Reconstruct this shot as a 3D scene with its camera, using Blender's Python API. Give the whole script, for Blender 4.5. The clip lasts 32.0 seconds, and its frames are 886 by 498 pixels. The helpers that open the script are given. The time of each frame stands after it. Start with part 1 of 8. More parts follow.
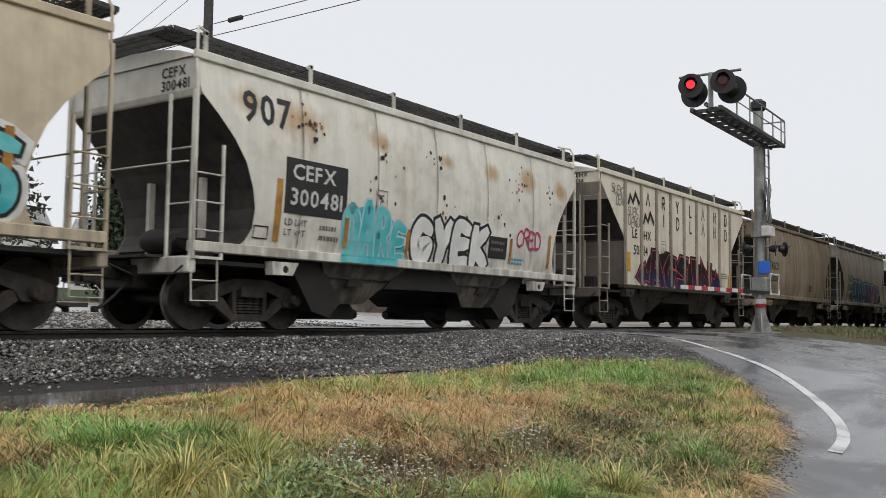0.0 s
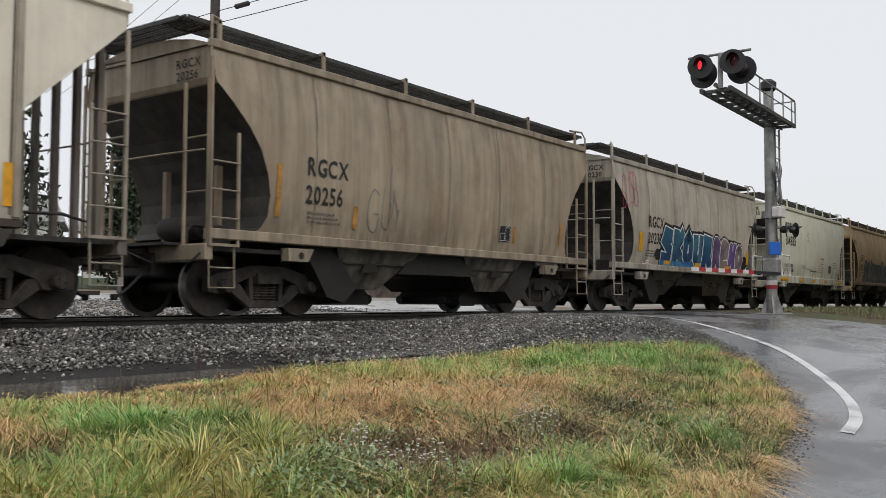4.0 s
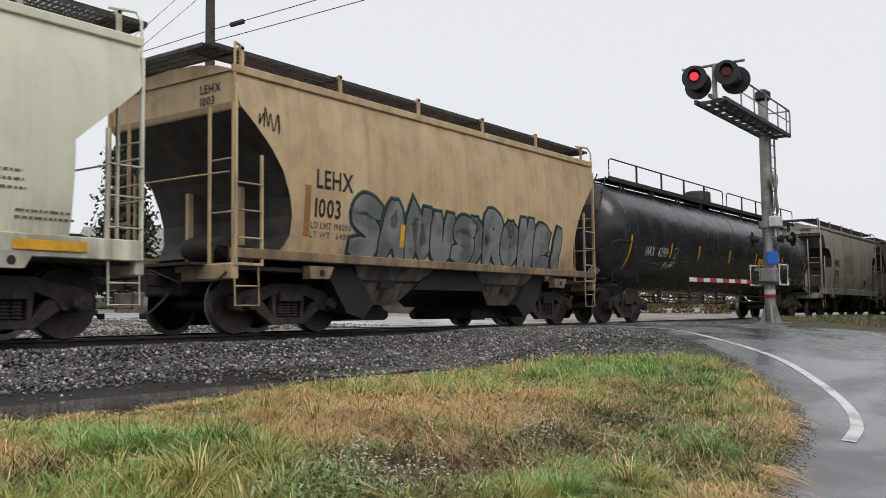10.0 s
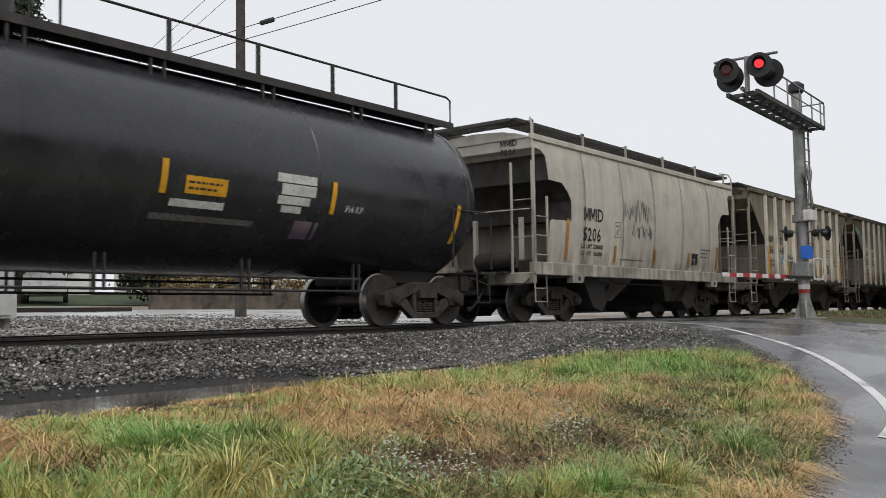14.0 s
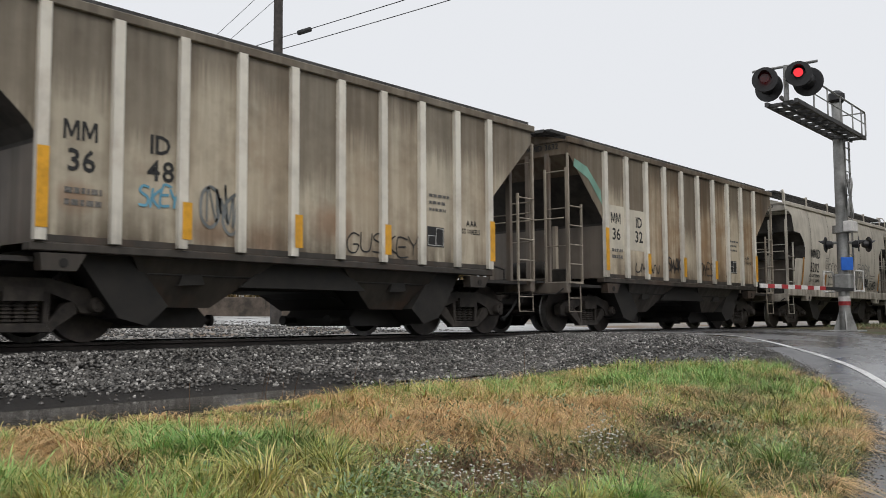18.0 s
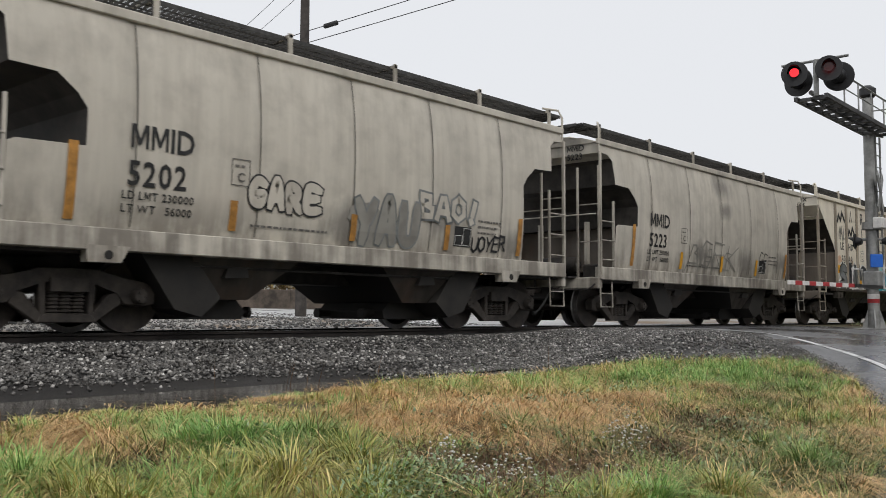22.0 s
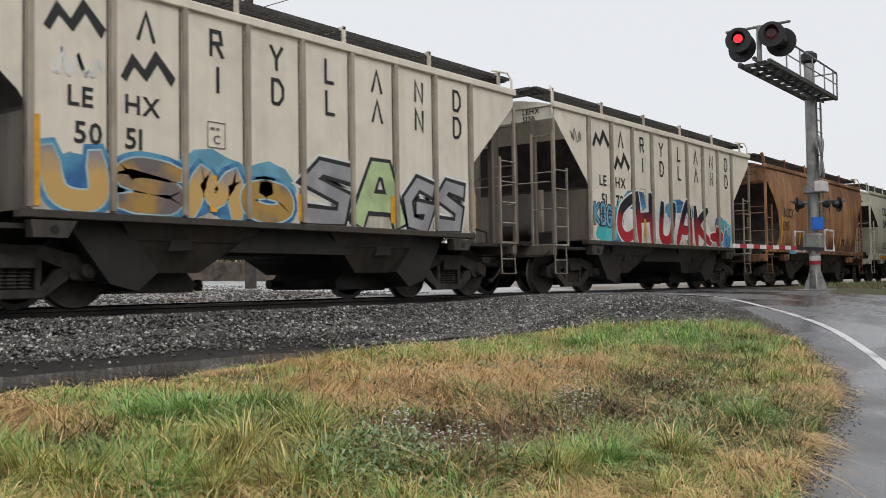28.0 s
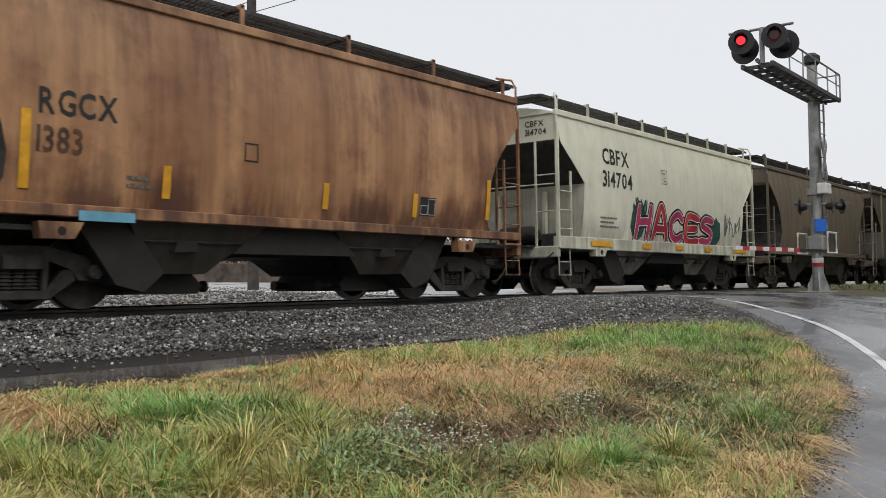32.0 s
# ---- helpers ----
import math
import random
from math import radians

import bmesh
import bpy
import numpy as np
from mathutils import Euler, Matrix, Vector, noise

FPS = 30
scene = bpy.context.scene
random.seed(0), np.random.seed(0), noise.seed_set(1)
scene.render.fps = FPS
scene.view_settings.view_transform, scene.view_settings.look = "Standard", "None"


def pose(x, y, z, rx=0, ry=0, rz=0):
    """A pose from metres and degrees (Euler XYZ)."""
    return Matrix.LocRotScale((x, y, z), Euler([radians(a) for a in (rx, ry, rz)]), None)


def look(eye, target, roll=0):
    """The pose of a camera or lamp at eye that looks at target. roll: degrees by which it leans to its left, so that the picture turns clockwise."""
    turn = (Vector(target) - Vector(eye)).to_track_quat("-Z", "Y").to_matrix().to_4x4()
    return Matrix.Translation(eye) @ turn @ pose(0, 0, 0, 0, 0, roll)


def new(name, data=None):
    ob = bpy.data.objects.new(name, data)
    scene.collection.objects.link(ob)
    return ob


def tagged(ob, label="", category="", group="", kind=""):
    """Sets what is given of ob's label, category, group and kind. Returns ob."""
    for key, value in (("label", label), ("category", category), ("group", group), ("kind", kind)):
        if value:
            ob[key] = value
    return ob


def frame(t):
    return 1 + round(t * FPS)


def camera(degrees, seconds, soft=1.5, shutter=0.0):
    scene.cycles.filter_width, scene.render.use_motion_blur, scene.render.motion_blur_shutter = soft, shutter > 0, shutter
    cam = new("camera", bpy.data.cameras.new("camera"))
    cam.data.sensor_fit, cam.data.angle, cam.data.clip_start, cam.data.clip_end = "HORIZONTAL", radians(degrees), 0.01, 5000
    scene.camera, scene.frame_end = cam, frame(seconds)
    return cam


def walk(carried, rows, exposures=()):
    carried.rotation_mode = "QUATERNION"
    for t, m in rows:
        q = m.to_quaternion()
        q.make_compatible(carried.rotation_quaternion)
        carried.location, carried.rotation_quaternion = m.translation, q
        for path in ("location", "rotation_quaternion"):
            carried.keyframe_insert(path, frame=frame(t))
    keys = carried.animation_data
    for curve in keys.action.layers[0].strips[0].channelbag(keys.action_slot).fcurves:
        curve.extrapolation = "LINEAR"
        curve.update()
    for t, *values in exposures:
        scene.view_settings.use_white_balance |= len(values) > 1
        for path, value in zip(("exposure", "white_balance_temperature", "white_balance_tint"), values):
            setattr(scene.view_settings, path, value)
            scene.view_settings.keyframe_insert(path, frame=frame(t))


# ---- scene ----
cam = camera(51.2, 32.0, soft=0.8, shutter=0.16)
EYE = (0.0, -11.69, 0.23)  # the rail head is z = 0, the track runs along x, the train goes towards -x
PATH = [
    (0.0, -54.53, 4.23, 0.71),
    (0.5, -54.45, 4.06, 0.74),
    (1.0, -54.33, 3.92, 0.70),
    (1.5, -54.22, 3.79, 0.53),
    (2.0, -54.20, 3.55, 0.25),
    (2.5, -54.13, 3.34, 0.31),
    (3.0, -53.95, 3.32, 0.27),
    (3.5, -53.93, 3.25, 0.12),
    (5.5, -54.01, 3.39, 0.26),
    (6.0, -54.14, 3.52, 0.11),
    (6.5, -54.23, 3.56, -0.06),
    (7.0, -54.22, 3.62, -0.26),
    (7.5, -54.13, 3.80, -0.09),
    (8.0, -54.24, 4.09, -0.16),
    (8.5, -54.69, 4.25, -0.31),
    (9.0, -55.15, 4.25, -0.57),
    (9.5, -55.15, 4.08, -0.68),
    (10.0, -54.08, 4.15, -0.72),
    (10.5, -52.24, 4.18, -0.72),
    (11.0, -51.32, 3.95, -0.70),
    (11.5, -51.47, 3.71, -0.69),
    (12.0, -51.59, 3.55, -0.92),
    (12.5, -51.77, 3.66, -0.83),
    (13.0, -52.06, 3.79, -0.84),
    (13.5, -52.16, 3.87, -0.87),
    (15.5, -52.80, 4.34, -0.50),
    (16.0, -53.28, 4.36, -0.37),
    (16.5, -52.98, 4.33, -0.53),
    (17.0, -51.79, 4.54, -0.68),
    (17.5, -50.76, 4.74, -0.66),
    (18.0, -50.08, 4.50, -0.35),
    (18.5, -49.94, 4.35, -0.13),
    (19.0, -49.68, 4.36, 0.14),
    (19.5, -49.52, 4.42, 0.17),
    (20.0, -49.53, 4.42, 0.07),
    (20.5, -49.58, 4.38, -0.08),
    (21.0, -49.24, 4.22, -0.07),
    (21.5, -48.75, 4.14, 0.06),
    (22.0, -48.55, 4.12, 0.19),
    (22.5, -48.68, 3.90, 0.04),
    (23.0, -48.75, 3.64, -0.49),
    (23.5, -48.70, 3.52, -0.33),
    (24.0, -49.00, 3.45, -0.16),
    (24.5, -49.92, 2.96, -0.39),
    (25.0, -50.89, 2.37, -0.41),
    (25.5, -51.11, 2.06, -0.90),
    (27.5, -51.58, 1.92, -1.00),
    (28.0, -51.60, 2.18, -0.90),
    (28.5, -52.39, 2.37, -0.87),
    (29.0, -53.10, 1.87, -0.74),
    (29.5, -53.81, 0.97, -0.68),
    (30.0, -54.41, 0.74, -0.66),
    (30.5, -54.15, 1.07, -0.81),
    (31.0, -53.17, 1.58, -0.79),
    (31.5, -52.27, 2.06, -0.70),
    (32.0, -51.45, 2.28, -0.82),
]


def aim(yaw, pitch):
    y, p = radians(yaw), radians(pitch)
    return (EYE[0] - math.sin(y) * math.cos(p), EYE[1] + math.cos(y) * math.cos(p), EYE[2] + math.sin(p))


walk(cam, [(t, look(EYE, aim(yaw, pitch), roll)) for t, yaw, pitch, roll in PATH])

# ---- sky and light: a grey, wet, overcast day ----
world = bpy.data.worlds.new("overcast_sky")
scene.world = world
world.use_nodes = True
wn, wl = world.node_tree.nodes, world.node_tree.links
sky = wn.new("ShaderNodeTexSky")
sky.sky_type, sky.sun_disc = "NISHITA", False
sky.sun_elevation, sky.sun_rotation = radians(42), radians(200)
sky.dust_density = 4.0
dim = wn.new("ShaderNodeVectorMath")
dim.operation = "SCALE"
dim.inputs["Scale"].default_value = 0.10
veil = wn.new("ShaderNodeMix")
veil.data_type = "RGBA"
veil.inputs["Factor"].default_value = 0.93
veil.inputs["B"].default_value = (0.845, 0.86, 0.89, 1)
wl.new(sky.outputs["Color"], dim.inputs[0])
wl.new(dim.outputs["Vector"], veil.inputs["A"])
wl.new(veil.outputs["Result"], wn["Background"].inputs["Color"])
wn["Background"].inputs["Strength"].default_value = 1.0

sun_data = bpy.data.lights.new("sun", "SUN")
sun_data.energy, sun_data.angle, sun_data.color = 1.1, radians(25), (1.0, 0.97, 0.93)
sun = new("sun", sun_data)
sun.matrix_world = look((-8, -25, 30), (6, 0, 0))


# ---- materials ----
class Nodes:
    """A small builder for a node material."""

    def __init__(self, name):
        self.mat = bpy.data.materials.new(name)
        self.mat.use_nodes = True
        self.n, self.l = self.mat.node_tree.nodes, self.mat.node_tree.links
        self.b = self.n["Principled BSDF"]

    def put(self, socket, value):
        if isinstance(value, bpy.types.NodeSocket):
            self.l.new(value, socket)
        elif isinstance(value, tuple) and len(value) == 3 and socket.type == "RGBA":
            socket.default_value = (*value, 1)
        else:
            socket.default_value = value

    def coords(self, stretch=(1, 1, 1), kind="Object"):
        t = self.n.new("ShaderNodeTexCoord")
        m = self.n.new("ShaderNodeMapping")
        m.inputs["Scale"].default_value = stretch
        self.l.new(t.outputs[kind], m.inputs["Vector"])
        return m.outputs["Vector"]

    def noise(self, scale, stretch=(1, 1, 1), detail=4.0, rough=0.55, vector=None, warp=0.0):
        t = self.n.new("ShaderNodeTexNoise")
        t.inputs["Scale"].default_value, t.inputs["Detail"].default_value = scale, detail
        t.inputs["Roughness"].default_value, t.inputs["Distortion"].default_value = rough, warp
        self.l.new(vector or self.coords(stretch), t.inputs["Vector"])
        return t.outputs["Fac"]

    def ramp(self, value, low, high, a=0.0, b=1.0):
        r = self.n.new("ShaderNodeMapRange")
        r.clamp = True
        for key, v in (("From Min", low), ("From Max", high), ("To Min", a), ("To Max", b)):
            r.inputs[key].default_value = v
        self.l.new(value, r.inputs["Value"])
        return r.outputs["Result"]

    def math(self, op, a, b=0.0):
        m = self.n.new("ShaderNodeMath")
        m.operation = op
        self.put(m.inputs[0], a)
        self.put(m.inputs[1], b)
        return m.outputs[0]

    def mix(self, factor, a, b):
        m = self.n.new("ShaderNodeMix")
        m.data_type = "RGBA"
        self.put(m.inputs["Factor"], factor)
        self.put(m.inputs["A"], a)
        self.put(m.inputs["B"], b)
        return m.outputs["Result"]

    def rand(self):
        return self.n.new("ShaderNodeObjectInfo").outputs["Random"]

    def island(self):
        return self.n.new("ShaderNodeNewGeometry").outputs["Random Per Island"]

    def axis(self, which):
        s = self.n.new("ShaderNodeSeparateXYZ")
        self.l.new(self.coords(), s.inputs[0])
        return s.outputs[which]

    def bump(self, value, strength=0.3, distance=0.01):
        b = self.n.new("ShaderNodeBump")
        b.inputs["Strength"].default_value, b.inputs["Distance"].default_value = strength, distance
        self.l.new(value, b.inputs["Height"])
        self.l.new(b.outputs["Normal"], self.b.inputs["Normal"])

    def done(self, color, rough=0.6, metal=0.0):
        self.put(self.b.inputs["Base Color"], color)
        self.put(self.b.inputs["Roughness"], rough)
        self.put(self.b.inputs["Metallic"], metal)
        return self.mat


def paint_mat(name, base, dirt=(0.10, 0.085, 0.07), streak=0.35, rust=0.1, rust_color=(0.22, 0.10, 0.045), top=0.0, grime=0.35, gloss=0.5, bands=0.3, band_color=None, sheets=0.0, brown=0.9, low=0.55, spots=(), spot_color=(0.46, 0.29, 0.13)):
    """Weathered car paint: vertical runs and bands, rust blotches, grime, soot runs from the roof; sheets sets how much single panels differ."""
    m = Nodes(name)
    shift = m.n.new("ShaderNodeVectorMath")
    shift.operation = "ADD"
    own = m.n.new("ShaderNodeCombineXYZ")
    m.put(own.inputs[0], m.math("MULTIPLY", m.rand(), 61.0))
    m.l.new(m.coords(), shift.inputs[0])
    m.l.new(own.outputs[0], shift.inputs[1])

    def spread(scale, stretch, detail=4.0, rough=0.55, warp=0.0):
        k = m.n.new("ShaderNodeMapping")
        k.inputs["Scale"].default_value = stretch
        m.l.new(shift.outputs[0], k.inputs["Vector"])
        return m.noise(scale, detail=detail, rough=rough, vector=k.outputs["Vector"], warp=warp)

    runs = spread(1.0, (5.0, 5.0, 0.28), 5, 0.6)
    fine = spread(1.0, (26.0, 26.0, 0.9), 3, 0.6)
    blot = spread(1.1, (1, 1, 1), 6, 0.65)
    band = spread(1.0, (0.75, 0.75, 0.1), 3, 0.6)
    z = m.axis("Z")
    c = m.mix(m.ramp(band, 0.42, 0.6, 0.0, bands), base, band_color or tuple(v * 0.62 for v in base))
    c = m.mix(m.ramp(runs, 0.42, 0.74, 0.0, streak), c, dirt)
    c = m.mix(m.ramp(fine, 0.5, 0.75, 0.0, streak * 0.6), c, tuple(v * 0.66 for v in base))
    c = m.mix(m.math("MULTIPLY", m.ramp(blot, 0.55 - 0.12 * rust, 0.70, 0, min(1, rust * 1.6)), m.ramp(runs, 0.3, 0.6, 0.35, 1)), c, rust_color)
    if sheets:
        which = m.n.new("ShaderNodeTexWhiteNoise")
        which.noise_dimensions = "1D"
        m.put(which.inputs["W"], m.math("FLOOR", m.math("DIVIDE", m.math("SUBTRACT", m.axis("X"), 1.45), 0.933)))
        pick = which.outputs["Value"]
        level = m.math("ADD", m.math("MULTIPLY", pick, 1.5), m.math("MULTIPLY", m.math("ADD", runs, blot), 0.8))
        ragged = m.math("MULTIPLY", m.math("ADD", fine, m.math("MULTIPLY", runs, 1.6)), 0.72)
        soot = m.ramp(m.math("SUBTRACT", m.math("ADD", z, ragged), m.math("ADD", level, 1.2)), 0.95, 1.35, 0.0, sheets)
        again = m.math("FRACT", m.math("MULTIPLY", pick, 7.31))
        c = m.mix(m.math("MULTIPLY", m.ramp(again, 0.3, 0.55), m.ramp(m.math("ADD", runs, blot), 0.75, 1.08, 0.15 * brown, brown)), c, (0.25, 0.135, 0.05))
        c = m.mix(soot, c, (0.075, 0.052, 0.032))
        # darker, blotchy bands along both sides of the ribs
        seam = m.math("ABSOLUTE", m.math("SUBTRACT", m.math("FRACT", m.math("DIVIDE", m.math("SUBTRACT", m.axis("X"), 1.45), 0.933)), 0.5))
        c = m.mix(m.math("MULTIPLY", m.ramp(seam, 0.3, 0.46, 0.0, sheets), m.ramp(blot, 0.35, 0.6)), c, (0.085, 0.066, 0.048))
    if top:
        c = m.mix(m.math("MULTIPLY", m.ramp(z, 2.3, 3.9, 0.0, top), m.ramp(m.math("ADD", runs, blot), 0.75, 1.2, 0.35, 1.0)), c, (0.06, 0.05, 0.038))
    for sx, sz, sr in spots:
        # one rust bloom with a ragged rim
        far = m.math("SQRT", m.math("ADD", m.math("POWER", m.math("ABSOLUTE", m.math("SUBTRACT", m.axis("X"), sx)), 2.0), m.math("POWER", m.math("ABSOLUTE", m.math("MULTIPLY", m.math("SUBTRACT", z, sz), 1.6)), 2.0)))
        c = m.mix(m.ramp(m.math("SUBTRACT", m.math("ADD", runs, blot), m.math("DIVIDE", far, sr)), 0.1, 0.75, 0.0, 0.85), c, spot_color)
    # road dirt thrown up along the lower edge
    c = m.mix(m.math("MULTIPLY", m.ramp(z, 1.8, 1.2, 0.0, low), m.ramp(m.math("ADD", runs, blot), 0.8, 1.15)), c, dirt)
    c = m.mix(m.math("MULTIPLY", m.ramp(spread(2.3, (1, 1, 1)), 0.46, 0.72, 0, grime), 0.7), c, dirt)
    m.bump(spread(14, (1, 1, 1), 5), 0.12, 0.01)
    return m.done(c, m.ramp(runs, 0.3, 0.7, gloss - 0.08, gloss + 0.16))


def plain_mat(name, color, rough=0.6, metal=0.0, vary=0.25, scale=9.0, bump=0.15, dark=None):
    m = Nodes(name)
    n = m.noise(scale, detail=5, rough=0.65)
    low = dark or tuple(v * (1 - vary * 1.6) for v in color)
    c = m.mix(m.ramp(n, 0.32, 0.68), low, tuple(min(1, v * (1 + vary * 0.5)) for v in color))
    c = m.mix(m.ramp(m.noise(scale * 0.13, detail=2), 0.45, 0.75, 0, 0.4), c, low)
    m.bump(m.noise(scale * 6, detail=4), bump, 0.006)
    return m.done(c, m.ramp(n, 0.3, 0.7, rough - 0.08, rough + 0.1), metal)


STEEL_DARK = plain_mat("grimy_black_steel", (0.046, 0.041, 0.038), 0.62, 0.0, 0.5, 5)
# under-car black: the shade under the cars is put into the colour
UNDER_BLACK = plain_mat("shade_black_underside", (0.026, 0.023, 0.020), 0.7, 0.0, 0.5, 4)
UNDER = plain_mat("dusty_underframe_paint", (0.046, 0.040, 0.034), 0.75, 0.0, 0.5, 3)
TRUCK = plain_mat("brown_black_cast_steel", (0.055, 0.046, 0.039), 0.68, 0.1, 0.5, 6)
WHEEL = plain_mat("oily_wheel_steel", (0.058, 0.047, 0.040), 0.6, 0.2, 0.45, 7)
TREAD = plain_mat("polished_wheel_rim", (0.33, 0.32, 0.31), 0.36, 0.9, 0.2, 20)
RAILTOP = plain_mat("polished_rail_head", (0.30, 0.29, 0.28), 0.32, 0.9, 0.2, 12)
RAILWEB = plain_mat("rusty_rail_web", (0.032, 0.026, 0.023), 0.8, 0.1, 0.4, 9)
GRATE = plain_mat("galvanised_grating", (0.085, 0.083, 0.08), 0.6, 0.4, 0.4, 8)
RUBBER = plain_mat("black_rubber_hose", (0.015, 0.015, 0.015), 0.6)
# near-black for the slope sheets of every hopper car's ends
END_BLACK = plain_mat("flat_black_end_sheet", (0.062, 0.055, 0.048), 0.7, 0.0, 0.5, 2.5)
MARK_BLACK = plain_mat("black_marking_paint", (0.025, 0.025, 0.025), 0.6, 0.0, 0.4, 12)
MARK_WHITE = plain_mat("white_marking_paint", (0.66, 0.66, 0.63), 0.6, 0.0, 0.25, 12)
MARK_FAINT = plain_mat("worn_grey_marking", (0.20, 0.19, 0.175), 0.7, 0.0, 0.5, 30)
MARK_RED = plain_mat("red_marking_paint", (0.45, 0.04, 0.05), 0.6, 0.0, 0.25, 12)
REFLECT = plain_mat("yellow_reflector_tape", (0.80, 0.40, 0.025), 0.4, 0.0, 0.18, 6)
REFLECT_OLD = plain_mat("dull_amber_reflector_tape", (0.50, 0.24, 0.05), 0.55, 0.0, 0.35, 6)


# ---- mesh helpers ----
def mesh_of(bm, name, material, smooth=False):
    me = bpy.data.meshes.new(name)
    bmesh.ops.recalc_face_normals(bm, faces=bm.faces)
    bm.to_mesh(me)
    bm.free()
    for mat in material if isinstance(material, (list, tuple)) else (material,):
        me.materials.append(mat)
    if smooth:
        me.shade_smooth()
        me.set_sharp_from_angle(angle=radians(38))
    return me


def part(name, bm, material, parent, label="", smooth=False, m=None):
    """One mesh object under a thing or a part."""
    me = bm if isinstance(bm, bpy.types.Mesh) else mesh_of(bm, name, material, smooth)
    ob = new(name, me)
    ob.parent = parent
    if m is not None:
        ob.matrix_basis = m
    return tagged(ob, label)


def thing(name, label, category, group="", kind="", at=(0, 0, 0), rz=0.0):
    ob = new(name)
    ob.empty_display_size = 0.2
    ob.matrix_basis = pose(*at, 0, 0, rz)
    return tagged(ob, label, category, group, kind)


def box(bm, x0, x1, y0, y1, z0, z1, bevel=0.0):
    vs = [bm.verts.new(p) for p in ((x0, y0, z0), (x1, y0, z0), (x1, y1, z0), (x0, y1, z0), (x0, y0, z1), (x1, y0, z1), (x1, y1, z1), (x0, y1, z1))]
    fs = [bm.faces.new([vs[i] for i in q]) for q in ((3, 2, 1, 0), (4, 5, 6, 7), (0, 1, 5, 4), (1, 2, 6, 5), (2, 3, 7, 6), (3, 0, 4, 7))]
    if bevel:
        es = list({e for f in fs for e in f.edges})
        bmesh.ops.bevel(bm, geom=es, offset=bevel, segments=1, affect="EDGES")
    return bm


def prism(bm, outline, y0, y1):
    """An outline in x, z, pushed from y0 to y1."""
    a = [bm.verts.new((x, y0, z)) for x, z in outline]
    b = [bm.verts.new((x, y1, z)) for x, z in outline]
    n = len(outline)
    bm.faces.new(a)
    bm.faces.new(b[::-1])
    for i in range(n):
        bm.faces.new((a[i], b[i], b[(i + 1) % n], a[(i + 1) % n]))
    return bm


def tube(bm, points, r, n=6, close=False):
    """A round bar along points."""
    pts = [Vector(p) for p in points]
    rings = []
    for i, p in enumerate(pts):
        a, b = pts[max(i - 1, 0)], pts[min(i + 1, len(pts) - 1)]
        if close:
            a, b = pts[i - 1], pts[(i + 1) % len(pts)]
        d = (b - a).normalized()
        u = d.orthogonal().normalized() if abs(d.z) < 0.99 else Vector((1, 0, 0))
        if abs(d.z) < 0.99:
            u = d.cross(Vector((0, 0, 1))).normalized()
        v = d.cross(u)
        rings.append([bm.verts.new(p + r * (math.cos(k * math.tau / n) * u + math.sin(k * math.tau / n) * v)) for k in range(n)])
    for i in range(len(rings) - (0 if close else 1)):
        p, q = rings[i], rings[(i + 1) % len(rings)]
        for k in range(n):
            bm.faces.new((p[k], p[(k + 1) % n], q[(k + 1) % n], q[k]))
    if not close:
        bm.faces.new(rings[0][::-1])
        bm.faces.new(rings[-1])
    return bm


def lathe_y(bm, profile, n=32, cx=0.0, cz=0.0, mats=None):
    """A profile of (y, radius), turned about a line along y."""
    rings = []
    for y, r in profile:
        rings.append([bm.verts.new((cx + r * math.cos(k * math.tau / n), y, cz + r * math.sin(k * math.tau / n))) for k in range(n)])
    for i in range(len(rings) - 1):
        for k in range(n):
            f = bm.faces.new((rings[i][k], rings[i][(k + 1) % n], rings[i + 1][(k + 1) % n], rings[i + 1][k]))
            if mats:
                f.material_index = mats[i]
    bm.faces.new(rings[0])
    bm.faces.new(rings[-1][::-1])
    return bm


def lathe_z(bm, profile, n=16, cx=0.0, cy=0.0):
    rings = [[bm.verts.new((cx + r * math.cos(k * math.tau / n), cy + r * math.sin(k * math.tau / n), z)) for k in range(n)] for z, r in profile]
    for i in range(len(rings) - 1):
        for k in range(n):
            bm.faces.new((rings[i][k], rings[i][(k + 1) % n], rings[i + 1][(k + 1) % n], rings[i + 1][k]))
    bm.faces.new(rings[0][::-1])
    bm.faces.new(rings[-1])
    return bm


def BM():
    return bmesh.new()


def at_z(table, z):
    """Reads a value from a table of (z, value), straight between its rows."""
    if z <= table[0][0]:
        return table[0][1]
    for (z0, v0), (z1, v1) in zip(table, table[1:]):
        if z <= z1:
            return v0 + (v1 - v0) * (z - z0) / max(z1 - z0, 1e-6)
    return table[-1][1]


# ---- parts that all cars share ----
LEN = 11.3  # a hopper car's body, post to post
AXLES = (0.62, 2.42)


def wheel_mesh():
    bm = BM()
    lathe_y(bm, ((-0.07, 0.12), (-0.07, 0.40), (-0.075, 0.455), (-0.06, 0.457), (0.045, 0.462), (0.055, 0.486), (0.07, 0.484), (0.07, 0.40), (0.03, 0.36), (0.02, 0.17), (0.05, 0.13), (0.05, 0.06)), 36,
            mats=(0, 0, 1, 1, 1, 1, 1, 0, 0, 0, 0))
    lathe_y(bm, ((-0.11, 0.07), (-0.11, 0.11), (-0.07, 0.14), (-0.05, 0.14)), 20)
    return mesh_of(bm, "wheel", (WHEEL, TREAD), True)


def axle_mesh():
    return mesh_of(lathe_y(BM(), ((-1.02, 0.07), (-0.8, 0.07), (-0.7, 0.1), (0.7, 0.1), (0.8, 0.07), (1.02, 0.07)), 14), "wheelset", WHEEL, True)


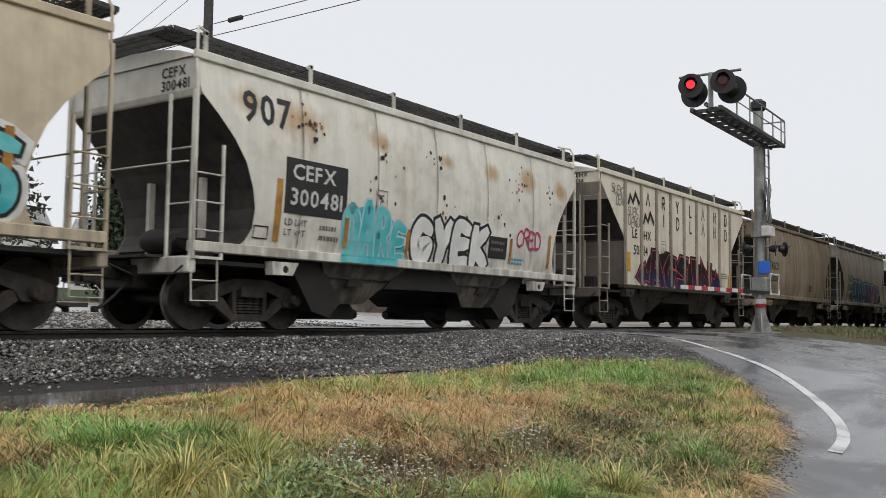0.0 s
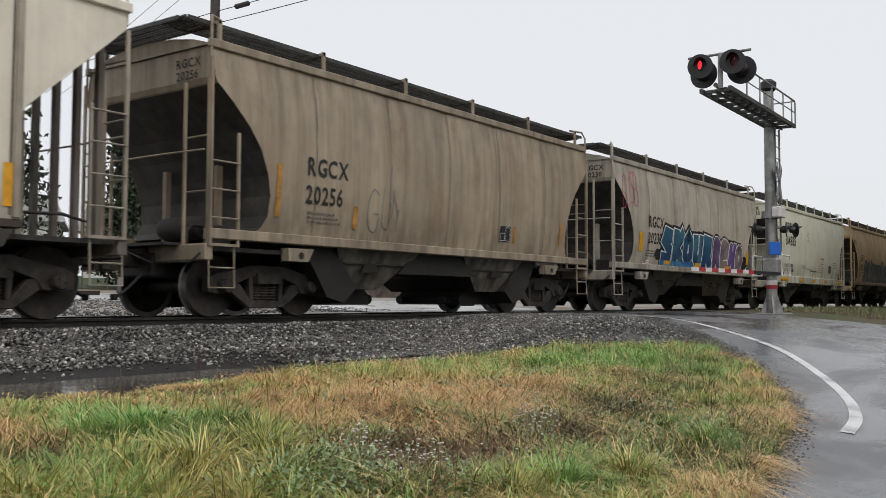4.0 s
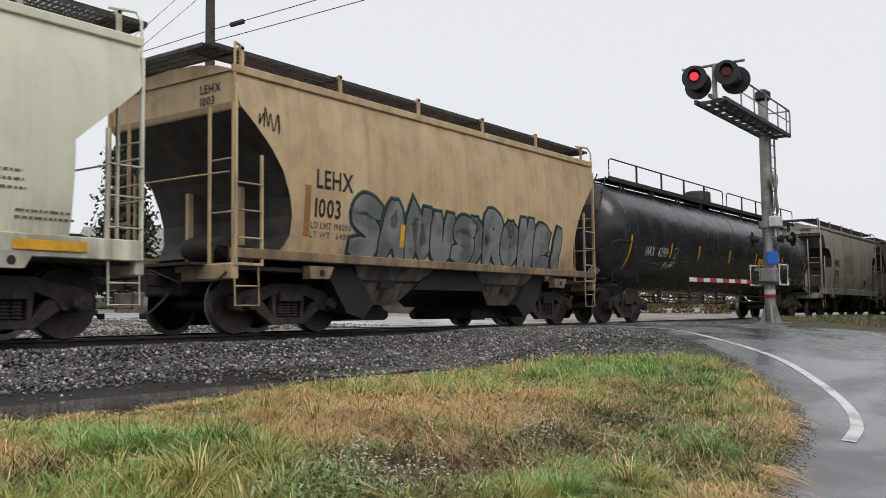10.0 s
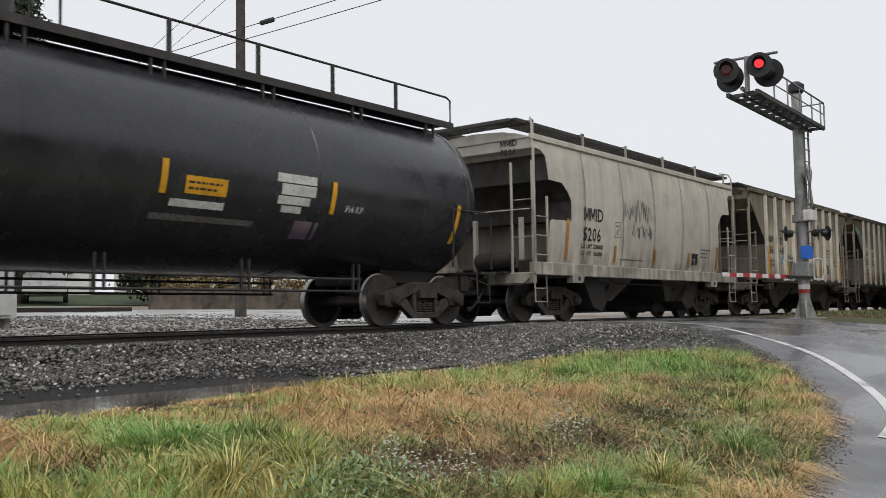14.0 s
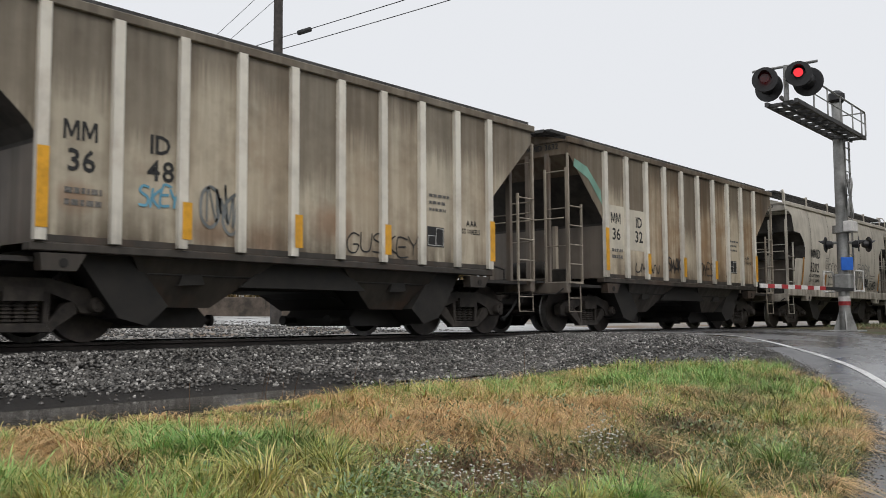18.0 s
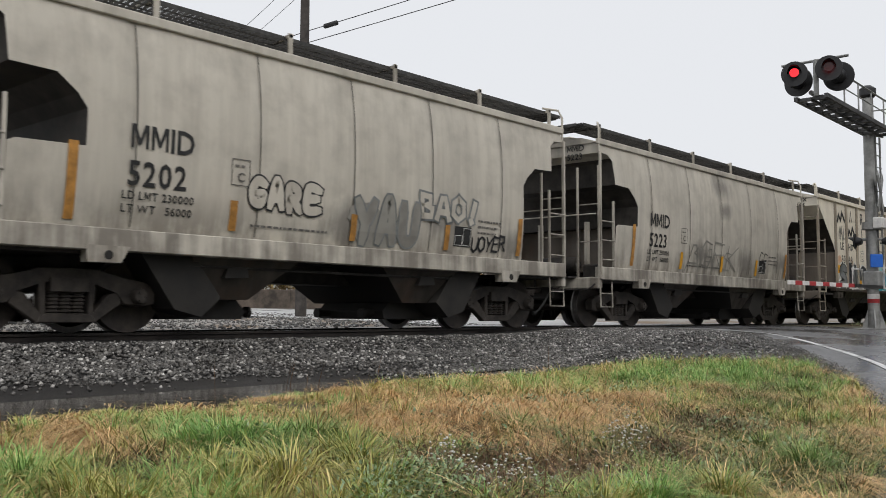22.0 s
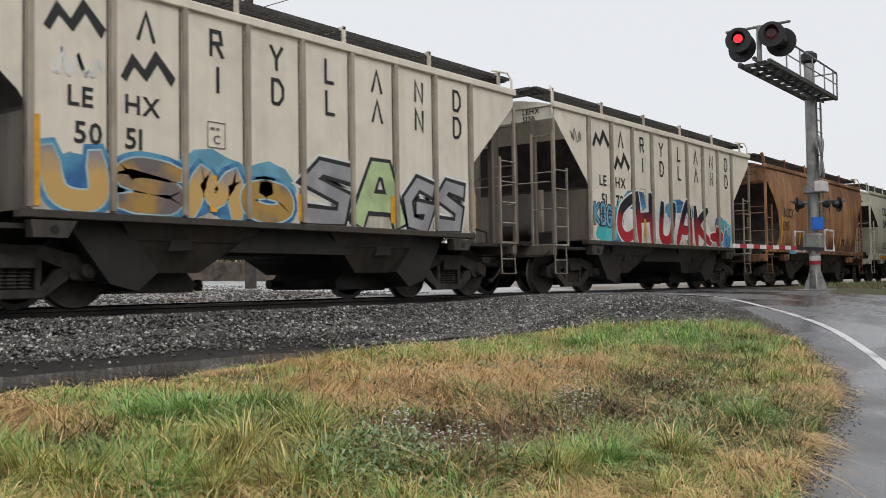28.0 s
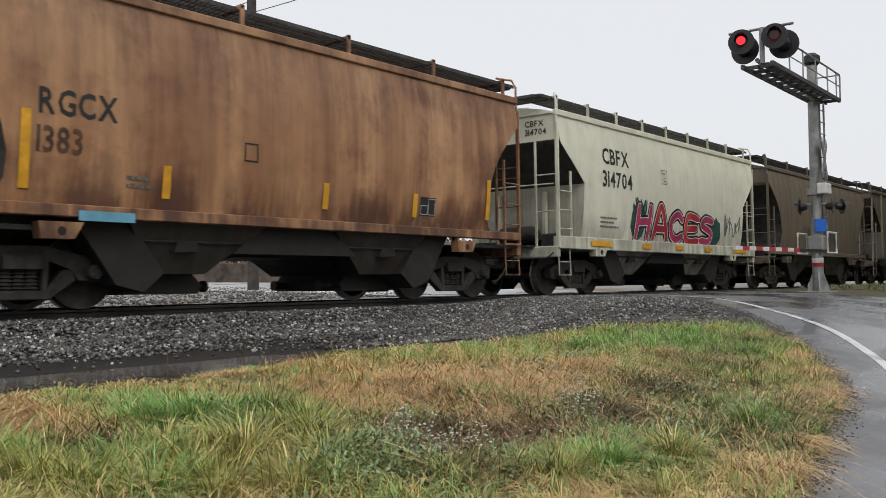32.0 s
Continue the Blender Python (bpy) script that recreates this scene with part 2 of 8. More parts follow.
def side_frame_mesh():
    bm = BM()
    top = [(-1.14, 0.36), (-1.16, 0.56), (-1.0, 0.64), (-0.62, 0.69), (-0.34, 0.78), (0.34, 0.78), (0.62, 0.69), (1.0, 0.64), (1.16, 0.56), (1.14, 0.36), (0.98, 0.33), (0.72, 0.36), (0.64, 0.5), (0.3, 0.62), (-0.3, 0.62), (-0.64, 0.5), (-0.72, 0.36), (-0.98, 0.33)]
    prism(bm, top, -0.09, 0.07)
    for s in (-1, 1):
        prism(bm, [(s * 0.7, 0.36), (s * 0.66, 0.52), (s * 0.52, 0.48), (s * 0.28, 0.2), (s * 0.36, 0.13)], -0.07, 0.06)
        prism(bm, [(s * 0.27, 0.62), (s * 0.36, 0.62), (s * 0.33, 0.2), (s * 0.26, 0.2)], -0.075, 0.06)
    prism(bm, [(-0.38, 0.13), (-0.3, 0.24), (0.3, 0.24), (0.38, 0.13)], -0.08, 0.08)
    bmesh.ops.bevel(bm, geom=list(bm.edges), offset=0.012, segments=1, affect="EDGES")
    return mesh_of(bm, "side_frame", TRUCK)


def spring_mesh():
    prof, z = [(0.24, 0.075)], 0.25
    while z < 0.56:
        prof += [(z, 0.062), (z + 0.012, 0.085), (z + 0.026, 0.085), (z + 0.036, 0.062)]
        z += 0.044
    return mesh_of(lathe_z(BM(), prof, 10), "spring", TRUCK, True)


def bolster_mesh():
    bm = BM()
    prism(bm, [(-0.24, 0.5), (-0.24, 0.66), (0.24, 0.66), (0.24, 0.5)], -1.12, 1.12)
    box(bm, -0.3, 0.3, -0.45, 0.45, 0.6, 0.8, 0.03)
    return mesh_of(bm, "bolster", TRUCK)


def cap_mesh():
    bm = lathe_y(BM(), ((-0.12, 0.05), (-0.12, 0.085), (-0.09, 0.1), (0.04, 0.1)), 16)
    for k in range(3):
        a = k * math.tau / 3
        lathe_y(bm, ((-0.14, 0.016), (-0.12, 0.016)), 6, 0.055 * math.cos(a), 0.055 * math.sin(a))
    return mesh_of(bm, "bearing_cap", TRUCK, True)


def coupler_mesh():
    bm = BM()
    box(bm, -0.55, 0.15, -0.1, 0.1, 0.72, 0.92, 0.02)
    prism(bm, [(-0.78, 0.68), (-0.8, 0.98), (-0.55, 1.0), (-0.5, 0.66)], -0.19, 0.12)
    prism(bm, [(-0.86, 0.72), (-0.86, 0.94), (-0.74, 0.96), (-0.74, 0.7)], 0.02, 0.2)
    return mesh_of(bm, "coupler", TRUCK)


def hose_mesh():
    pts = [(-0.1, -0.3, 0.72), (-0.2, -0.33, 0.66), (-0.36, -0.34, 0.5), (-0.52, -0.33, 0.36), (-0.66, -0.32, 0.28)]
    bm = tube(BM(), pts, 0.024, 8)
    box(bm, -0.72, -0.62, -0.36, -0.28, 0.24, 0.33, 0.015)
    return mesh_of(bm, "air_hose", RUBBER, True)


WHEEL_ME, AXLE_ME, FRAME_ME, SPRING_ME, BOLSTER_ME, CAP_ME, COUPLER_ME, HOSE_ME = (f() for f in (wheel_mesh, axle_mesh, side_frame_mesh, spring_mesh, bolster_mesh, cap_mesh, coupler_mesh, hose_mesh))
ROLLING = []  # wheel sets with the place of their axle on the train


def bogie(car, cx, s_car):
    """One two-axle truck under a car, its centre cx from the car's front."""
    truck = part("truck", BOLSTER_ME, None, car, "brown-black cast steel freight truck", m=pose(cx, 0, 0))
    for s in (-1, 1):
        fr = part("side_frame", FRAME_ME, None, truck, m=pose(0, s * 0.98, 0, 0, 0, 0 if s < 0 else 180))
        for k in (-1, 0, 1):
            part("spring", SPRING_ME, None, truck, m=pose(k * 0.155, s * 0.98, 0))
        for d in (-0.9, 0.9):
            part("bearing_cap", CAP_ME, None, truck, m=pose(d, s * 1.06, 0.457, 0, 0, 0 if s < 0 else 180))
    for d in (-0.9, 0.9):
        ws = part("wheelset", AXLE_ME, None, car, m=pose(cx + d, 0, 0.457))
        for s in (-1, 1):
            part("wheel", WHEEL_ME, None, ws, "steel wheel with a worn bright rim", m=pose(0, s * 0.75, 0, 0, 0, 0 if s < 0 else 180))
        ROLLING.append((ws, cx + d, s_car + cx + d))


def draft_gear(car, length):
    for x, rz in ((0, 0), (length, 180)):
        part("coupler", COUPLER_ME, None, car, "rusty knuckle coupler", m=pose(x, 0, 0, 0, 0, rz))
        part("air_hose", HOSE_ME, None, car, m=pose(x, 0, 0, 0, 0, rz))


# ---- hopper cars ----
ROUND = ((1.22, 1.47), (1.5, 1.525), (1.8, 1.56), (2.1, 1.585), (2.5, 1.6), (2.9, 1.595), (3.2, 1.575), (3.5, 1.54), (3.86, 1.47))
FLAT = ((1.16, 1.535), (1.5, 1.535), (2.0, 1.535), (2.5, 1.535), (3.0, 1.535), (3.5, 1.535), (3.97, 1.535))
ENDS = {
    "round": ((1.22, 0.86), (1.32, 0.98), (1.5, 1.08), (1.8, 1.1), (2.1, 1.03), (2.45, 0.88), (2.75, 0.66), (3.05, 0.36), (3.32, 0.06), (3.4, 0.03), (3.86, 0.03)),
    "rib": ((1.16, 1.42), (2.35, 1.42), (2.5, 1.32), (3.0, 0.78), (3.5, 0.24), (3.7, 0.03), (3.97, 0.03)),
    "cut": ((1.22, 0.52), (2.12, 0.52), (2.16, 0.6), (2.18, 1.42), (2.62, 1.42), (2.78, 1.3), (2.98, 1.05), (3.0, 0.5), (3.5, 0.46), (3.62, 0.3), (3.64, 0.03), (3.86, 0.03)),
    "wide": ((1.22, 0.98), (2.3, 0.98), (2.42, 0.99), (2.5, 0.9), (3.2, 0.08), (3.28, 0.03), (3.86, 0.03)),
}


# the trailing end, where it differs: open down to the sill
REAR_ENDS = {"cut": ((1.22, 1.34), (2.62, 1.42), (2.78, 1.3), (2.98, 1.05), (3.0, 0.5), (3.5, 0.46), (3.62, 0.3), (3.64, 0.03), (3.86, 0.03))}


def side_y(kind, z):
    if kind == "tank":
        return math.sqrt(max(0.01, 1.5**2 - (z - 2.38) ** 2))
    return at_z(FLAT if kind == "rib" else ROUND, z)


def hopper_levels(kind):
    if kind == "tank":
        return [1.2 + 0.1 * k for k in range(16)]
    zs = {z for z, _ in (FLAT if kind == "rib" else ROUND)} | {z for z, _ in ENDS[kind]}
    return sorted(zs)


def hopper_body(car, kind, mat, seams):
    """The tank of the car: two side sheets with their cut ends."""
    zs, ends, rear = hopper_levels(kind), ENDS[kind], REAR_ENDS.get(kind, ENDS[kind])
    xs = [0.0, LEN]
    for k in range(1, 40):
        xs.append(LEN * k / 40)
    for s in seams:
        xs += [s - 0.05, s, s + 0.05]
    xs = sorted(set(xs))
    for side in (-1, 1):
        bm = BM()
        grid = []
        for x in xs:
            col = []
            for z in zs:
                e = at_z(ends, z)
                y = side_y(kind, z) - (0.014 if x in seams else 0.0)
                if kind != "rib":
                    near = min([abs(x - s) for s in seams] or [9])
                    y -= 0.012 * math.exp(-((near / 0.25) ** 2))
                col.append(bm.verts.new((min(max(x, e), LEN - at_z(rear, z)), side * y, z)))
            grid.append(col)
        for i in range(len(xs) - 1):
            for j in range(len(zs) - 1):
                q = (grid[i][j], grid[i + 1][j], grid[i + 1][j + 1], grid[i][j + 1])
                bm.faces.new(q)
        bmesh.ops.remove_doubles(bm, verts=bm.verts, dist=0.0008)
        bmesh.ops.dissolve_degenerate(bm, dist=0.0008, edges=bm.edges)
        part("side_sheet", bm, mat, car, smooth=True)


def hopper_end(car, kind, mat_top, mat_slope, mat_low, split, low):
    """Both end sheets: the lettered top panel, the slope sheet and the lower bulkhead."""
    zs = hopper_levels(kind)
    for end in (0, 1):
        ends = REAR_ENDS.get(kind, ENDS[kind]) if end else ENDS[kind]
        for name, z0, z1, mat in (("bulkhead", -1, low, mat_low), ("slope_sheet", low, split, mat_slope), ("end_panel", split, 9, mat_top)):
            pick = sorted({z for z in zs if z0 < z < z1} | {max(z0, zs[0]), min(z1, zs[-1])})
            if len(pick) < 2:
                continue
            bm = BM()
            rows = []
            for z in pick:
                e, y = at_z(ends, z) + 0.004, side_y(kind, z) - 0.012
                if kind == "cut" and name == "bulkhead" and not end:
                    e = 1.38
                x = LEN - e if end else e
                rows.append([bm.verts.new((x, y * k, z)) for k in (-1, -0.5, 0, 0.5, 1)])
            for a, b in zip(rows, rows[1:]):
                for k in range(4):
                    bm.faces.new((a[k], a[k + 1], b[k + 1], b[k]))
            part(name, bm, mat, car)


def roof_parts(car, kind, mat, mat_chord):
    top = 3.97 if kind == "rib" else 3.86
    edge = 1.535 if kind == "rib" else 1.47
    bm = BM()
    arc = [(-edge - 0.02, top), (-1.1, top + 0.12), (-0.6, top + 0.2), (0, top + 0.23), (0.6, top + 0.2), (1.1, top + 0.12), (edge + 0.02, top)]
    rows = [[bm.verts.new((x, y, z)) for y, z in arc] for x in (0.0, LEN * 0.25, LEN * 0.5, LEN * 0.75, LEN)]
    for a, b in zip(rows, rows[1:]):
        for k in range(len(arc) - 1):
            bm.faces.new((a[k], b[k], b[k + 1], a[k + 1]))
    bm.faces.new(rows[0])
    bm.faces.new(rows[-1][::-1])
    part("roof", bm, mat, car, smooth=True)
    for s in (-1, 1):
        y0, y1 = sorted((s * (edge - 0.03), s * (edge + 0.055)))
        bm = box(BM(), -0.03, LEN + 0.03, y0, y1, top - 0.05, top + 0.075, 0.012)
        part("top_chord", bm, mat_chord, car)
    bm = BM()
    box(bm, 0.5, LEN - 0.5, -0.3, 0.3, top + 0.19, top + 0.31, 0.03)
    part("hatch_trough", bm, mat, car)
    for k in range(4):
        cx = 1.8 + k * (LEN - 3.6) / 3
        part("hatch_cover", box(BM(), cx - 1.1, cx + 1.1, -0.34, 0.34, top + 0.31, top + 0.36, 0.02), mat, car)


def board_mesh(length):
    """Open grating between two thin edge bars, with slanting cross bars."""
    bm = BM()
    for y in (-0.28, 0.28):
        box(bm, 0, length, y - 0.008, y + 0.008, -0.03, 0.03)
    for y in (-0.09, 0.09):
        box(bm, 0, length, y - 0.006, y + 0.006, -0.02, 0.0)
    n = int(length / 0.085)
    for k in range(n + 1):
        x = length * k / n
        a = [bm.verts.new((x + dx + y * 0.12, y, z)) for z in (-0.016, 0.02) for dx, y in ((-0.016, -0.28), (0.016, -0.28), (0.016, 0.28), (-0.016, 0.28))]
        for f in ((3, 2, 1, 0), (4, 5, 6, 7), (0, 1, 5, 4), (2, 3, 7, 6), (1, 2, 6, 5), (3, 0, 4, 7)):
            bm.faces.new([a[q] for q in f])
    return mesh_of(bm, "running_board", GRATE)


def bracket_mesh(mat):
    bm = BM()
    prism(bm, [(-0.035, 0.0), (-0.035, 0.36), (0.035, 0.36), (0.035, 0.0)], -0.02, 0.015)
    box(bm, -0.03, 0.03, -0.02, 0.55, 0.3, 0.345)
    return mesh_of(bm, "board_bracket", mat)


BOARD_ME = board_mesh(LEN + 0.5)
CROSS_ME = board_mesh(2.3)


def running_boards(car, kind, mat, low=False):
    top = 3.97 if kind == "rib" else 3.86
    lift = 0.2 if low else 0.36
    me = bracket_mesh(mat)
    for s in (-1, 1):
        part("running_board", BOARD_ME, None, car, "dark galvanised grating walkway", m=pose(-0.25, s * 1.0, top + lift))
        if low:
            continue
        count = 9 if kind == "wide" else 6
        for k in range(count):
            part("board_bracket", me, None, car, m=pose(0.25 + k * (LEN - 0.5) / (count - 1), s * 1.36, top + 0.06, 0, 0, 0 if s < 0 else 180))
    for x in (-0.02, LEN + 0.02):
        part("running_board", CROSS_ME, None, car, "dark galvanised grating walkway", m=pose(x, -1.15, top + lift, 0, 0, 90))
    if not low:
        for x, d in ((0, 1), (LEN, -1)):
            for s in (-1, 1):
                y = s * 1.5
                bm = tube(BM(), [(x, y, top - 0.2), (x, y, top + 0.28), (x + d * 0.05, y * 0.96, top + 0.42), (x + d * 0.35, y * 0.85, top + 0.44)], 0.022, 6)
                part("grab_iron", bm, mat, car, smooth=True)


LADDERS = {}


def ladder(car, x, y, z0, z1, width, mat, along="x", rungs=0.4, short=0.62):
    """Two stiles joined at the foot, and each rung a piece of its own; along the car or across its end."""
    if along != "x":
        short = 1.0
    h, h2, w = z1 - z0, (z1 - z0) * short, abs(width)
    key = (mat.name, round(h, 3), round(h2, 3), round(w, 3))
    if key not in LADDERS:
        out = [(-0.028, 0), (w + 0.02, 0), (w + 0.02, h2), (w - 0.02, h2), (w - 0.02, 0.04), (0.02, 0.04), (0.02, h), (-0.028, h)]
        LADDERS[key] = (mesh_of(prism(BM(), out, -0.02, 0.02), "ladder", mat), mesh_of(tube(BM(), [(0.0, -0.025, 0), (w, -0.025, 0)], 0.014, 6), "rung", mat))
    stiles, rung = LADDERS[key]
    m = pose(x, y, z0) @ (pose(0, 0, 0, 0, 0, 90) if along != "x" else Matrix.Scale(-1 if width < 0 else 1, 4, (1, 0, 0)))
    ob = part("ladder", stiles, None, car, m=m)
    z = rungs
    while z < h2 - 0.05:
        part("rung", rung, None, ob, m=pose(0, 0, z))
        z += rungs
    return ob


def end_cage(car, kind, mat, deck=1.0):
    top = 3.7 if kind == "rib" else 3.66
    for x, d in ((0, 1), (LEN, -1)):
        for s in (-1, 1):
            # corner post with the side ladder, stirrup step and end ladder
            ladder(car, x if d > 0 else x - 0.5, s * 1.53, deck, top, 0.5, mat) if d > 0 else ladder(car, x - 0.0, s * 1.53, deck, top, -0.5, mat)
            bm = BM()
            tube(bm, [(x, s * 1.5, deck), (x, s * 1.52, 0.42), (x + d * 0.46, s * 1.52, 0.42), (x + d * 0.46, s * 1.5, deck)], 0.016, 6)
            tube(bm, [(x, s * 1.52, 0.7), (x + d * 0.46, s * 1.52, 0.7)], 0.013, 6)
            part("stirrup_step", bm, mat, car)
            ladder(car, x - d * 0.02, s * 1.5 - (0.52 if s > 0 else 0.0), deck, top - 0.3, 0.52, mat, "y", 0.78)
        bm = BM()
        tube(bm, [(x - d * 0.06, -1.45, 2.35), (x - d * 0.1, -0.6, 2.35), (x - d * 0.1, 0.6, 2.35), (x - d * 0.06, 1.45, 2.35)], 0.014, 6)
        part("grab_iron", bm, mat, car)
        for s in (-1, 1):
            part("end_strut", box(BM(), x + d * 0.9 - 0.05, x + d * 0.9 + 0.05, s * 0.62 - 0.04, s * 0.62 + 0.04, deck, 2.3), mat, car)
        part("draft_box", box(BM(), min(x - d * 0.12, x + d * 0.9), max(x - d * 0.12, x + d * 0.9), -0.42, 0.42, 0.58, deck - 0.07, 0.03), STEEL_DARK, car)
        part("crossover_platform", box(BM(), min(x, x - d * 0.34), max(x, x - d * 0.34), -0.95, 0.95, deck + 0.02, deck + 0.06), GRATE, car, "dark grating crossover platform")
        part("cut_lever", tube(BM(), [(x - d * 0.1, -1.45, 0.9), (x - d * 0.14, -1.3, 0.78), (x - d * 0.2, -0.5, 0.78), (x - d * 0.4, -0.15, 0.95)], 0.016, 6), STEEL_DARK, car)
        part("brake_pipe", tube(BM(), [(x + d * 0.1, -0.9, 0.8), (x + d * 0.1, -0.9, 1.25), (x + d * 0.35, -0.7, 1.35), (x + d * 0.8, -0.5, 1.35)], 0.025, 6), STEEL_DARK, car)
        bm = BM()
        box(bm, min(x, x + d * 1.5), max(x, x + d * 1.5), -1.42, 1.42, deck - 0.06, deck, 0.0)
        part("end_platform", bm, STEEL_DARK, car)
        bm = box(BM(), x - 0.07, x + 0.07, -1.52, 1.52, deck - 0.2, deck + 0.03, 0.015)
        part("end_sill", bm, END_GREY if kind == "rib" else mat, car)
    # brake wheel, reservoir and control valve stand on the end platforms
    bm = BM()
    ring = [(LEN - 0.12, 0.75 + 0.24 * math.cos(a * math.tau / 20), 2.2 + 0.24 * math.sin(a * math.tau / 20)) for a in range(20)]
    tube(bm, ring, 0.016, 6, True)
    for a in range(4):
        tube(bm, [(LEN - 0.12, 0.75, 2.2), ring[a * 5]], 0.012, 5)
    part("brake_wheel", bm, STEEL_DARK, car)
    part("brake_rod", tube(BM(), [(LEN - 0.14, 0.75, 2.2), (LEN - 0.3, 0.75, 2.2), (LEN - 0.3, 0.75, deck)], 0.03, 6), STEEL_DARK, car)
    bm = BM()
    prof = [(-0.5, 0.05), (-0.46, 0.16), (-0.36, 0.19), (0.36, 0.19), (0.46, 0.16), (0.5, 0.05)]
    lathe_y(bm, prof, 14, 0.75, deck + 0.35)
    part("air_reservoir", bm, UNDER, car, smooth=True)
    bm = box(BM(), 0.5, 0.72, -1.15, -0.75, deck, deck + 0.34, 0.03)
    part("control_valve", bm, UNDER, car)


def hopper_bays(car, kind, mat, sill_mat, channel=True):
    """Two bays with sloping sheets and their outlet gates, the centre sill and the side sills."""
    z_top = 1.16 if kind == "rib" else 1.22
    mid = LEN / 2
    q = 0.2 if kind == "cut" else 0.0
    for x0, x1, b0, b1 in ((2.65 + q, 5.1, 3.2 + q, 4.1), (LEN - 5.1, LEN - 2.65 - q, LEN - 4.1, LEN - 3.2 - q)):
        bm = BM()
        lo, hi = 0.44, z_top
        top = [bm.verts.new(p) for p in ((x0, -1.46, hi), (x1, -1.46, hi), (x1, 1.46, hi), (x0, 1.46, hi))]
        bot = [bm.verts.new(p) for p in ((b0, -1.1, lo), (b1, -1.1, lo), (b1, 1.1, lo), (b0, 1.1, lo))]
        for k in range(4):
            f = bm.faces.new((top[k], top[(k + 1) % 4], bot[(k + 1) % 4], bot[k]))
            # end slopes get black in place of shade; side faces keep the bay colour
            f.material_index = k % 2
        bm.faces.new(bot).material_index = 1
        bay = part("hopper_bay", bm, (mat, UNDER_BLACK), car, "grimy hopper bay with slopes blackened for shade")
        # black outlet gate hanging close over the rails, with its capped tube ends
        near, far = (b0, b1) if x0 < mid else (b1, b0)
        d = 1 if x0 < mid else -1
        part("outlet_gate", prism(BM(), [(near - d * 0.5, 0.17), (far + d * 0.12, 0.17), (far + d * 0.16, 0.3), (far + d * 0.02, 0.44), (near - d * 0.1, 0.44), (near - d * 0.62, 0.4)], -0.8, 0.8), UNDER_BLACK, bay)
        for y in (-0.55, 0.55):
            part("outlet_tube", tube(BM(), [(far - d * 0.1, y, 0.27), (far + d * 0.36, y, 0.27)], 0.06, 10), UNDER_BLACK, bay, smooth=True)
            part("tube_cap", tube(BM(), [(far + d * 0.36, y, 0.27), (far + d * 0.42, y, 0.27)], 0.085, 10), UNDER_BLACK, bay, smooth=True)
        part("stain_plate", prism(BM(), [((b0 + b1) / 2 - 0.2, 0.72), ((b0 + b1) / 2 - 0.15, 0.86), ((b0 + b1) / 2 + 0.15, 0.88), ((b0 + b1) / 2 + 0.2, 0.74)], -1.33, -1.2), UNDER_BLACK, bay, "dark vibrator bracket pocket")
    # sheets that close the space between and beside the bays, black for its shade; an arch stays open in the middle
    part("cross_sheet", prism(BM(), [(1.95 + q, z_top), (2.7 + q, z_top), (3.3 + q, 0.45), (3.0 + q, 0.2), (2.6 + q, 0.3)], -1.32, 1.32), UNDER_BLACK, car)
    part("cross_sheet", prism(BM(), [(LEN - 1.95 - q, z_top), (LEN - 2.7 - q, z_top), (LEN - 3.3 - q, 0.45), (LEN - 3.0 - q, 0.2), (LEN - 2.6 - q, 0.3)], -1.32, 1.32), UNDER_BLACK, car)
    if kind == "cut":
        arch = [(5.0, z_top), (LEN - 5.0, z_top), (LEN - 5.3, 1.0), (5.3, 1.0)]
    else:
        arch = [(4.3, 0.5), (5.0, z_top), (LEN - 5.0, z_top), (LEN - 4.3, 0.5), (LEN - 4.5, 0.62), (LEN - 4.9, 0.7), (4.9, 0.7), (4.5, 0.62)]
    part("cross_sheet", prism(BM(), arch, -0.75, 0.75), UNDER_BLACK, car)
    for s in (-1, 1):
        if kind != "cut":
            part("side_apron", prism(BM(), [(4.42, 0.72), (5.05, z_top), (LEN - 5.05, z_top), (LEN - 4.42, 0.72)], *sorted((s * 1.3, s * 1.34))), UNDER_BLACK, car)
    part("center_sill", box(BM(), -0.1, LEN + 0.1, -0.26, 0.26, 0.72, 1.02, 0.02), STEEL_DARK, car)
    if kind == "rib":
        sill_mat = BROWN_BAY
    for s in (-1, 1):
        bm = BM()
        z0 = 1.1 if kind == "round" else 0.98 if channel else 1.06
        y0, y1 = sorted((s * 1.38, s * 1.56))
        box(bm, 0.0 if channel else 1.35, LEN - (0.0 if channel else 1.35), y0, y1, z0, z_top + (0.03 if channel else 0.0), 0.012)
        part("side_sill", bm, sill_mat, car)
        for cx in (1.75, LEN - 1.75):
            pad = part("jacking_pad", prism(BM(), [(cx - 0.28, 1.04), (cx - 0.26, 0.84), (cx + 0.16, 0.84), (cx + 0.28, 1.04)], *sorted((s * 1.4, s * 1.565))), sill_mat, car)
            part("pad_hole", lathe_y(BM(), ((-1.572, 0.055), (-1.5, 0.055)), 12, cx, 0.93) if s < 0 else lathe_y(BM(), ((1.5, 0.055), (1.572, 0.055)), 12, cx, 0.93), UNDER_BLACK, pad)
    bm = BM()
    tube(bm, [(3.0, -1.3, 0.86), (LEN - 3.0, -1.3, 0.86)], 0.022, 6)
    part("train_pipe", bm, STEEL_DARK, car)


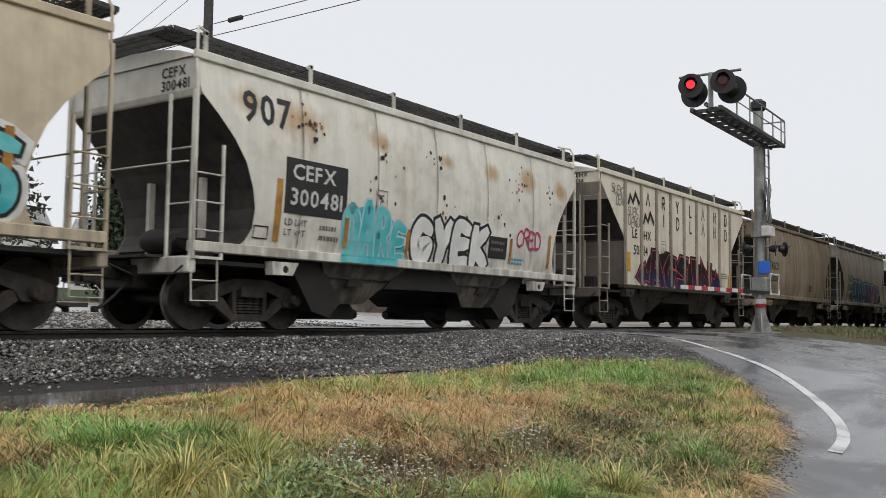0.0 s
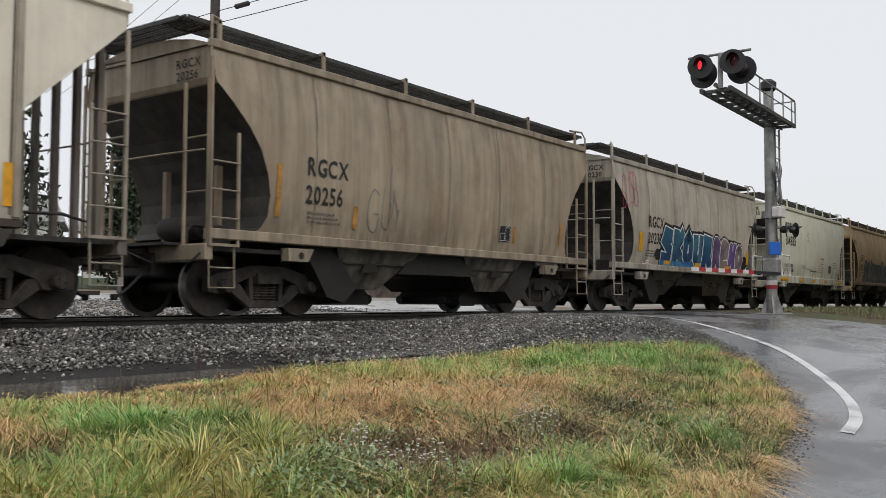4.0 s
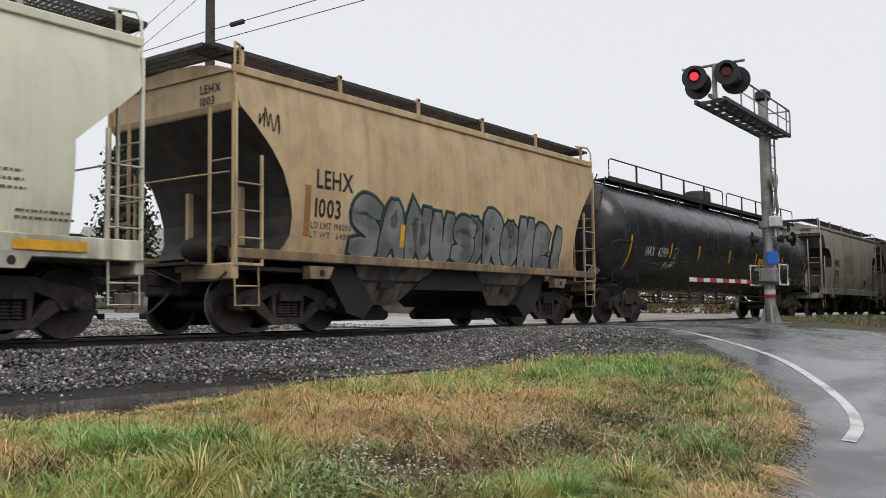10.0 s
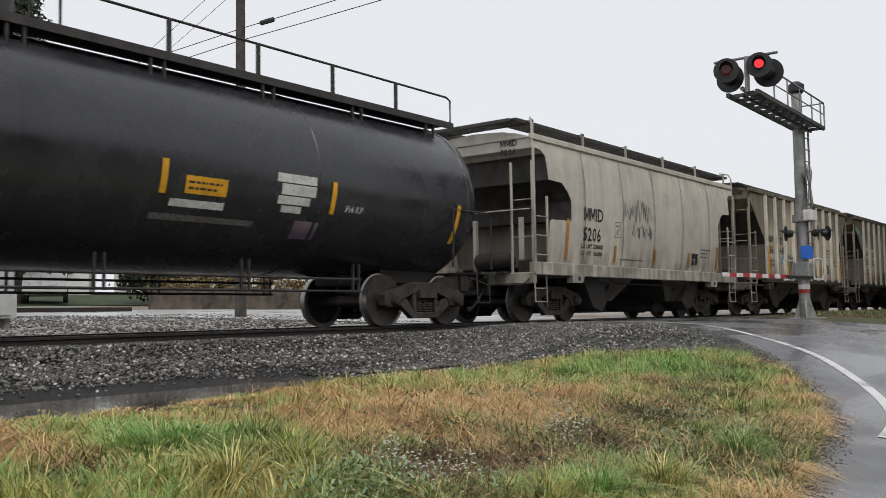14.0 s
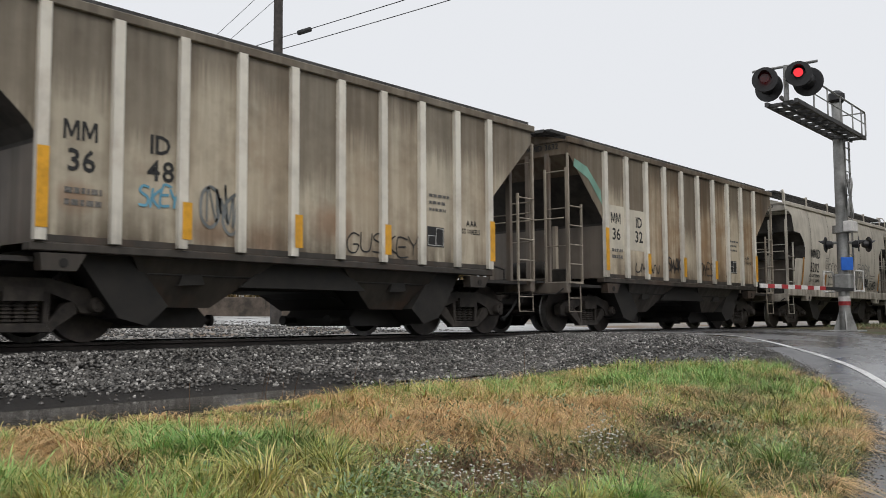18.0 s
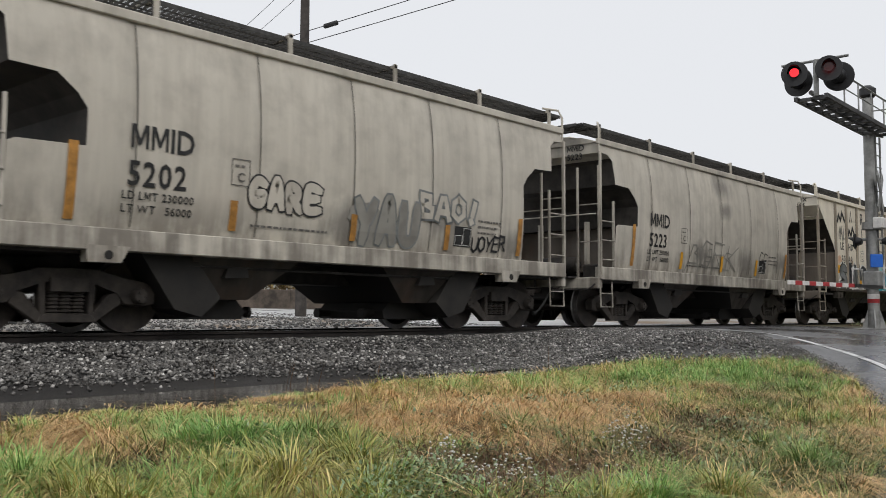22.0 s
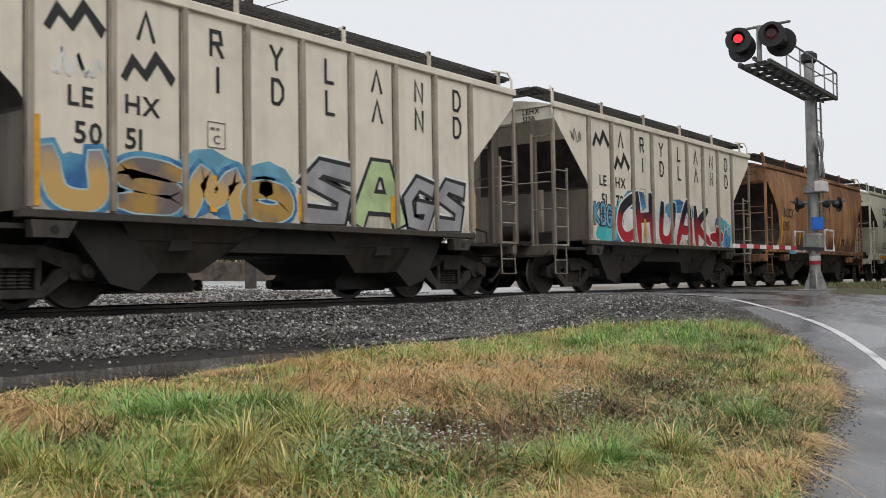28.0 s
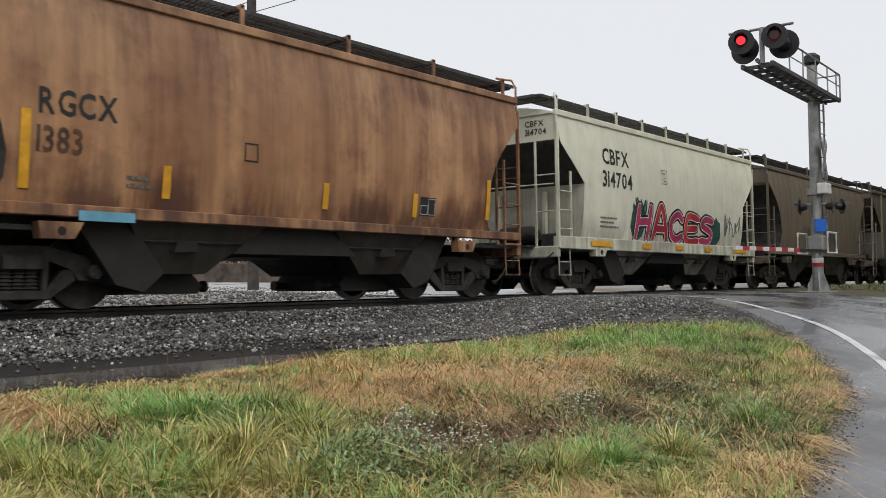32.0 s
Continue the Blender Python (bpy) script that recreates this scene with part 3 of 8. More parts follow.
def ribs(car, mat, xs, width, depth):
    me = mesh_of(prism(BM(), [(-width / 2, 1.18), (-width / 2, 3.93), (width / 2, 3.93), (width / 2, 1.18)], -depth, 0.01), "side_rib", mat)
    for s in (-1, 1):
        for x in xs:
            part("side_rib", me, None, car, m=pose(x, s * 1.535, 0, 0, 0, 0 if s < 0 else 180))


# ---- markings, laid on the side sheets ----
def lay(name, bm, mat, car, kind, off, label=""):
    """Bends flat shapes in x, z onto the near side of a car."""
    for z in hopper_levels(kind):
        bmesh.ops.bisect_plane(bm, geom=[*bm.verts, *bm.edges, *bm.faces], plane_co=(0, 0, z), plane_no=(0, 0, 1))
    for v in bm.verts:
        v.co.y = -(side_y(kind, v.co.z) + off + v.co.y)
    me = bpy.data.meshes.new(name)
    bm.to_mesh(me)
    bm.free()
    me.materials.append(mat)
    ob = new(name, me)
    ob.parent = car
    return tagged(ob, label)


GLYPHS = {}
OFFSETS = {"M": 0.0, "N": 0.004, "W": 0.0}
for letter in "ABCDEFGHIJKLMNOPRSTWX0123456789":
    cu = bpy.data.curves.new("letters", "FONT")
    cu.body, cu.size, cu.resolution_u, cu.offset = letter, 1.0, 2, OFFSETS.get(letter, 0.019)
    ob = new("letters", cu)
    bpy.context.view_layer.update()
    GLYPHS[letter] = bpy.data.meshes.new_from_object(ob.evaluated_get(bpy.context.evaluated_depsgraph_get()))
    bm = bmesh.new()
    bm.from_mesh(GLYPHS[letter])
    bmesh.ops.triangulate(bm, faces=bm.faces)
    bm.to_mesh(GLYPHS[letter])
    bm.free()
    bpy.data.objects.remove(ob)


for letter, outline in (("M", ((0, 0), (0, 0.69), (0.15, 0.69), (0.31, 0.27), (0.47, 0.69), (0.62, 0.69), (0.62, 0), (0.515, 0), (0.515, 0.5), (0.355, 0.1), (0.265, 0.1), (0.105, 0.5), (0.105, 0))), ("N", ((0, 0), (0, 0.69), (0.13, 0.69), (0.37, 0.22), (0.37, 0.69), (0.48, 0.69), (0.48, 0), (0.355, 0), (0.11, 0.48), (0.11, 0)))):
    bm = bmesh.new()
    face = bm.faces.new([bm.verts.new((px, pz, 0)) for px, pz in outline])
    bmesh.ops.triangulate(bm, faces=[face])
    GLYPHS[letter].clear_geometry()
    bm.to_mesh(GLYPHS[letter])
    bm.free()


def text_bm(words, height, squeeze=1.0):
    """Flat letters in x, z with the built-in font, starting at the origin."""
    bm, x, k = BM(), 0.0, height / 0.71
    for letter in words:
        if letter not in GLYPHS:
            x += 0.3
            continue
        me = GLYPHS[letter]
        xs = [v.co.x for v in me.vertices]
        n = len(bm.verts)
        bm.from_mesh(me)
        bm.verts.ensure_lookup_table()
        for v in bm.verts[n:]:
            v.co = Vector(((v.co.x - min(xs) + x) * k * squeeze, 0, v.co.y * k))
        x += max(xs) - min(xs) + 0.09
    return bm


def words_on(car, kind, text, x, z, height, mat, squeeze=1.0, off=0.008, label=""):
    """Large letters are parts of their own; small stencilling stays joined."""
    if height < 0.15:
        bm = text_bm(text, height, squeeze)
        for v in bm.verts:
            v.co.x += x
            v.co.z += z
        return tagged(lay("small_lettering", bm, mat, car, kind, off, label or "small stencilled lettering"), kind="stuff")
    for letter in text:
        if letter not in GLYPHS:
            x += 0.3 * height / 0.69 * squeeze
            continue
        bm = text_bm(letter, height, squeeze)
        wide = max(v.co.x for v in bm.verts)
        for v in bm.verts:
            v.co.x += x
            v.co.z += z
        lay("letter", bm, mat, car, kind, off, label)
        x += wide + 0.09 * height / 0.69 * squeeze


def words_on_end(car, text, y, z, height, mat, x=0.02):
    bm = text_bm(text, height)
    for v in bm.verts:
        v.co = Vector((x, y - v.co.x, v.co.z + z))
    me = bpy.data.meshes.new("small_lettering")
    bm.to_mesh(me)
    bm.free()
    me.materials.append(mat)
    ob = new("small_lettering", me)
    ob.parent = car
    tagged(ob, "small stencilled lettering", kind="stuff")


def flat_poly(bm, pts):
    f = bm.faces.new([bm.verts.new((x, 0, z)) for x, z in pts])
    bmesh.ops.triangulate(bm, faces=[f])


def patch(car, kind, x0, x1, z0, z1, mat, name="marking", off=0.006, lean=0.0, label=""):
    bm = BM()
    flat_poly(bm, [(x0, z0), (x1, z0), (x1 + lean, z1), (x0 + lean, z1)])
    return lay(name, bm, mat, car, kind, off, label)


def frame_mark(car, kind, x, z, w, h, mat, t=0.015):
    bm = BM()
    a = [bm.verts.new((x + p * w, 0, z + q * h)) for p, q in ((0, 0), (1, 0), (1, 1), (0, 1))]
    b = [bm.verts.new((x + t + p * (w - 2 * t), 0, z + t + q * (h - 2 * t))) for p, q in ((0, 0), (1, 0), (1, 1), (0, 1))]
    for k in range(4):
        bm.faces.new((a[k], a[(k + 1) % 4], b[(k + 1) % 4], b[k]))
    return lay("marking", bm, mat, car, kind, 0.008)


def bars(car, kind, x, z, w, rows, mat, gap=0.07, h=0.03, seed=1):
    """Small stencilling that cannot be read: broken bars."""
    rnd = random.Random(seed)
    bm = BM()
    for r in range(rows):
        px, end = x, x + w * rnd.uniform(0.7, 1.0)
        while px < end:
            d = rnd.uniform(0.03, 0.11)
            flat_poly(bm, [(px, z - r * gap), (min(px + d, end), z - r * gap), (min(px + d, end), z - r * gap + h), (px, z - r * gap + h)])
            px += d + 0.022
    return tagged(lay("stencil_mark", bm, mat, car, kind, 0.008, "small worn stencil marks"), kind="stuff")


def data_plate(car, kind, x, z, w=0.42, h=0.36):
    patch(car, kind, x, x + w, z, z + h, MARK_BLACK, "data_plate", 0.006, 0, "black stencilled inspection panel")
    frame_mark(car, kind, x + 0.02, z + 0.02, w * 0.45, h * 0.5, MARK_WHITE, 0.01)
    frame_mark(car, kind, x + w * 0.52, z + 0.02, w * 0.44, h - 0.04, MARK_WHITE, 0.01)


def plate_c(car, kind, x, z):
    frame_mark(car, kind, x, z, 0.3, 0.36, MARK_FAINT, 0.014)
    words_on(car, kind, "C", x + 0.1, z + 0.06, 0.12, MARK_FAINT)
    bars(car, kind, x + 0.05, z + 0.25, 0.2, 1, MARK_FAINT, seed=3)


def scrawl(car, kind, x0, z0, w, h, mat, seed, width=0.025, loops=7):
    """A thin marker or spray-can tag: one wandering line."""
    rnd = random.Random(seed)
    pts = []
    n = loops * 3
    knots = []
    for k in range(n + 1):
        up = k % 2 if rnd.random() < 0.8 else rnd.random()
        knots.append((x0 + w * (k / n + rnd.uniform(-0.9, 0.9) / n * 1.6), z0 + h * min(1.0, max(0.0, up * rnd.uniform(0.55, 1.0) + rnd.uniform(0.0, 0.3) * (1 - up)))))
    for i in range(n):
        p0, p1, p2, p3 = (Vector(knots[min(max(i + q, 0), n)]) for q in (-1, 0, 1, 2))
        for q in range(6):
            t = q / 6
            c = 0.5 * (2 * p1 + (p2 - p0) * t + (2 * p0 - 5 * p1 + 4 * p2 - p3) * t * t + (3 * p1 - p0 - 3 * p2 + p3) * t**3)
            pts.append((c.x, c.y))
    bm, last = BM(), None
    for i, (px, pz) in enumerate(pts):
        (ax, az), (bx, bz) = pts[max(i - 1, 0)], pts[min(i + 1, len(pts) - 1)]
        ln = math.hypot(bx - ax, bz - az) or 1
        nx, nz = -(bz - az) / ln * width / 2, (bx - ax) / ln * width / 2
        pair = (bm.verts.new((px + nx, 0, pz + nz)), bm.verts.new((px - nx, 0, pz - nz)))
        if last:
            bm.faces.new((last[0], last[1], pair[1], pair[0]))
        last = pair
    lay("graffiti", bm, mat, car, kind, 0.010, "thin sprayed scrawl")


def band(bm, pts, width, lift=0.0, ends=1.0, grow=0.0):
    """A flat stroke along points in x, z with mitred bends; ends sets how wide its two tips are."""
    pts = [Vector(p) for p in pts]
    if grow:
        pts[0] += (pts[0] - pts[1]).normalized() * grow
        pts[-1] += (pts[-1] - pts[-2]).normalized() * grow
    last, count = None, len(pts)
    for i, p in enumerate(pts):
        a = (p - pts[i - 1]).normalized() if i else (pts[1] - p).normalized()
        b = (pts[i + 1] - p).normalized() if i < count - 1 else a
        mid = a + b
        mid = mid.normalized() if mid.length > 0.2 else a
        side = Vector((-mid.y, mid.x)) / max(0.55, mid.dot(a)) * width / 2
        if i in (0, count - 1):
            side *= ends
        pair = (bm.verts.new((p.x + side.x, lift, p.y + side.y)), bm.verts.new((p.x - side.x, lift, p.y - side.y)))
        if last:
            bm.faces.new((last[0], last[1], pair[1], pair[0]))
        last = pair
    return bm


def rounded(pts, n=5):
    """The same line bent softly through its points."""
    out, m = [], len(pts)
    for i in range(m - 1):
        p0, p1, p2, p3 = (Vector(pts[min(max(i + k, 0), m - 1)]) for k in (-1, 0, 1, 2))
        for k in range(n):
            t = k / n
            out.append(0.5 * (2 * p1 + (p2 - p0) * t + (2 * p0 - 5 * p1 + 4 * p2 - p3) * t * t + (3 * p1 - p0 - 3 * p2 + p3) * t**3))
    return out + [Vector(pts[-1])]


SKELETON = {
    "A": (((0.02, 0), (0.36, 1), (0.62, 1), (1, 0)), ((0.2, 0.33), (0.82, 0.33))),
    "B": (((0.1, 0), (0.08, 1), (0.72, 0.95), (0.72, 0.6), (0.2, 0.52), (0.92, 0.42), (0.85, 0.03), (0.1, 0.02)),),
    "C": (((0.95, 0.8), (0.6, 1), (0.1, 0.7), (0.1, 0.25), (0.5, 0), (0.95, 0.15)),),
    "D": (((0.08, 0), (0.1, 1), (0.7, 0.92), (0.95, 0.5), (0.7, 0.05), (0.08, 0.02)),),
    "E": (((0.95, 0.95), (0.12, 1), (0.06, 0.02), (1, 0)), ((0.1, 0.5), (0.8, 0.54))),
    "G": (((0.95, 0.88), (0.45, 1), (0.05, 0.6), (0.18, 0.08), (0.72, 0), (0.92, 0.4), (0.5, 0.42)),),
    "H": (((0.08, 0), (0.12, 1)), ((0.88, 0), (0.95, 1)), ((0.1, 0.48), (0.9, 0.54))),
    "I": (((0.5, 0), (0.5, 0.66)), ((0.42, 0.95), (0.6, 0.95))),
    "K": (((0.1, 0), (0.12, 1)), ((0.95, 1), (0.24, 0.5), (1.05, 0))),
    "M": (((0, 0), (0.16, 1), (0.5, 0.35), (0.84, 1), (1, 0)),),
    "N": (((0.04, 0), (0.1, 1), (0.84, 0.05), (0.95, 1)),),
    "O": (((0.5, 1), (0.1, 0.8), (0.06, 0.25), (0.5, 0), (0.92, 0.25), (0.9, 0.8), (0.5, 1)),),
    "R": (((0.1, 0), (0.1, 1), (0.78, 0.95), (0.8, 0.6), (0.2, 0.48)), ((0.42, 0.5), (1.02, 0))),
    "S": (((0.95, 0.92), (0.35, 1), (0.08, 0.72), (0.85, 0.42), (0.75, 0.04), (0.02, 0.04)),),
    "U": (((0.08, 1), (0.12, 0.2), (0.5, 0), (0.86, 0.2), (0.94, 1)),),
    "Y": (((0.02, 1), (0.5, 0.5), (0.95, 1)), ((0.5, 0.55), (0.4, 0))),
    "!": (((0.7, 1), (0.45, 0.38)), ((0.32, 0.14), (0.38, 0.02))),
    ">": (((0.0, 0.3), (0.75, 0.34), (0.45, 0.62)), ((0.75, 0.34), (0.5, 0.05))),
    "<": (((1.0, 0.3), (0.25, 0.34), (0.55, 0.62)), ((0.25, 0.34), (0.5, 0.05))),
}


def piece(car, kind, word, x0, x1, z0, z1, thick, fills, edge, rim=0.035, halo=None, glow=0.09, soft=False, tops=(), sway=0.06, shine=None, seed=1, label="sprayed graffiti letter with an outline"):
    """A sprayed word of broad strokes: one halo behind, then every letter with its rim and its fill, each lapping over the one before."""
    rnd = random.Random(seed)
    cell = (x1 - x0) / len(word)
    for k, sign in enumerate(word):
        top = tops[k] if k < len(tops) else 1.0
        lean, wide = rnd.uniform(-sway, sway), cell * rnd.uniform(0.86, 1.02)
        drop = rnd.uniform(-0.02, 0.03)
        lines = []
        for line in SKELETON[sign]:
            pts = [(x0 + cell * k + thick * 0.3 + (wide - thick * 0.6) * (px + lean * pz * 2), z0 + drop + thick * 0.45 + ((z1 - z0) * top - thick * 0.9) * pz) for px, pz in line]
            lines.append(rounded(pts) if soft else pts)
        tip = 0.62 if soft else 1.18
        stretch = thick * (0.5 if soft else 0.42)

        def strokes(width, lift):
            bm = BM()
            for q, pts in enumerate(lines):
                band(bm, pts, width, lift + 0.0005 * q, tip, stretch + (width - thick) / 2)
            for v in bm.verts:
                v.co.z = max(v.co.z, z0 - 0.04)
            return bm

        letter = None
        if halo:
            letter = lay("graffiti_letter", strokes(thick + 2 * rim + 2 * glow, 0.0), halo, car, kind, 0.005 + 0.0002 * k, label)
        rest = strokes(thick + 2 * rim, 0.0)
        if letter:
            lay("outline", rest, edge, letter, kind, 0.009 + 0.003 * k)
        else:
            letter = lay("graffiti_letter", rest, edge, car, kind, 0.009 + 0.003 * k, label)
        lay("fill", strokes(thick, 0.0), fills[k % len(fills)], letter, kind, 0.0105 + 0.003 * k)
        if shine:
            bm = BM()
            for pts in lines:
                sub = [Vector(p) + Vector((-thick * 0.22, thick * 0.1)) for p in pts[: max(2, len(pts) * 2 // 3)]]
                band(bm, sub, thick * 0.16)
            lay("highlight", bm, shine, letter, kind, 0.0118 + 0.003 * k)


def tag(car, kind, word, x0, x1, z0, z1, width, mat, seed=1, soft=True):
    """A quick hand-drawn tag in one thin line a stroke."""
    rnd = random.Random(seed)
    cell = (x1 - x0) / len(word)
    n = 0
    for k, sign in enumerate(word):
        bm = BM()
        up, lean = rnd.uniform(-0.12, 0.12) * (z1 - z0), rnd.uniform(-0.1, 0.25)
        for line in SKELETON[sign]:
            pts = [(x0 + cell * (k + 0.02 + 0.98 * (px + lean * pz)), z0 + up + (z1 - z0) * pz) for px, pz in line]
            band(bm, rounded(pts) if soft else pts, width, 0.0004 * n, 0.7)
            n += 1
        lay("graffiti_letter", bm, mat, car, kind, 0.010, "thin sprayed hand-drawn letter")


def cloud(car, kind, blobs, mat, off=0.004, seed=1, label="cloud of sprayed paint"):
    """Soft-edged patches of paint behind the letters: x, z, half width, half height."""
    rnd = random.Random(seed)
    for q, (cx, cz, rx, rz) in enumerate(blobs):
        bm = BM()
        ring = [(cx + rx * rnd.uniform(0.82, 1.1) * math.cos(a * math.tau / 16), max(1.14, cz + rz * rnd.uniform(0.82, 1.1) * math.sin(a * math.tau / 16))) for a in range(16)]
        f = bm.faces.new([bm.verts.new((x, 0.0003 * q, z)) for x, z in ring])
        bmesh.ops.triangulate(bm, faces=[f])
        lay("paint_cloud", bm, mat, car, kind, off, label)


TRAIN = []  # every car with its place along the train


def hopper(name, s, kind, mat, label, slope=None, low=None, chord=None, sill=None, bay=None, rib_mat=None, rib=(10, 0.09, 0.05), low_board=False, seams=(), split=3.3, lowz=None):
    car = thing(name, label, "hopper car", "freight train cars")
    slope, low, chord, sill, bay = slope or END_BLACK, low or slope or END_BLACK, chord or mat, sill or mat, bay or UNDER
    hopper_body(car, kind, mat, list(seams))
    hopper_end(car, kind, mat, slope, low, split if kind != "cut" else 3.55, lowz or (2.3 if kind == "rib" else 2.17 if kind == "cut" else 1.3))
    roof_parts(car, kind, mat, chord)
    running_boards(car, kind, chord, low_board)
    end_cage(car, kind, RIB_GRIMY if kind == "rib" else chord)
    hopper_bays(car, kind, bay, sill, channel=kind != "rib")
    if kind == "rib":
        n, w, d = rib
        for x in (0.05, LEN - 0.05):
            for y in (-1.0, -0.5, 0.0, 0.5, 1.0):
                part("end_post", box(BM(), x - 0.04, x + 0.04, y - 0.05, y + 0.05, 1.0, 3.75), END_GREY, car)
        ribs(car, rib_mat or mat, [1.45 + k * (LEN - 2.9) / (n - 1) for k in range(n)], w, d)
    bogie(car, (AXLES[0] + AXLES[1]) / 2, s)
    bogie(car, LEN - (AXLES[0] + AXLES[1]) / 2, s)
    draft_gear(car, LEN)
    TRAIN.append((car, s))
    return car


# ---- ground ----
def lerp_table(table, v):
    if v <= table[0][0]:
        return table[0][1]
    for (a, p), (b, q) in zip(table, table[1:]):
        if v <= b:
            return p + (q - p) * (v - a) / (b - a)
    return table[-1][1]


BEYOND = ((-1.9, -0.26), (1.9, -0.24), (3.0, -0.12), (9, 0.17), (16, 0.42), (22, 0.6), (30, 1.1), (45, 1.9), (70, 2.3), (140, 3.0), (400, 8.0))
NEAR_DITCH = ((-60, -1.5), (-14, -1.35), (-11.7, -1.15), (-9, -0.84), (-6.6, -0.6), (-6.0, -0.5), (-5.6, -0.462), (-5.35, -0.5), (-4.9, -0.56), (-4.4, -0.53), (-4.1, -0.465), (-3.6, -0.45), (-3.2, -0.43), (-2.6, -0.4)) + BEYOND
NEAR_GRASS = ((-60, -1.5), (-14, -1.35), (-11.7, -1.15), (-9, -0.82), (-6.6, -0.58), (-5.3, -0.51), (-4.5, -0.53), (-3.9, -0.545), (-3.2, -0.51), (-2.6, -0.42)) + BEYOND
NEAR_ROAD = ((-60, -1.5), (-14, -0.95), (-11.7, -0.8), (-9, -0.52), (-7, -0.28), (-5, -0.08), (-3.5, -0.03), (-1.9, -0.03), (1.9, -0.03), (3.0, -0.04), (9, 0.17), (16, 0.42), (22, 0.6), (30, 1.1), (45, 1.9), (70, 2.3), (140, 3.0), (400, 8.0))


def ease(v):
    v = min(max(v, 0.0), 1.0)
    return v * v * (3 - 2 * v)


def ground_z(x, y):
    """The height of the ground: a ditch and a grass bank, and the road's ramp up to the crossing."""
    w, d = ease((x - 9.5) / 6.5), ease((x - 6.0) / 2.6)
    bank = lerp_table(NEAR_DITCH, y) * (1 - d) + lerp_table(NEAR_GRASS, y) * d
    return bank * (1 - w) + lerp_table(NEAR_ROAD, y) * w


def smooth_curve(pts, n=60):
    """Points spread evenly along a soft curve through pts."""
    out, m = [], len(pts)
    for i in range(m - 1):
        p0, p1, p2, p3 = (Vector(pts[min(max(i + k, 0), m - 1)]) for k in (-1, 0, 1, 2))
        for k in range(n // (m - 1) + 1):
            t = k / (n // (m - 1) + 1)
            out.append(0.5 * (2 * p1 + (p2 - p0) * t + (2 * p0 - 5 * p1 + 4 * p2 - p3) * t * t + (3 * p1 - p0 - 3 * p2 + p3) * t**3))
    return out + [Vector(pts[-1])]


def soil_mat():
    m = Nodes("wet_soil_and_thatch")
    n = m.noise(3.0, detail=6)
    c = m.mix(m.ramp(n, 0.35, 0.65), (0.035, 0.028, 0.018), (0.12, 0.085, 0.045))
    c = m.mix(m.ramp(m.noise(0.8), 0.45, 0.6), c, (0.055, 0.075, 0.02))
    m.bump(m.noise(30, detail=6), 0.5, 0.02)
    return m.done(c, 0.9)


def far_mat():
    m = Nodes("wet_gravel_yard")
    n = m.noise(14, detail=6, rough=0.7)
    c = m.mix(m.ramp(n, 0.35, 0.65), (0.19, 0.18, 0.165), (0.42, 0.40, 0.37))
    c = m.mix(m.ramp(m.noise(0.35), 0.5, 0.62), c, (0.22, 0.15, 0.09))
    m.bump(n, 0.5, 0.03)
    return m.done(c, 0.75)


def asphalt_mat():
    m = Nodes("wet_asphalt")
    n = m.noise(1.0, (0.55, 0.9, 1), 4, 0.55, warp=0.6)
    fine = m.noise(120, detail=4)
    c = m.mix(m.ramp(fine, 0.3, 0.7), (0.05, 0.05, 0.053), (0.105, 0.105, 0.11))
    c = m.mix(m.ramp(n, 0.42, 0.6, 0, 0.5), c, (0.14, 0.14, 0.145))
    c = m.mix(m.ramp(m.noise(0.5, (2.5, 0.4, 1), 3, 0.6), 0.56, 0.64, 0, 0.6), c, (0.03, 0.03, 0.032))
    m.bump(fine, 0.25, 0.004)
    return m.done(c, m.ramp(n, 0.4, 0.6, 0.13, 0.42))


def ballast_mat():
    m = Nodes("crushed_stone_ballast")
    r = m.island()
    n = m.noise(35, detail=4)
    c = m.mix(m.ramp(r, 0.0, 1.0), (0.022, 0.021, 0.02), (0.21, 0.2, 0.185))
    c = m.mix(m.ramp(r, 0.86, 0.97), c, (0.55, 0.53, 0.50))
    c = m.mix(m.ramp(m.noise(1.4, detail=3), 0.5, 0.68, 0, 0.55), c, (0.04, 0.033, 0.028))
    c = m.mix(m.ramp(n, 0.5, 0.75, 0, 0.5), c, (0.05, 0.045, 0.04))
    m.bump(n, 0.4, 0.008)
    return m.done(c, m.ramp(n, 0.3, 0.7, 0.22, 0.5))


SOIL, YARD, ASPHALT, BALLAST = soil_mat(), far_mat(), asphalt_mat(), ballast_mat()
BED = plain_mat("dark_wet_ballast_fines", (0.028, 0.026, 0.025), 0.5, 0.0, 0.5, 25, 0.6)
line_m = Nodes("worn_white_road_paint")
worn = line_m.math("ADD", line_m.noise(45, detail=5, rough=0.7), line_m.noise(2.5, detail=3))
line_m.bump(worn, 0.2, 0.003)
PAINT_LINE = line_m.done(line_m.mix(line_m.ramp(worn, 1.0, 1.3), (0.66, 0.66, 0.65), (0.12, 0.12, 0.125)), 0.4)


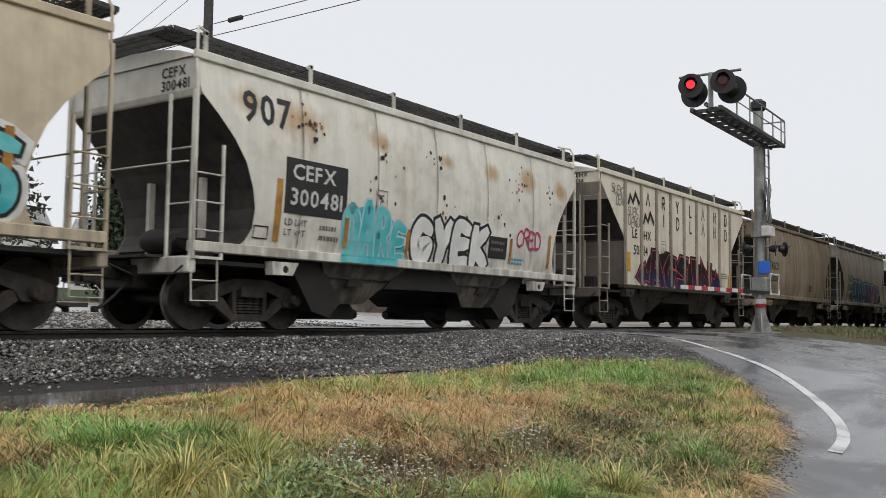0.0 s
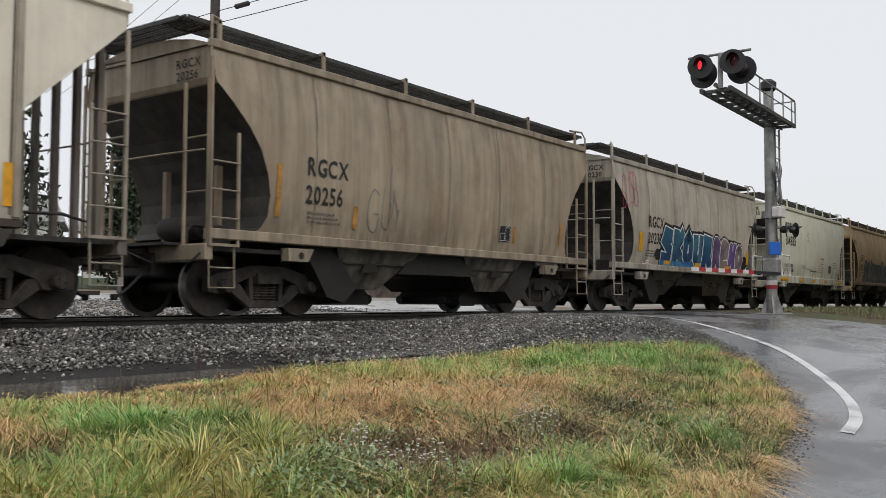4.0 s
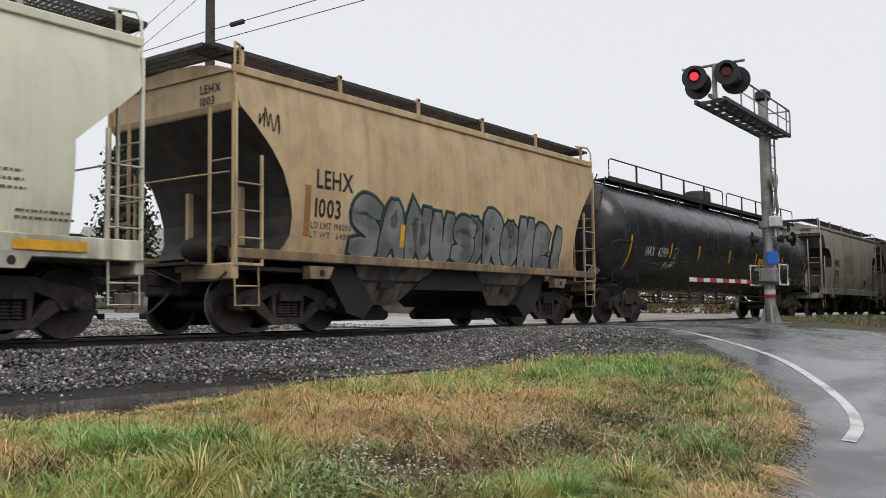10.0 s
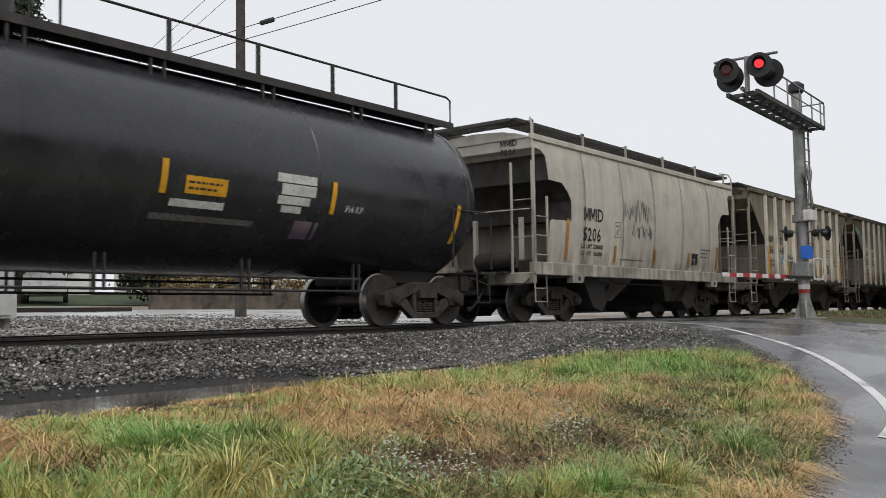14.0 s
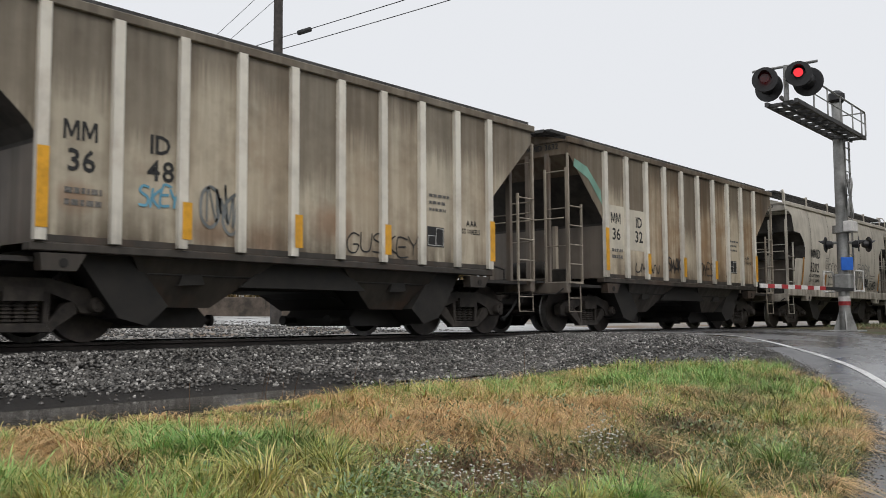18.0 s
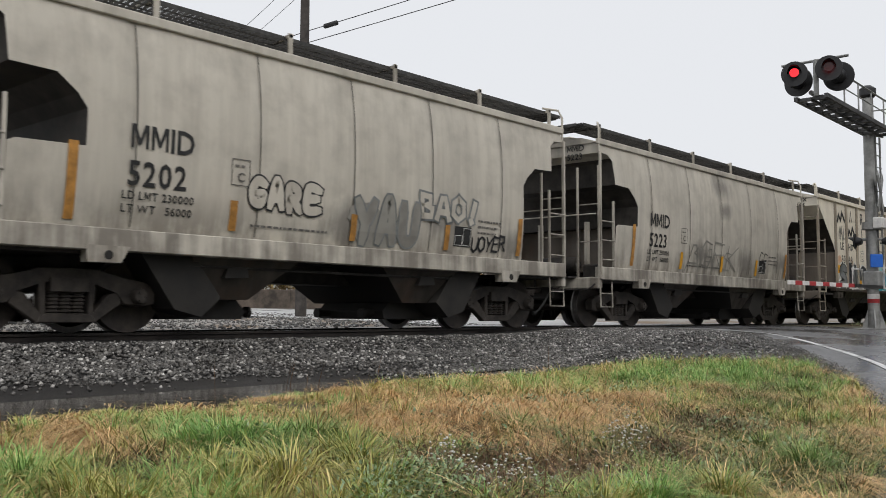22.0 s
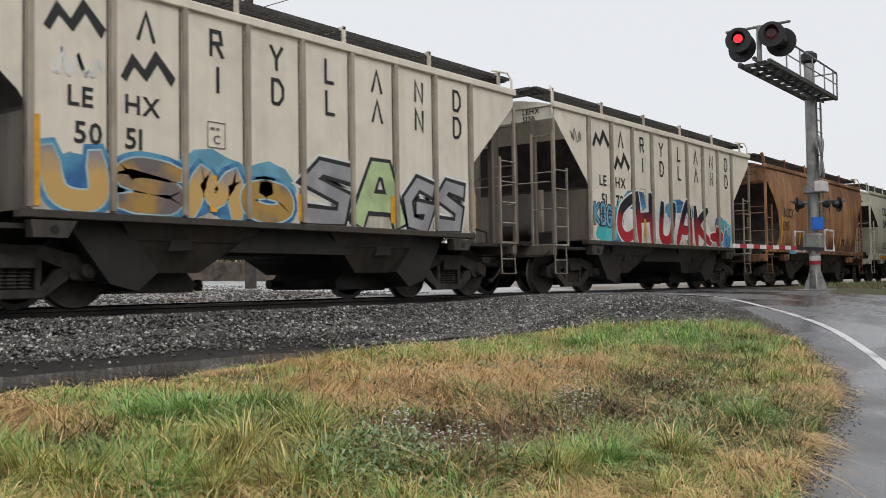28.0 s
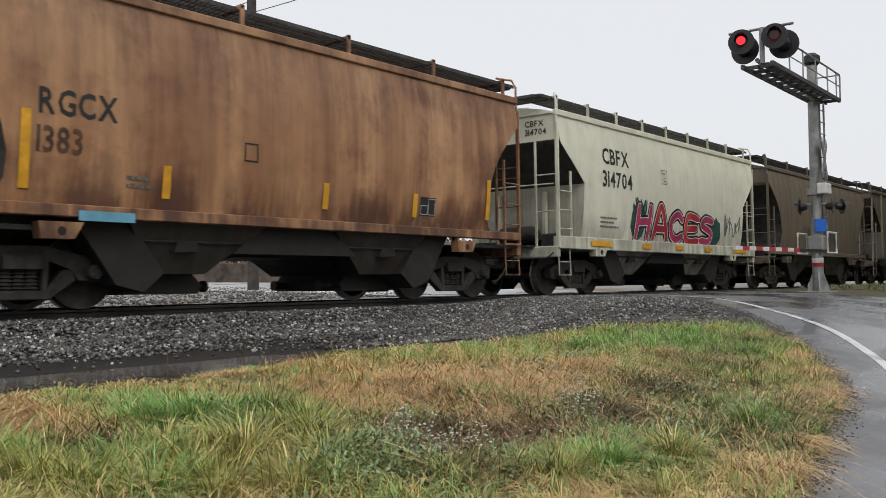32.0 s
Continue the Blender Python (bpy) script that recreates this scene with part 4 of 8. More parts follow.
def sheet(name, xs, ys, height, mats, pick=None):
    """A sheet over a grid of x and y."""
    bm = BM()
    g = [[bm.verts.new((x, y, height(x, y))) for y in ys] for x in xs]
    for i in range(len(xs) - 1):
        for j in range(len(ys) - 1):
            f = bm.faces.new((g[i][j], g[i + 1][j], g[i + 1][j + 1], g[i][j + 1]))
            if pick:
                f.material_index = pick((xs[i] + xs[i + 1]) / 2, (ys[j] + ys[j + 1]) / 2)
    ob = new(name, mesh_of(bm, name, mats, True))
    return tagged(ob, kind="structure")


EDGE_X = ((-10.6, 3.0), (-9.8, 6.3), (-9.35, 8.6), (-8.8, 10.3), (-7.85, 12.2), (-6.85, 13.6), (-5.7, 14.9), (-3.6, 16.6))


# x, y, reach, height: swellings and hollows of the grass bank
MOUNDS = ((3.35, -6.85, 0.3, 0.1), (4.0, -7.05, 0.22, 0.06), (3.2, -7.75, 0.25, 0.07), (5.6, -7.1, 0.55, 0.09), (6.6, -7.2, 0.45, 0.07), (4.6, -8.2, 0.4, -0.1), (5.2, -8.3, 0.3, -0.06), (7.8, -7.3, 0.6, 0.06), (9.0, -7.2, 0.6, 0.05), (4.25, -7.8, 0.2, -0.06), (9.7, -6.5, 0.5, 0.05))


def rim_y(x):
    """The line along the ditch where the grass begins."""
    return -5.55 + 0.95 * ease((x - 4.5) / 1.8)


def rough_ground(x, y):
    z = ground_z(x, y)
    if -16 < y < -4.3:
        flat = min(1.0, max(0.0, (lerp_table(EDGE_X, y) - x) / 1.3))
        back = min(1.0, max(0.0, (rim_y(x) - y) / 0.7))
        z += flat * 0.05 * noise.noise((x * 0.9, y * 0.9, 0)) + flat * back * (0.075 * noise.noise((x * 2.6, y * 2.6, 5)) + 0.03 * noise.noise((x * 6.5, y * 6.5, 4)))
        for px, py, reach, high in MOUNDS:
            d2 = (x - px) ** 2 + (y - py) ** 2
            if d2 < 6 * reach * reach:
                z += high * math.exp(-d2 / reach**2)
    elif 3 < y < 40:
        z += 0.03 * noise.noise((x * 0.6, y * 0.6, 2))
    return z


gx = [-900, -300, -120, -60, -30] + [-20 + 0.5 * k for k in range(141)] + [60, 80, 120, 300, 900]
gy = [-600, -200, -60, -30, -20] + [-16 + 0.35 * k for k in range(56)] + [4.2 + 0.8 * k for k in range(40)] + [45, 60, 90, 140, 260, 600, 1500]
ROAD_RING = [(17.9, 2.4), (17.8, -1.2), (17.3, -3.9), (15.5, -6.2), (14.2, -7.35), (12.7, -8.4), (10.7, -9.45), (8.8, -9.95), (6.5, -10.4), (3.2, -11.3), (-6.0, -13.8), (-40, -22.5), (-34, -39), (0, -26.7), (15, -19.7), (22.8, -15.7), (25.2, -12), (24.7, -9.5), (23.8, -7.6), (23.1, -6.2), (22.6, -5.4), (22.9, -4.9), (25.7, -1.2), (25.9, 2.4)]


def under_road(x, y):
    """True where the road's surface covers the ground."""
    odd = False
    for (x0, y0), (x1, y1) in zip(ROAD_RING, ROAD_RING[1:] + ROAD_RING[:1]):
        if (y0 > y) != (y1 > y) and x < (x1 - x0) * (y - y0) / (y1 - y0) + x0:
            odd = not odd
    return odd


ground = sheet("ground", gx, gy, lambda x, y: ground_z(x, y) - 0.1 if under_road(x, y) else rough_ground(x, y), (SOIL, YARD, BED), lambda x, y: 1 if 2 < y < 24 else 2 if (-4.45 < y <= 2 and x < 18) or (11.0 < x < 18 and y > -4.4 - (x - 11.0) * 0.75) else 0)
tagged(ground, "bank of wet soil and grass roots beside the railway", "ground")

# ---- track ----
def bed_z(x, y):
    return lerp_table(((-3.5, -0.5), (-3.2, -0.42), (-2.3, -0.28), (-1.75, -0.13), (-1.0, -0.095), (1.0, -0.095), (1.75, -0.12), (2.8, -0.14), (3.3, -0.2)), y) + 0.02 * noise.noise((x * 2, y * 2, 1))


track_bed = sheet("ballast_bed", [-60 + 0.8 * k for k in range(95)] + [16 + 4.0 * k for k in range(45)], [-3.5, -3.2, -3.0, -2.8, -2.6, -2.3, -2.0, -1.75, -1.4, -1, 0, 1, 1.4, 1.75, 2.3, 2.8, 3.3], bed_z, (BED,))
tagged(track_bed, "dark wet ballast bed under the track", "track bed")

track = thing("railway_track", "single railway track with rusty steel rails on timber ties", "track", kind="structure")
rail_prof = [(-0.07, -0.17), (0.07, -0.17), (0.07, -0.155), (0.012, -0.135), (0.012, -0.045), (0.036, -0.035), (0.036, -0.004), (0.028, 0.0), (-0.028, 0.0), (-0.036, -0.004), (-0.036, -0.035), (-0.012, -0.045), (-0.012, -0.135), (-0.07, -0.155)]
for s in (-1, 1):
    bm = BM()
    a = [bm.verts.new((-70, s * 0.755 + y, z)) for y, z in rail_prof]
    b = [bm.verts.new((230, s * 0.755 + y, z)) for y, z in rail_prof]
    for k in range(len(rail_prof)):
        f = bm.faces.new((a[k], b[k], b[(k + 1) % len(a)], a[(k + 1) % len(a)]))
        f.material_index = 1 if k in (6, 7, 8) else 0
    part("rail", bm, (RAILWEB, RAILTOP), track, "worn rail with a bright head")
TIE = plain_mat("creosoted_tie", (0.045, 0.034, 0.026), 0.85, 0.0, 0.4, 8)
tie_me = mesh_of(box(BM(), -0.115, 0.115, -1.3, 1.3, -0.33, -0.165, 0.012), "tie", TIE)
for k in range(120):
    part("tie", tie_me, None, track, m=pose(-10 + 0.52 * k, random.uniform(-0.03, 0.03), 0, 0, 0, random.uniform(-1, 1)))

# ---- road and crossing ----
LEFT_EDGE = smooth_curve([(17.3, 2.4), (17.2, -1.2), (16.6, -3.6), (14.9, -5.7), (13.6, -6.85), (12.2, -7.85), (10.3, -8.8), (8.6, -9.35), (6.3, -9.8), (3.0, -10.6), (-6.0, -13.5), (-40, -22)])
RIGHT_EDGE = smooth_curve([(26.2, 2.4), (26.0, -1.2), (23.2, -4.9), (22.9, -5.4), (23.4, -6.2), (24.1, -7.6), (25.0, -9.5), (25.5, -12), (23, -16), (15, -20), (0, -27), (-34, -40)])


def road_strip(name, left, right, mats, lift, across=14):
    bm = BM()
    rows = []
    for a, b in zip(left, right):
        row = []
        for k in range(across + 1):
            p = a.lerp(b, k / across)
            row.append(bm.verts.new((p.x, p.y, ground_z(p.x, p.y) + lift)))
        rows.append(row)
    for p, q in zip(rows, rows[1:]):
        for k in range(across):
            bm.faces.new((p[k], q[k], q[k + 1], p[k + 1]))
    bmesh.ops.recalc_face_normals(bm, faces=bm.faces)
    return tagged(new(name, mesh_of(bm, name, mats, True)), kind="structure")


road = road_strip("road", LEFT_EDGE, RIGHT_EDGE, (ASPHALT,), 0.014)
tagged(road, "wet patched asphalt road with a white edge line", "road")
MID = smooth_curve([(17.6, -2.6), (16.9, -4.16), (15.99, -5.48), (14.79, -6.7), (13.68, -7.74), (12.12, -8.67), (10.73, -9.3), (9.6, -9.62), (8.61, -9.76)], 48)
bm = BM()
rows = []
for i, p in enumerate(MID):
    d = (MID[min(i + 1, len(MID) - 1)] - MID[max(i - 1, 0)]).normalized()
    n2 = Vector((-d.y, d.x)) * 0.06
    rows.append([bm.verts.new((q.x, q.y, ground_z(q.x, q.y) + 0.0185)) for q in (p + n2, p - n2)])
for p, q in zip(rows, rows[1:]):
    bm.faces.new((p[0], q[0], q[1], p[1]))
tagged(part("road_marking", bm, PAINT_LINE, None, "worn white edge line painted on the asphalt"), category="road marking", kind="structure")

far_road = road_strip("road_far", smooth_curve([(17.3, 2.4), (17.0, 6), (14, 11), (4, 15), (-12, 18), (-40, 24)]), smooth_curve([(26.2, 2.4), (27, 7), (27, 14), (18, 19), (0, 23), (-40, 34)]), (plain_mat("wet_pale_concrete", (0.58, 0.58, 0.57), 0.3, 0.0, 0.2, 0.8, 0.1),), 0.02)
tagged(far_road, "wet pale concrete access road beyond the track", "road")
crossing = thing("grade_crossing", "asphalt and timber panels of the level crossing", "level crossing", kind="structure")
for y0, y1 in ((-0.64, 0.64),):
    for k in range(4):
        x0 = 17.2 + k * 2.3
        part("crossing_panel", box(BM(), x0, x0 + 2.28, y0, y1, -0.2, -0.012, 0.01), BED, crossing)

# ---- crossing signal ----
GALV = plain_mat("galvanised_mast", (0.34, 0.34, 0.33), 0.5, 0.4, 0.3, 4)
ARM_STEEL = plain_mat("weathered_arm_steel", (0.11, 0.11, 0.11), 0.55, 0.3, 0.35, 5)
SIGNAL_BLACK = plain_mat("black_signal_paint", (0.018, 0.018, 0.02), 0.45, 0.0, 0.3, 8)
WHITE_GATE = plain_mat("white_gate_sheeting", (0.72, 0.70, 0.68), 0.4, 0.0, 0.15, 8)
RED_GATE = plain_mat("red_gate_sheeting", (0.42, 0.03, 0.035), 0.4, 0.0, 0.2, 8)
BLUE_SIGN = plain_mat("blue_sign_sheeting", (0.02, 0.13, 0.55), 0.4, 0.0, 0.1, 8)
lens = Nodes("dark_red_lens")
DARK_LENS = lens.done((0.06, 0.004, 0.005), 0.25)
glow = Nodes("lit_red_lamp")
glow.b.inputs["Emission Color"].default_value = (1.0, 0.03, 0.045, 1)
glow.b.inputs["Emission Strength"].default_value = 1.0
LIT = glow.done((0.3, 0.01, 0.01), 0.4)
FLASHERS = []
MAST = (23.97, -4.59)


def signal_lamp(parent, x, y, z, turn, left=None, size=1.0):
    """A round black background with a hood and a lens; left tells which of the flashing pair it is."""
    bm = BM()
    lathe_y(bm, ((-0.02, 0.15), (-0.02, 0.305), (0.0, 0.31), (0.012, 0.3), (0.012, 0.14)), 28)
    lathe_y(bm, ((0.02, 0.15), (0.1, 0.16), (0.24, 0.11), (0.26, 0.04)), 16)
    lamp = part("lamp_head", bm, SIGNAL_BLACK, parent, "round black flashing-light head with a red lens", smooth=True, m=pose(x, y, z, 0, 0, turn) @ Matrix.Scale(size, 4))
    bm = BM()
    n = 14
    for k in range(n):
        a0, a1 = math.pi * (0.02 + 0.96 * k / n), math.pi * (0.02 + 0.96 * (k + 1) / n)
        for r in (0.155, 0.165):
            v = [bm.verts.new((r * math.cos(a), yy, r * math.sin(a))) for a, yy in ((a0, -0.02), (a1, -0.02), (a1, -0.26 * math.sin(a1) - 0.03), (a0, -0.26 * math.sin(a0) - 0.03))]
            bm.faces.new(v)
    part("hood", bm, SIGNAL_BLACK, lamp)
    if left is None:
        part("lens", lathe_y(BM(), ((-0.035, 0.05), (-0.03, 0.145), (-0.021, 0.148)), 24), DARK_LENS, lamp)
        return
    bm = BM()
    lathe_y(bm, ((-0.012, 0.02), (-0.008, 0.11), (0.008, 0.11), (0.012, 0.02)), 24, mats=(0, 1, 1))
    for f in bm.faces:
        f.material_index = 0 if f.calc_center_median().y < -0.004 else 1
    disc = part("lens", bm, (LIT, DARK_LENS), lamp, "red lamp lens, lit on one face", m=pose(0, -0.13, 0))
    FLASHERS.append((disc, left))


def crossing_signal():
    sig = thing("crossing_signal", "galvanised cantilever crossing signal with red flashing lights and lowered gate", "railway signal", at=(MAST[0], MAST[1], ground_z(*MAST)))
    bm = lathe_z(BM(), ((0.0, 0.135), (5.75, 0.125)), 20)
    part("mast", bm, GALV, sig, smooth=True)
    bm = BM()
    for k in range(4):
        a = k * math.tau / 4 + 0.4
        c, s = math.cos(a), math.sin(a)
        f = [bm.verts.new((r * c + o * s, r * s - o * c, z)) for o in (-0.015, 0.015) for r, z in ((0.12, 0.0), (0.27, 0.0), (0.27, 0.04), (0.13, 0.5), (0.12, 0.5))]
        bm.faces.new(f[:5])
        bm.faces.new(f[5:][::-1])
        for i in range(5):
            bm.faces.new((f[i], f[5 + i], f[5 + (i + 1) % 5], f[(i + 1) % 5]))
    part("gusset", bm, GALV, sig)
    part("base_plate", box(BM(), -0.4, 0.4, -0.4, 0.4, -0.05, 0.03, 0.015), GALV, sig)
    part("mast_cap", lathe_z(BM(), ((5.72, 0.14), (5.78, 0.2), (5.95, 0.2), (6.03, 0.1)), 14), SIGNAL_BLACK, sig, "dark bell housing", smooth=True)
    # the arm runs to -x over the road
    turn = 1.2
    arm = part("cantilever_arm", box(BM(), -4.75, 0.55, -0.2, -0.16, 4.78, 4.84), ARM_STEEL, sig, m=pose(0, 0, 0, 0, 0, turn))
    bm = BM()
    for y in (-0.5, 0.12):
        box(bm, -4.75, 0.55, y - 0.035, y + 0.035, 4.8, 4.89)
    for k in range(11):
        x = -4.6 + k * 0.5
        box(bm, x - 0.04, x + 0.04, -0.48, 0.1, 4.8, 4.87)
    part("arm_frame", bm, ARM_STEEL, arm, "dull grey lower truss frame")
    part("catwalk", box(BM(), -4.5, 0.5, -0.36, -0.2, 4.905, 4.925), GRATE, arm, "dark grating catwalk")
    bm = BM()
    tube(bm, [(-4.2, -0.52, 5.5), (0.5, -0.52, 5.5), (0.55, -0.52, 5.45), (0.55, -0.52, 4.9)], 0.022, 6)
    tube(bm, [(-4.0, -0.52, 5.2), (0.5, -0.52, 5.2)], 0.014, 6)
    part("handrail", bm, GALV, arm)
    for x in (-3.6, -2.6, -1.6, -0.6, 0.2):
        part("rail_post", tube(BM(), [(x, -0.52, 4.86), (x, -0.52, 5.5)], 0.018, 6), GALV, arm)
    bm = tube(BM(), [(0.2, 0.14, 4.86), (0.2, 0.14, 5.5), (0.55, 0.14, 5.5), (0.55, 0.14, 4.86)], 0.018, 6)
    tube(bm, [(0.55, -0.52, 5.5), (0.55, 0.14, 5.5)], 0.018, 6)
    part("handrail", bm, GALV, arm)
    bm = tube(BM(), [(-4.72, -0.3, 4.86), (-4.72, -0.3, 5.62)], 0.055, 8)
    part("lamp_bracket", bm, GALV, arm, m=pose(0, 0, 0))
    part("lamp_bracket", tube(BM(), [(-4.72, -0.95, 5.6), (-4.72, 0.4, 5.6)], 0.03, 8), GALV, arm)
    part("conduit", tube(BM(), [(-4.3, -0.05, 5.05), (-1.6, 0.0, 5.0), (-0.2, 0, 5.0)], 0.05, 8), GALV, arm)
    # lamp pair towards the road, and one more pair turned away
    for left, y in ((True, -0.01), (False, -0.71)):
        signal_lamp(sig, -4.86, y, 5.36, -72, left, 0.86)
    signal_lamp(sig, -4.35, 0.1, 5.3, 88)
    signal_lamp(sig, -4.3, -0.72, 5.3, 100)
    for x, y, t in ((-0.12, 0.34, 200), (-0.3, 0.3, 184), (0.1, -0.36, 12), (0.42, -0.5, 40)):
        signal_lamp(sig, x, y, 2.15, t, None, 0.62)
    bm = BM()
    tube(bm, [(-0.12, 0.36, 2.2), (0.12, -0.42, 2.2)], 0.035, 8)
    part("lamp_bracket", bm, GALV, sig)
    # crossbuck, edge-on to the camera
    for a in (48, -48):
        me = mesh_of(box(BM(), -0.6, 0.6, -0.012, 0.012, -0.11, 0.11, 0.004), "crossbuck_blade", GALV)
        part("crossbuck_blade", me, None, sig, "weathered crossbuck board seen nearly edge-on", m=pose(0.12, -0.2, 3.35, 0, 0, 8) @ pose(0, 0, 0, 0, a, 0))
    ladder(sig, 0.16, -0.1, 1.6, 4.8, 0.36, GALV, short=1.0, rungs=0.3)
    part("clamp_band", lathe_z(BM(), ((2.44, 0.15), (2.44, 0.22), (2.62, 0.22), (2.62, 0.15)), 16), GALV, sig)
    part("junction_box", box(BM(), -0.24, 0.24, -0.32, -0.1, 2.45, 2.72, 0.02), WHITE_GATE, sig, "pale junction box")
    part("notice_sign", box(BM(), -0.17, 0.14, -0.24, -0.2, 1.5, 1.82, 0.01), BLUE_SIGN, sig, "small blue notice sign", m=pose(0, 0, 0, 0, 0, -45))
    bm = BM()
    box(bm, -0.17, 0.17, -0.2, 0.2, 0.98, 1.42, 0.04)
    gate = part("gate_mechanism", bm, GALV, sig, "grey gate machine housing", m=pose(0, 0, 0, 0, 0, 0))
    for s in (-1, 1):
        bm = tube(BM(), [(-0.36, s * 0.36, 1.48), (-0.36, s * 0.36, 0.98), (0.36, s * 0.36, 0.98), (0.36, s * 0.36, 1.48)], 0.028, 6, True)
        part("counterweight_guard", bm, WHITE_GATE, gate)
    part("red_band", lathe_z(BM(), ((0.64, 0.139), (0.74, 0.139)), 20), RED_GATE, sig, "red band round the mast")
    part("white_band", lathe_z(BM(), ((0.74, 0.14), (0.86, 0.14)), 20), WHITE_GATE, sig, "white band round the mast")
    part("gate_arm_support", box(BM(), -1.75, -0.1, -0.37, -0.32, 0.98, 1.05), SIGNAL_BLACK, sig, m=pose(0, 0, 0, 0, 0, -7.5))
    # lowered gate arm, striped red and white
    turn = -7.5
    for k in range(10):
        x0 = -1.75 - k * 0.3
        bm = box(BM(), x0 - 0.3, x0, -0.36, -0.33, 0.97, 1.06, 0.004)
        part("gate_arm_stripe", bm, WHITE_GATE if k % 2 else RED_GATE, sig, m=pose(0, 0, 0, 0, 0, turn))


crossing_signal()

# ---- utility pole and wires ----
POLE_WOOD = plain_mat("weathered_pole_wood", (0.075, 0.066, 0.06), 0.85, 0.0, 0.4, 5)
WIRE = plain_mat("black_wire", (0.03, 0.03, 0.032), 0.6)
pole = thing("utility_pole", "dark weathered wooden utility pole with wires", "utility pole", at=(17.3, 9.05, 0.17))
part("pole_shaft", lathe_z(BM(), ((-0.3, 0.17), (4, 0.155), (12.5, 0.12)), 14), POLE_WOOD, pole, smooth=True)
part("crossarm", box(BM(), -1.2, 1.2, -0.06, 0.06, 11.2, 11.32, 0.01), POLE_WOOD, pole)


def wire(p, q, sag, r=0.012):
    p, q = Vector(p), Vector(q)
    pts = [p.lerp(q, k / 16) - Vector((0, 0, sag * 4 * (k / 16) * (1 - k / 16))) for k in range(17)]
    ob = new("overhead_wire", mesh_of(tube(BM(), pts, r, 5), "overhead_wire", WIRE))
    return tagged(ob, "black overhead wire strung from the utility pole", "cable", "overhead wires")


wire((17.3, -16, 8.9), (17.3, 9.05, 8.55), 0.12)
wire((17.3, -16, 8.5), (17.3, 9.05, 8.2), 0.12)
wire((17.3, 9.05, 8.55), (16.9, 50, 9.0), 0.4)
wire((17.3, 9.05, 8.2), (16.9, 50, 8.6), 0.4)
wire((17.5, 9.05, 10.6), (24.5, 30, 10.3), 0.1, 0.009)
wire((18.1, 9.05, 10.6), (25.2, 30, 10.3), 0.1, 0.009)
part("insulator", lathe_y(BM(), ((-0.28, 0.03), (-0.25, 0.07), (0.25, 0.07), (0.28, 0.03)), 12), WIRE, pole, smooth=True, m=pose(0, -1.15, 8.36, 0, 0, 0))

# ---- signal cabinet, houses and cars beyond the track ----
CABINET = plain_mat("white_enamel_cabinet", (0.62, 0.63, 0.63), 0.45, 0.0, 0.12, 3)
cab = thing("signal_cabinet", "white steel signal cabinet on short legs", "cabinet", at=(8.05, 6.4, 0.06), rz=0)
bm = box(BM(), -0.95, 1.15, -0.4, 0.4, 0.18, 1.32, 0.02)
part("cabinet_body", bm, CABINET, cab)
for x in (-0.85, 0.1):
    part("cabinet_door", box(BM(), x, x + 0.92, -0.43, -0.4, 0.24, 1.18, 0.008), CABINET, cab)
for k in range(3):
    for j in range(2):
        part("vent_louver", box(BM(), 0.32 + 0.17 * j, 0.45 + 0.17 * j, -0.45, -0.43, 0.55 + 0.06 * k, 0.58 + 0.06 * k), GALV, cab)
for x in (-0.8, -0.1, 0.5, 1.0):
    part("leg", box(BM(), x - 0.06, x + 0.06, -0.3, 0.3, -0.06, 0.18), GALV, cab)


# long low dark strip and a low bank wall, houses, parked cars and trees beyond the track
far_strip = thing("far_dark_strip", "long low dark strip beyond the gravel yard", "rail", kind="structure")
part("rail", box(BM(), -30, 18, 15.4, 15.5, 0.38, 0.56), RAILWEB, far_strip)
WALL_STONE = plain_mat("brown_stone_wall", (0.13, 0.105, 0.085), 0.85, 0.0, 0.45, 2.2, 0.4)
bank_wall = thing("bank_wall", "low brown stone retaining wall beside the far road", "wall", kind="structure")
for q in range(9):
    x0 = 21.5 + q * 3.0
    y0 = 19.5 - q * 1.0
    bm = box(BM(), 0, 3.2, -0.2, 0.2, -0.3, 0.75 + 0.05 * math.sin(q * 2.1), 0.03)
    part("wall_section", bm, WALL_STONE, bank_wall, m=pose(x0, y0, ground_z(x0, y0), 0, 0, -18.4))
SIDING = plain_mat("white_house_siding", (0.72, 0.72, 0.70), 0.6, 0.0, 0.1, 2)
ROOFING = plain_mat("pale_grey_roof_shingle", (0.56, 0.56, 0.57), 0.85, 0.0, 0.3, 4)
PANE = plain_mat("dark_window_glass", (0.02, 0.022, 0.026), 0.12, 0.0, 0.2, 2)
LAWN = plain_mat("green_lawn", (0.055, 0.085, 0.03), 0.9, 0.0, 0.4, 3)


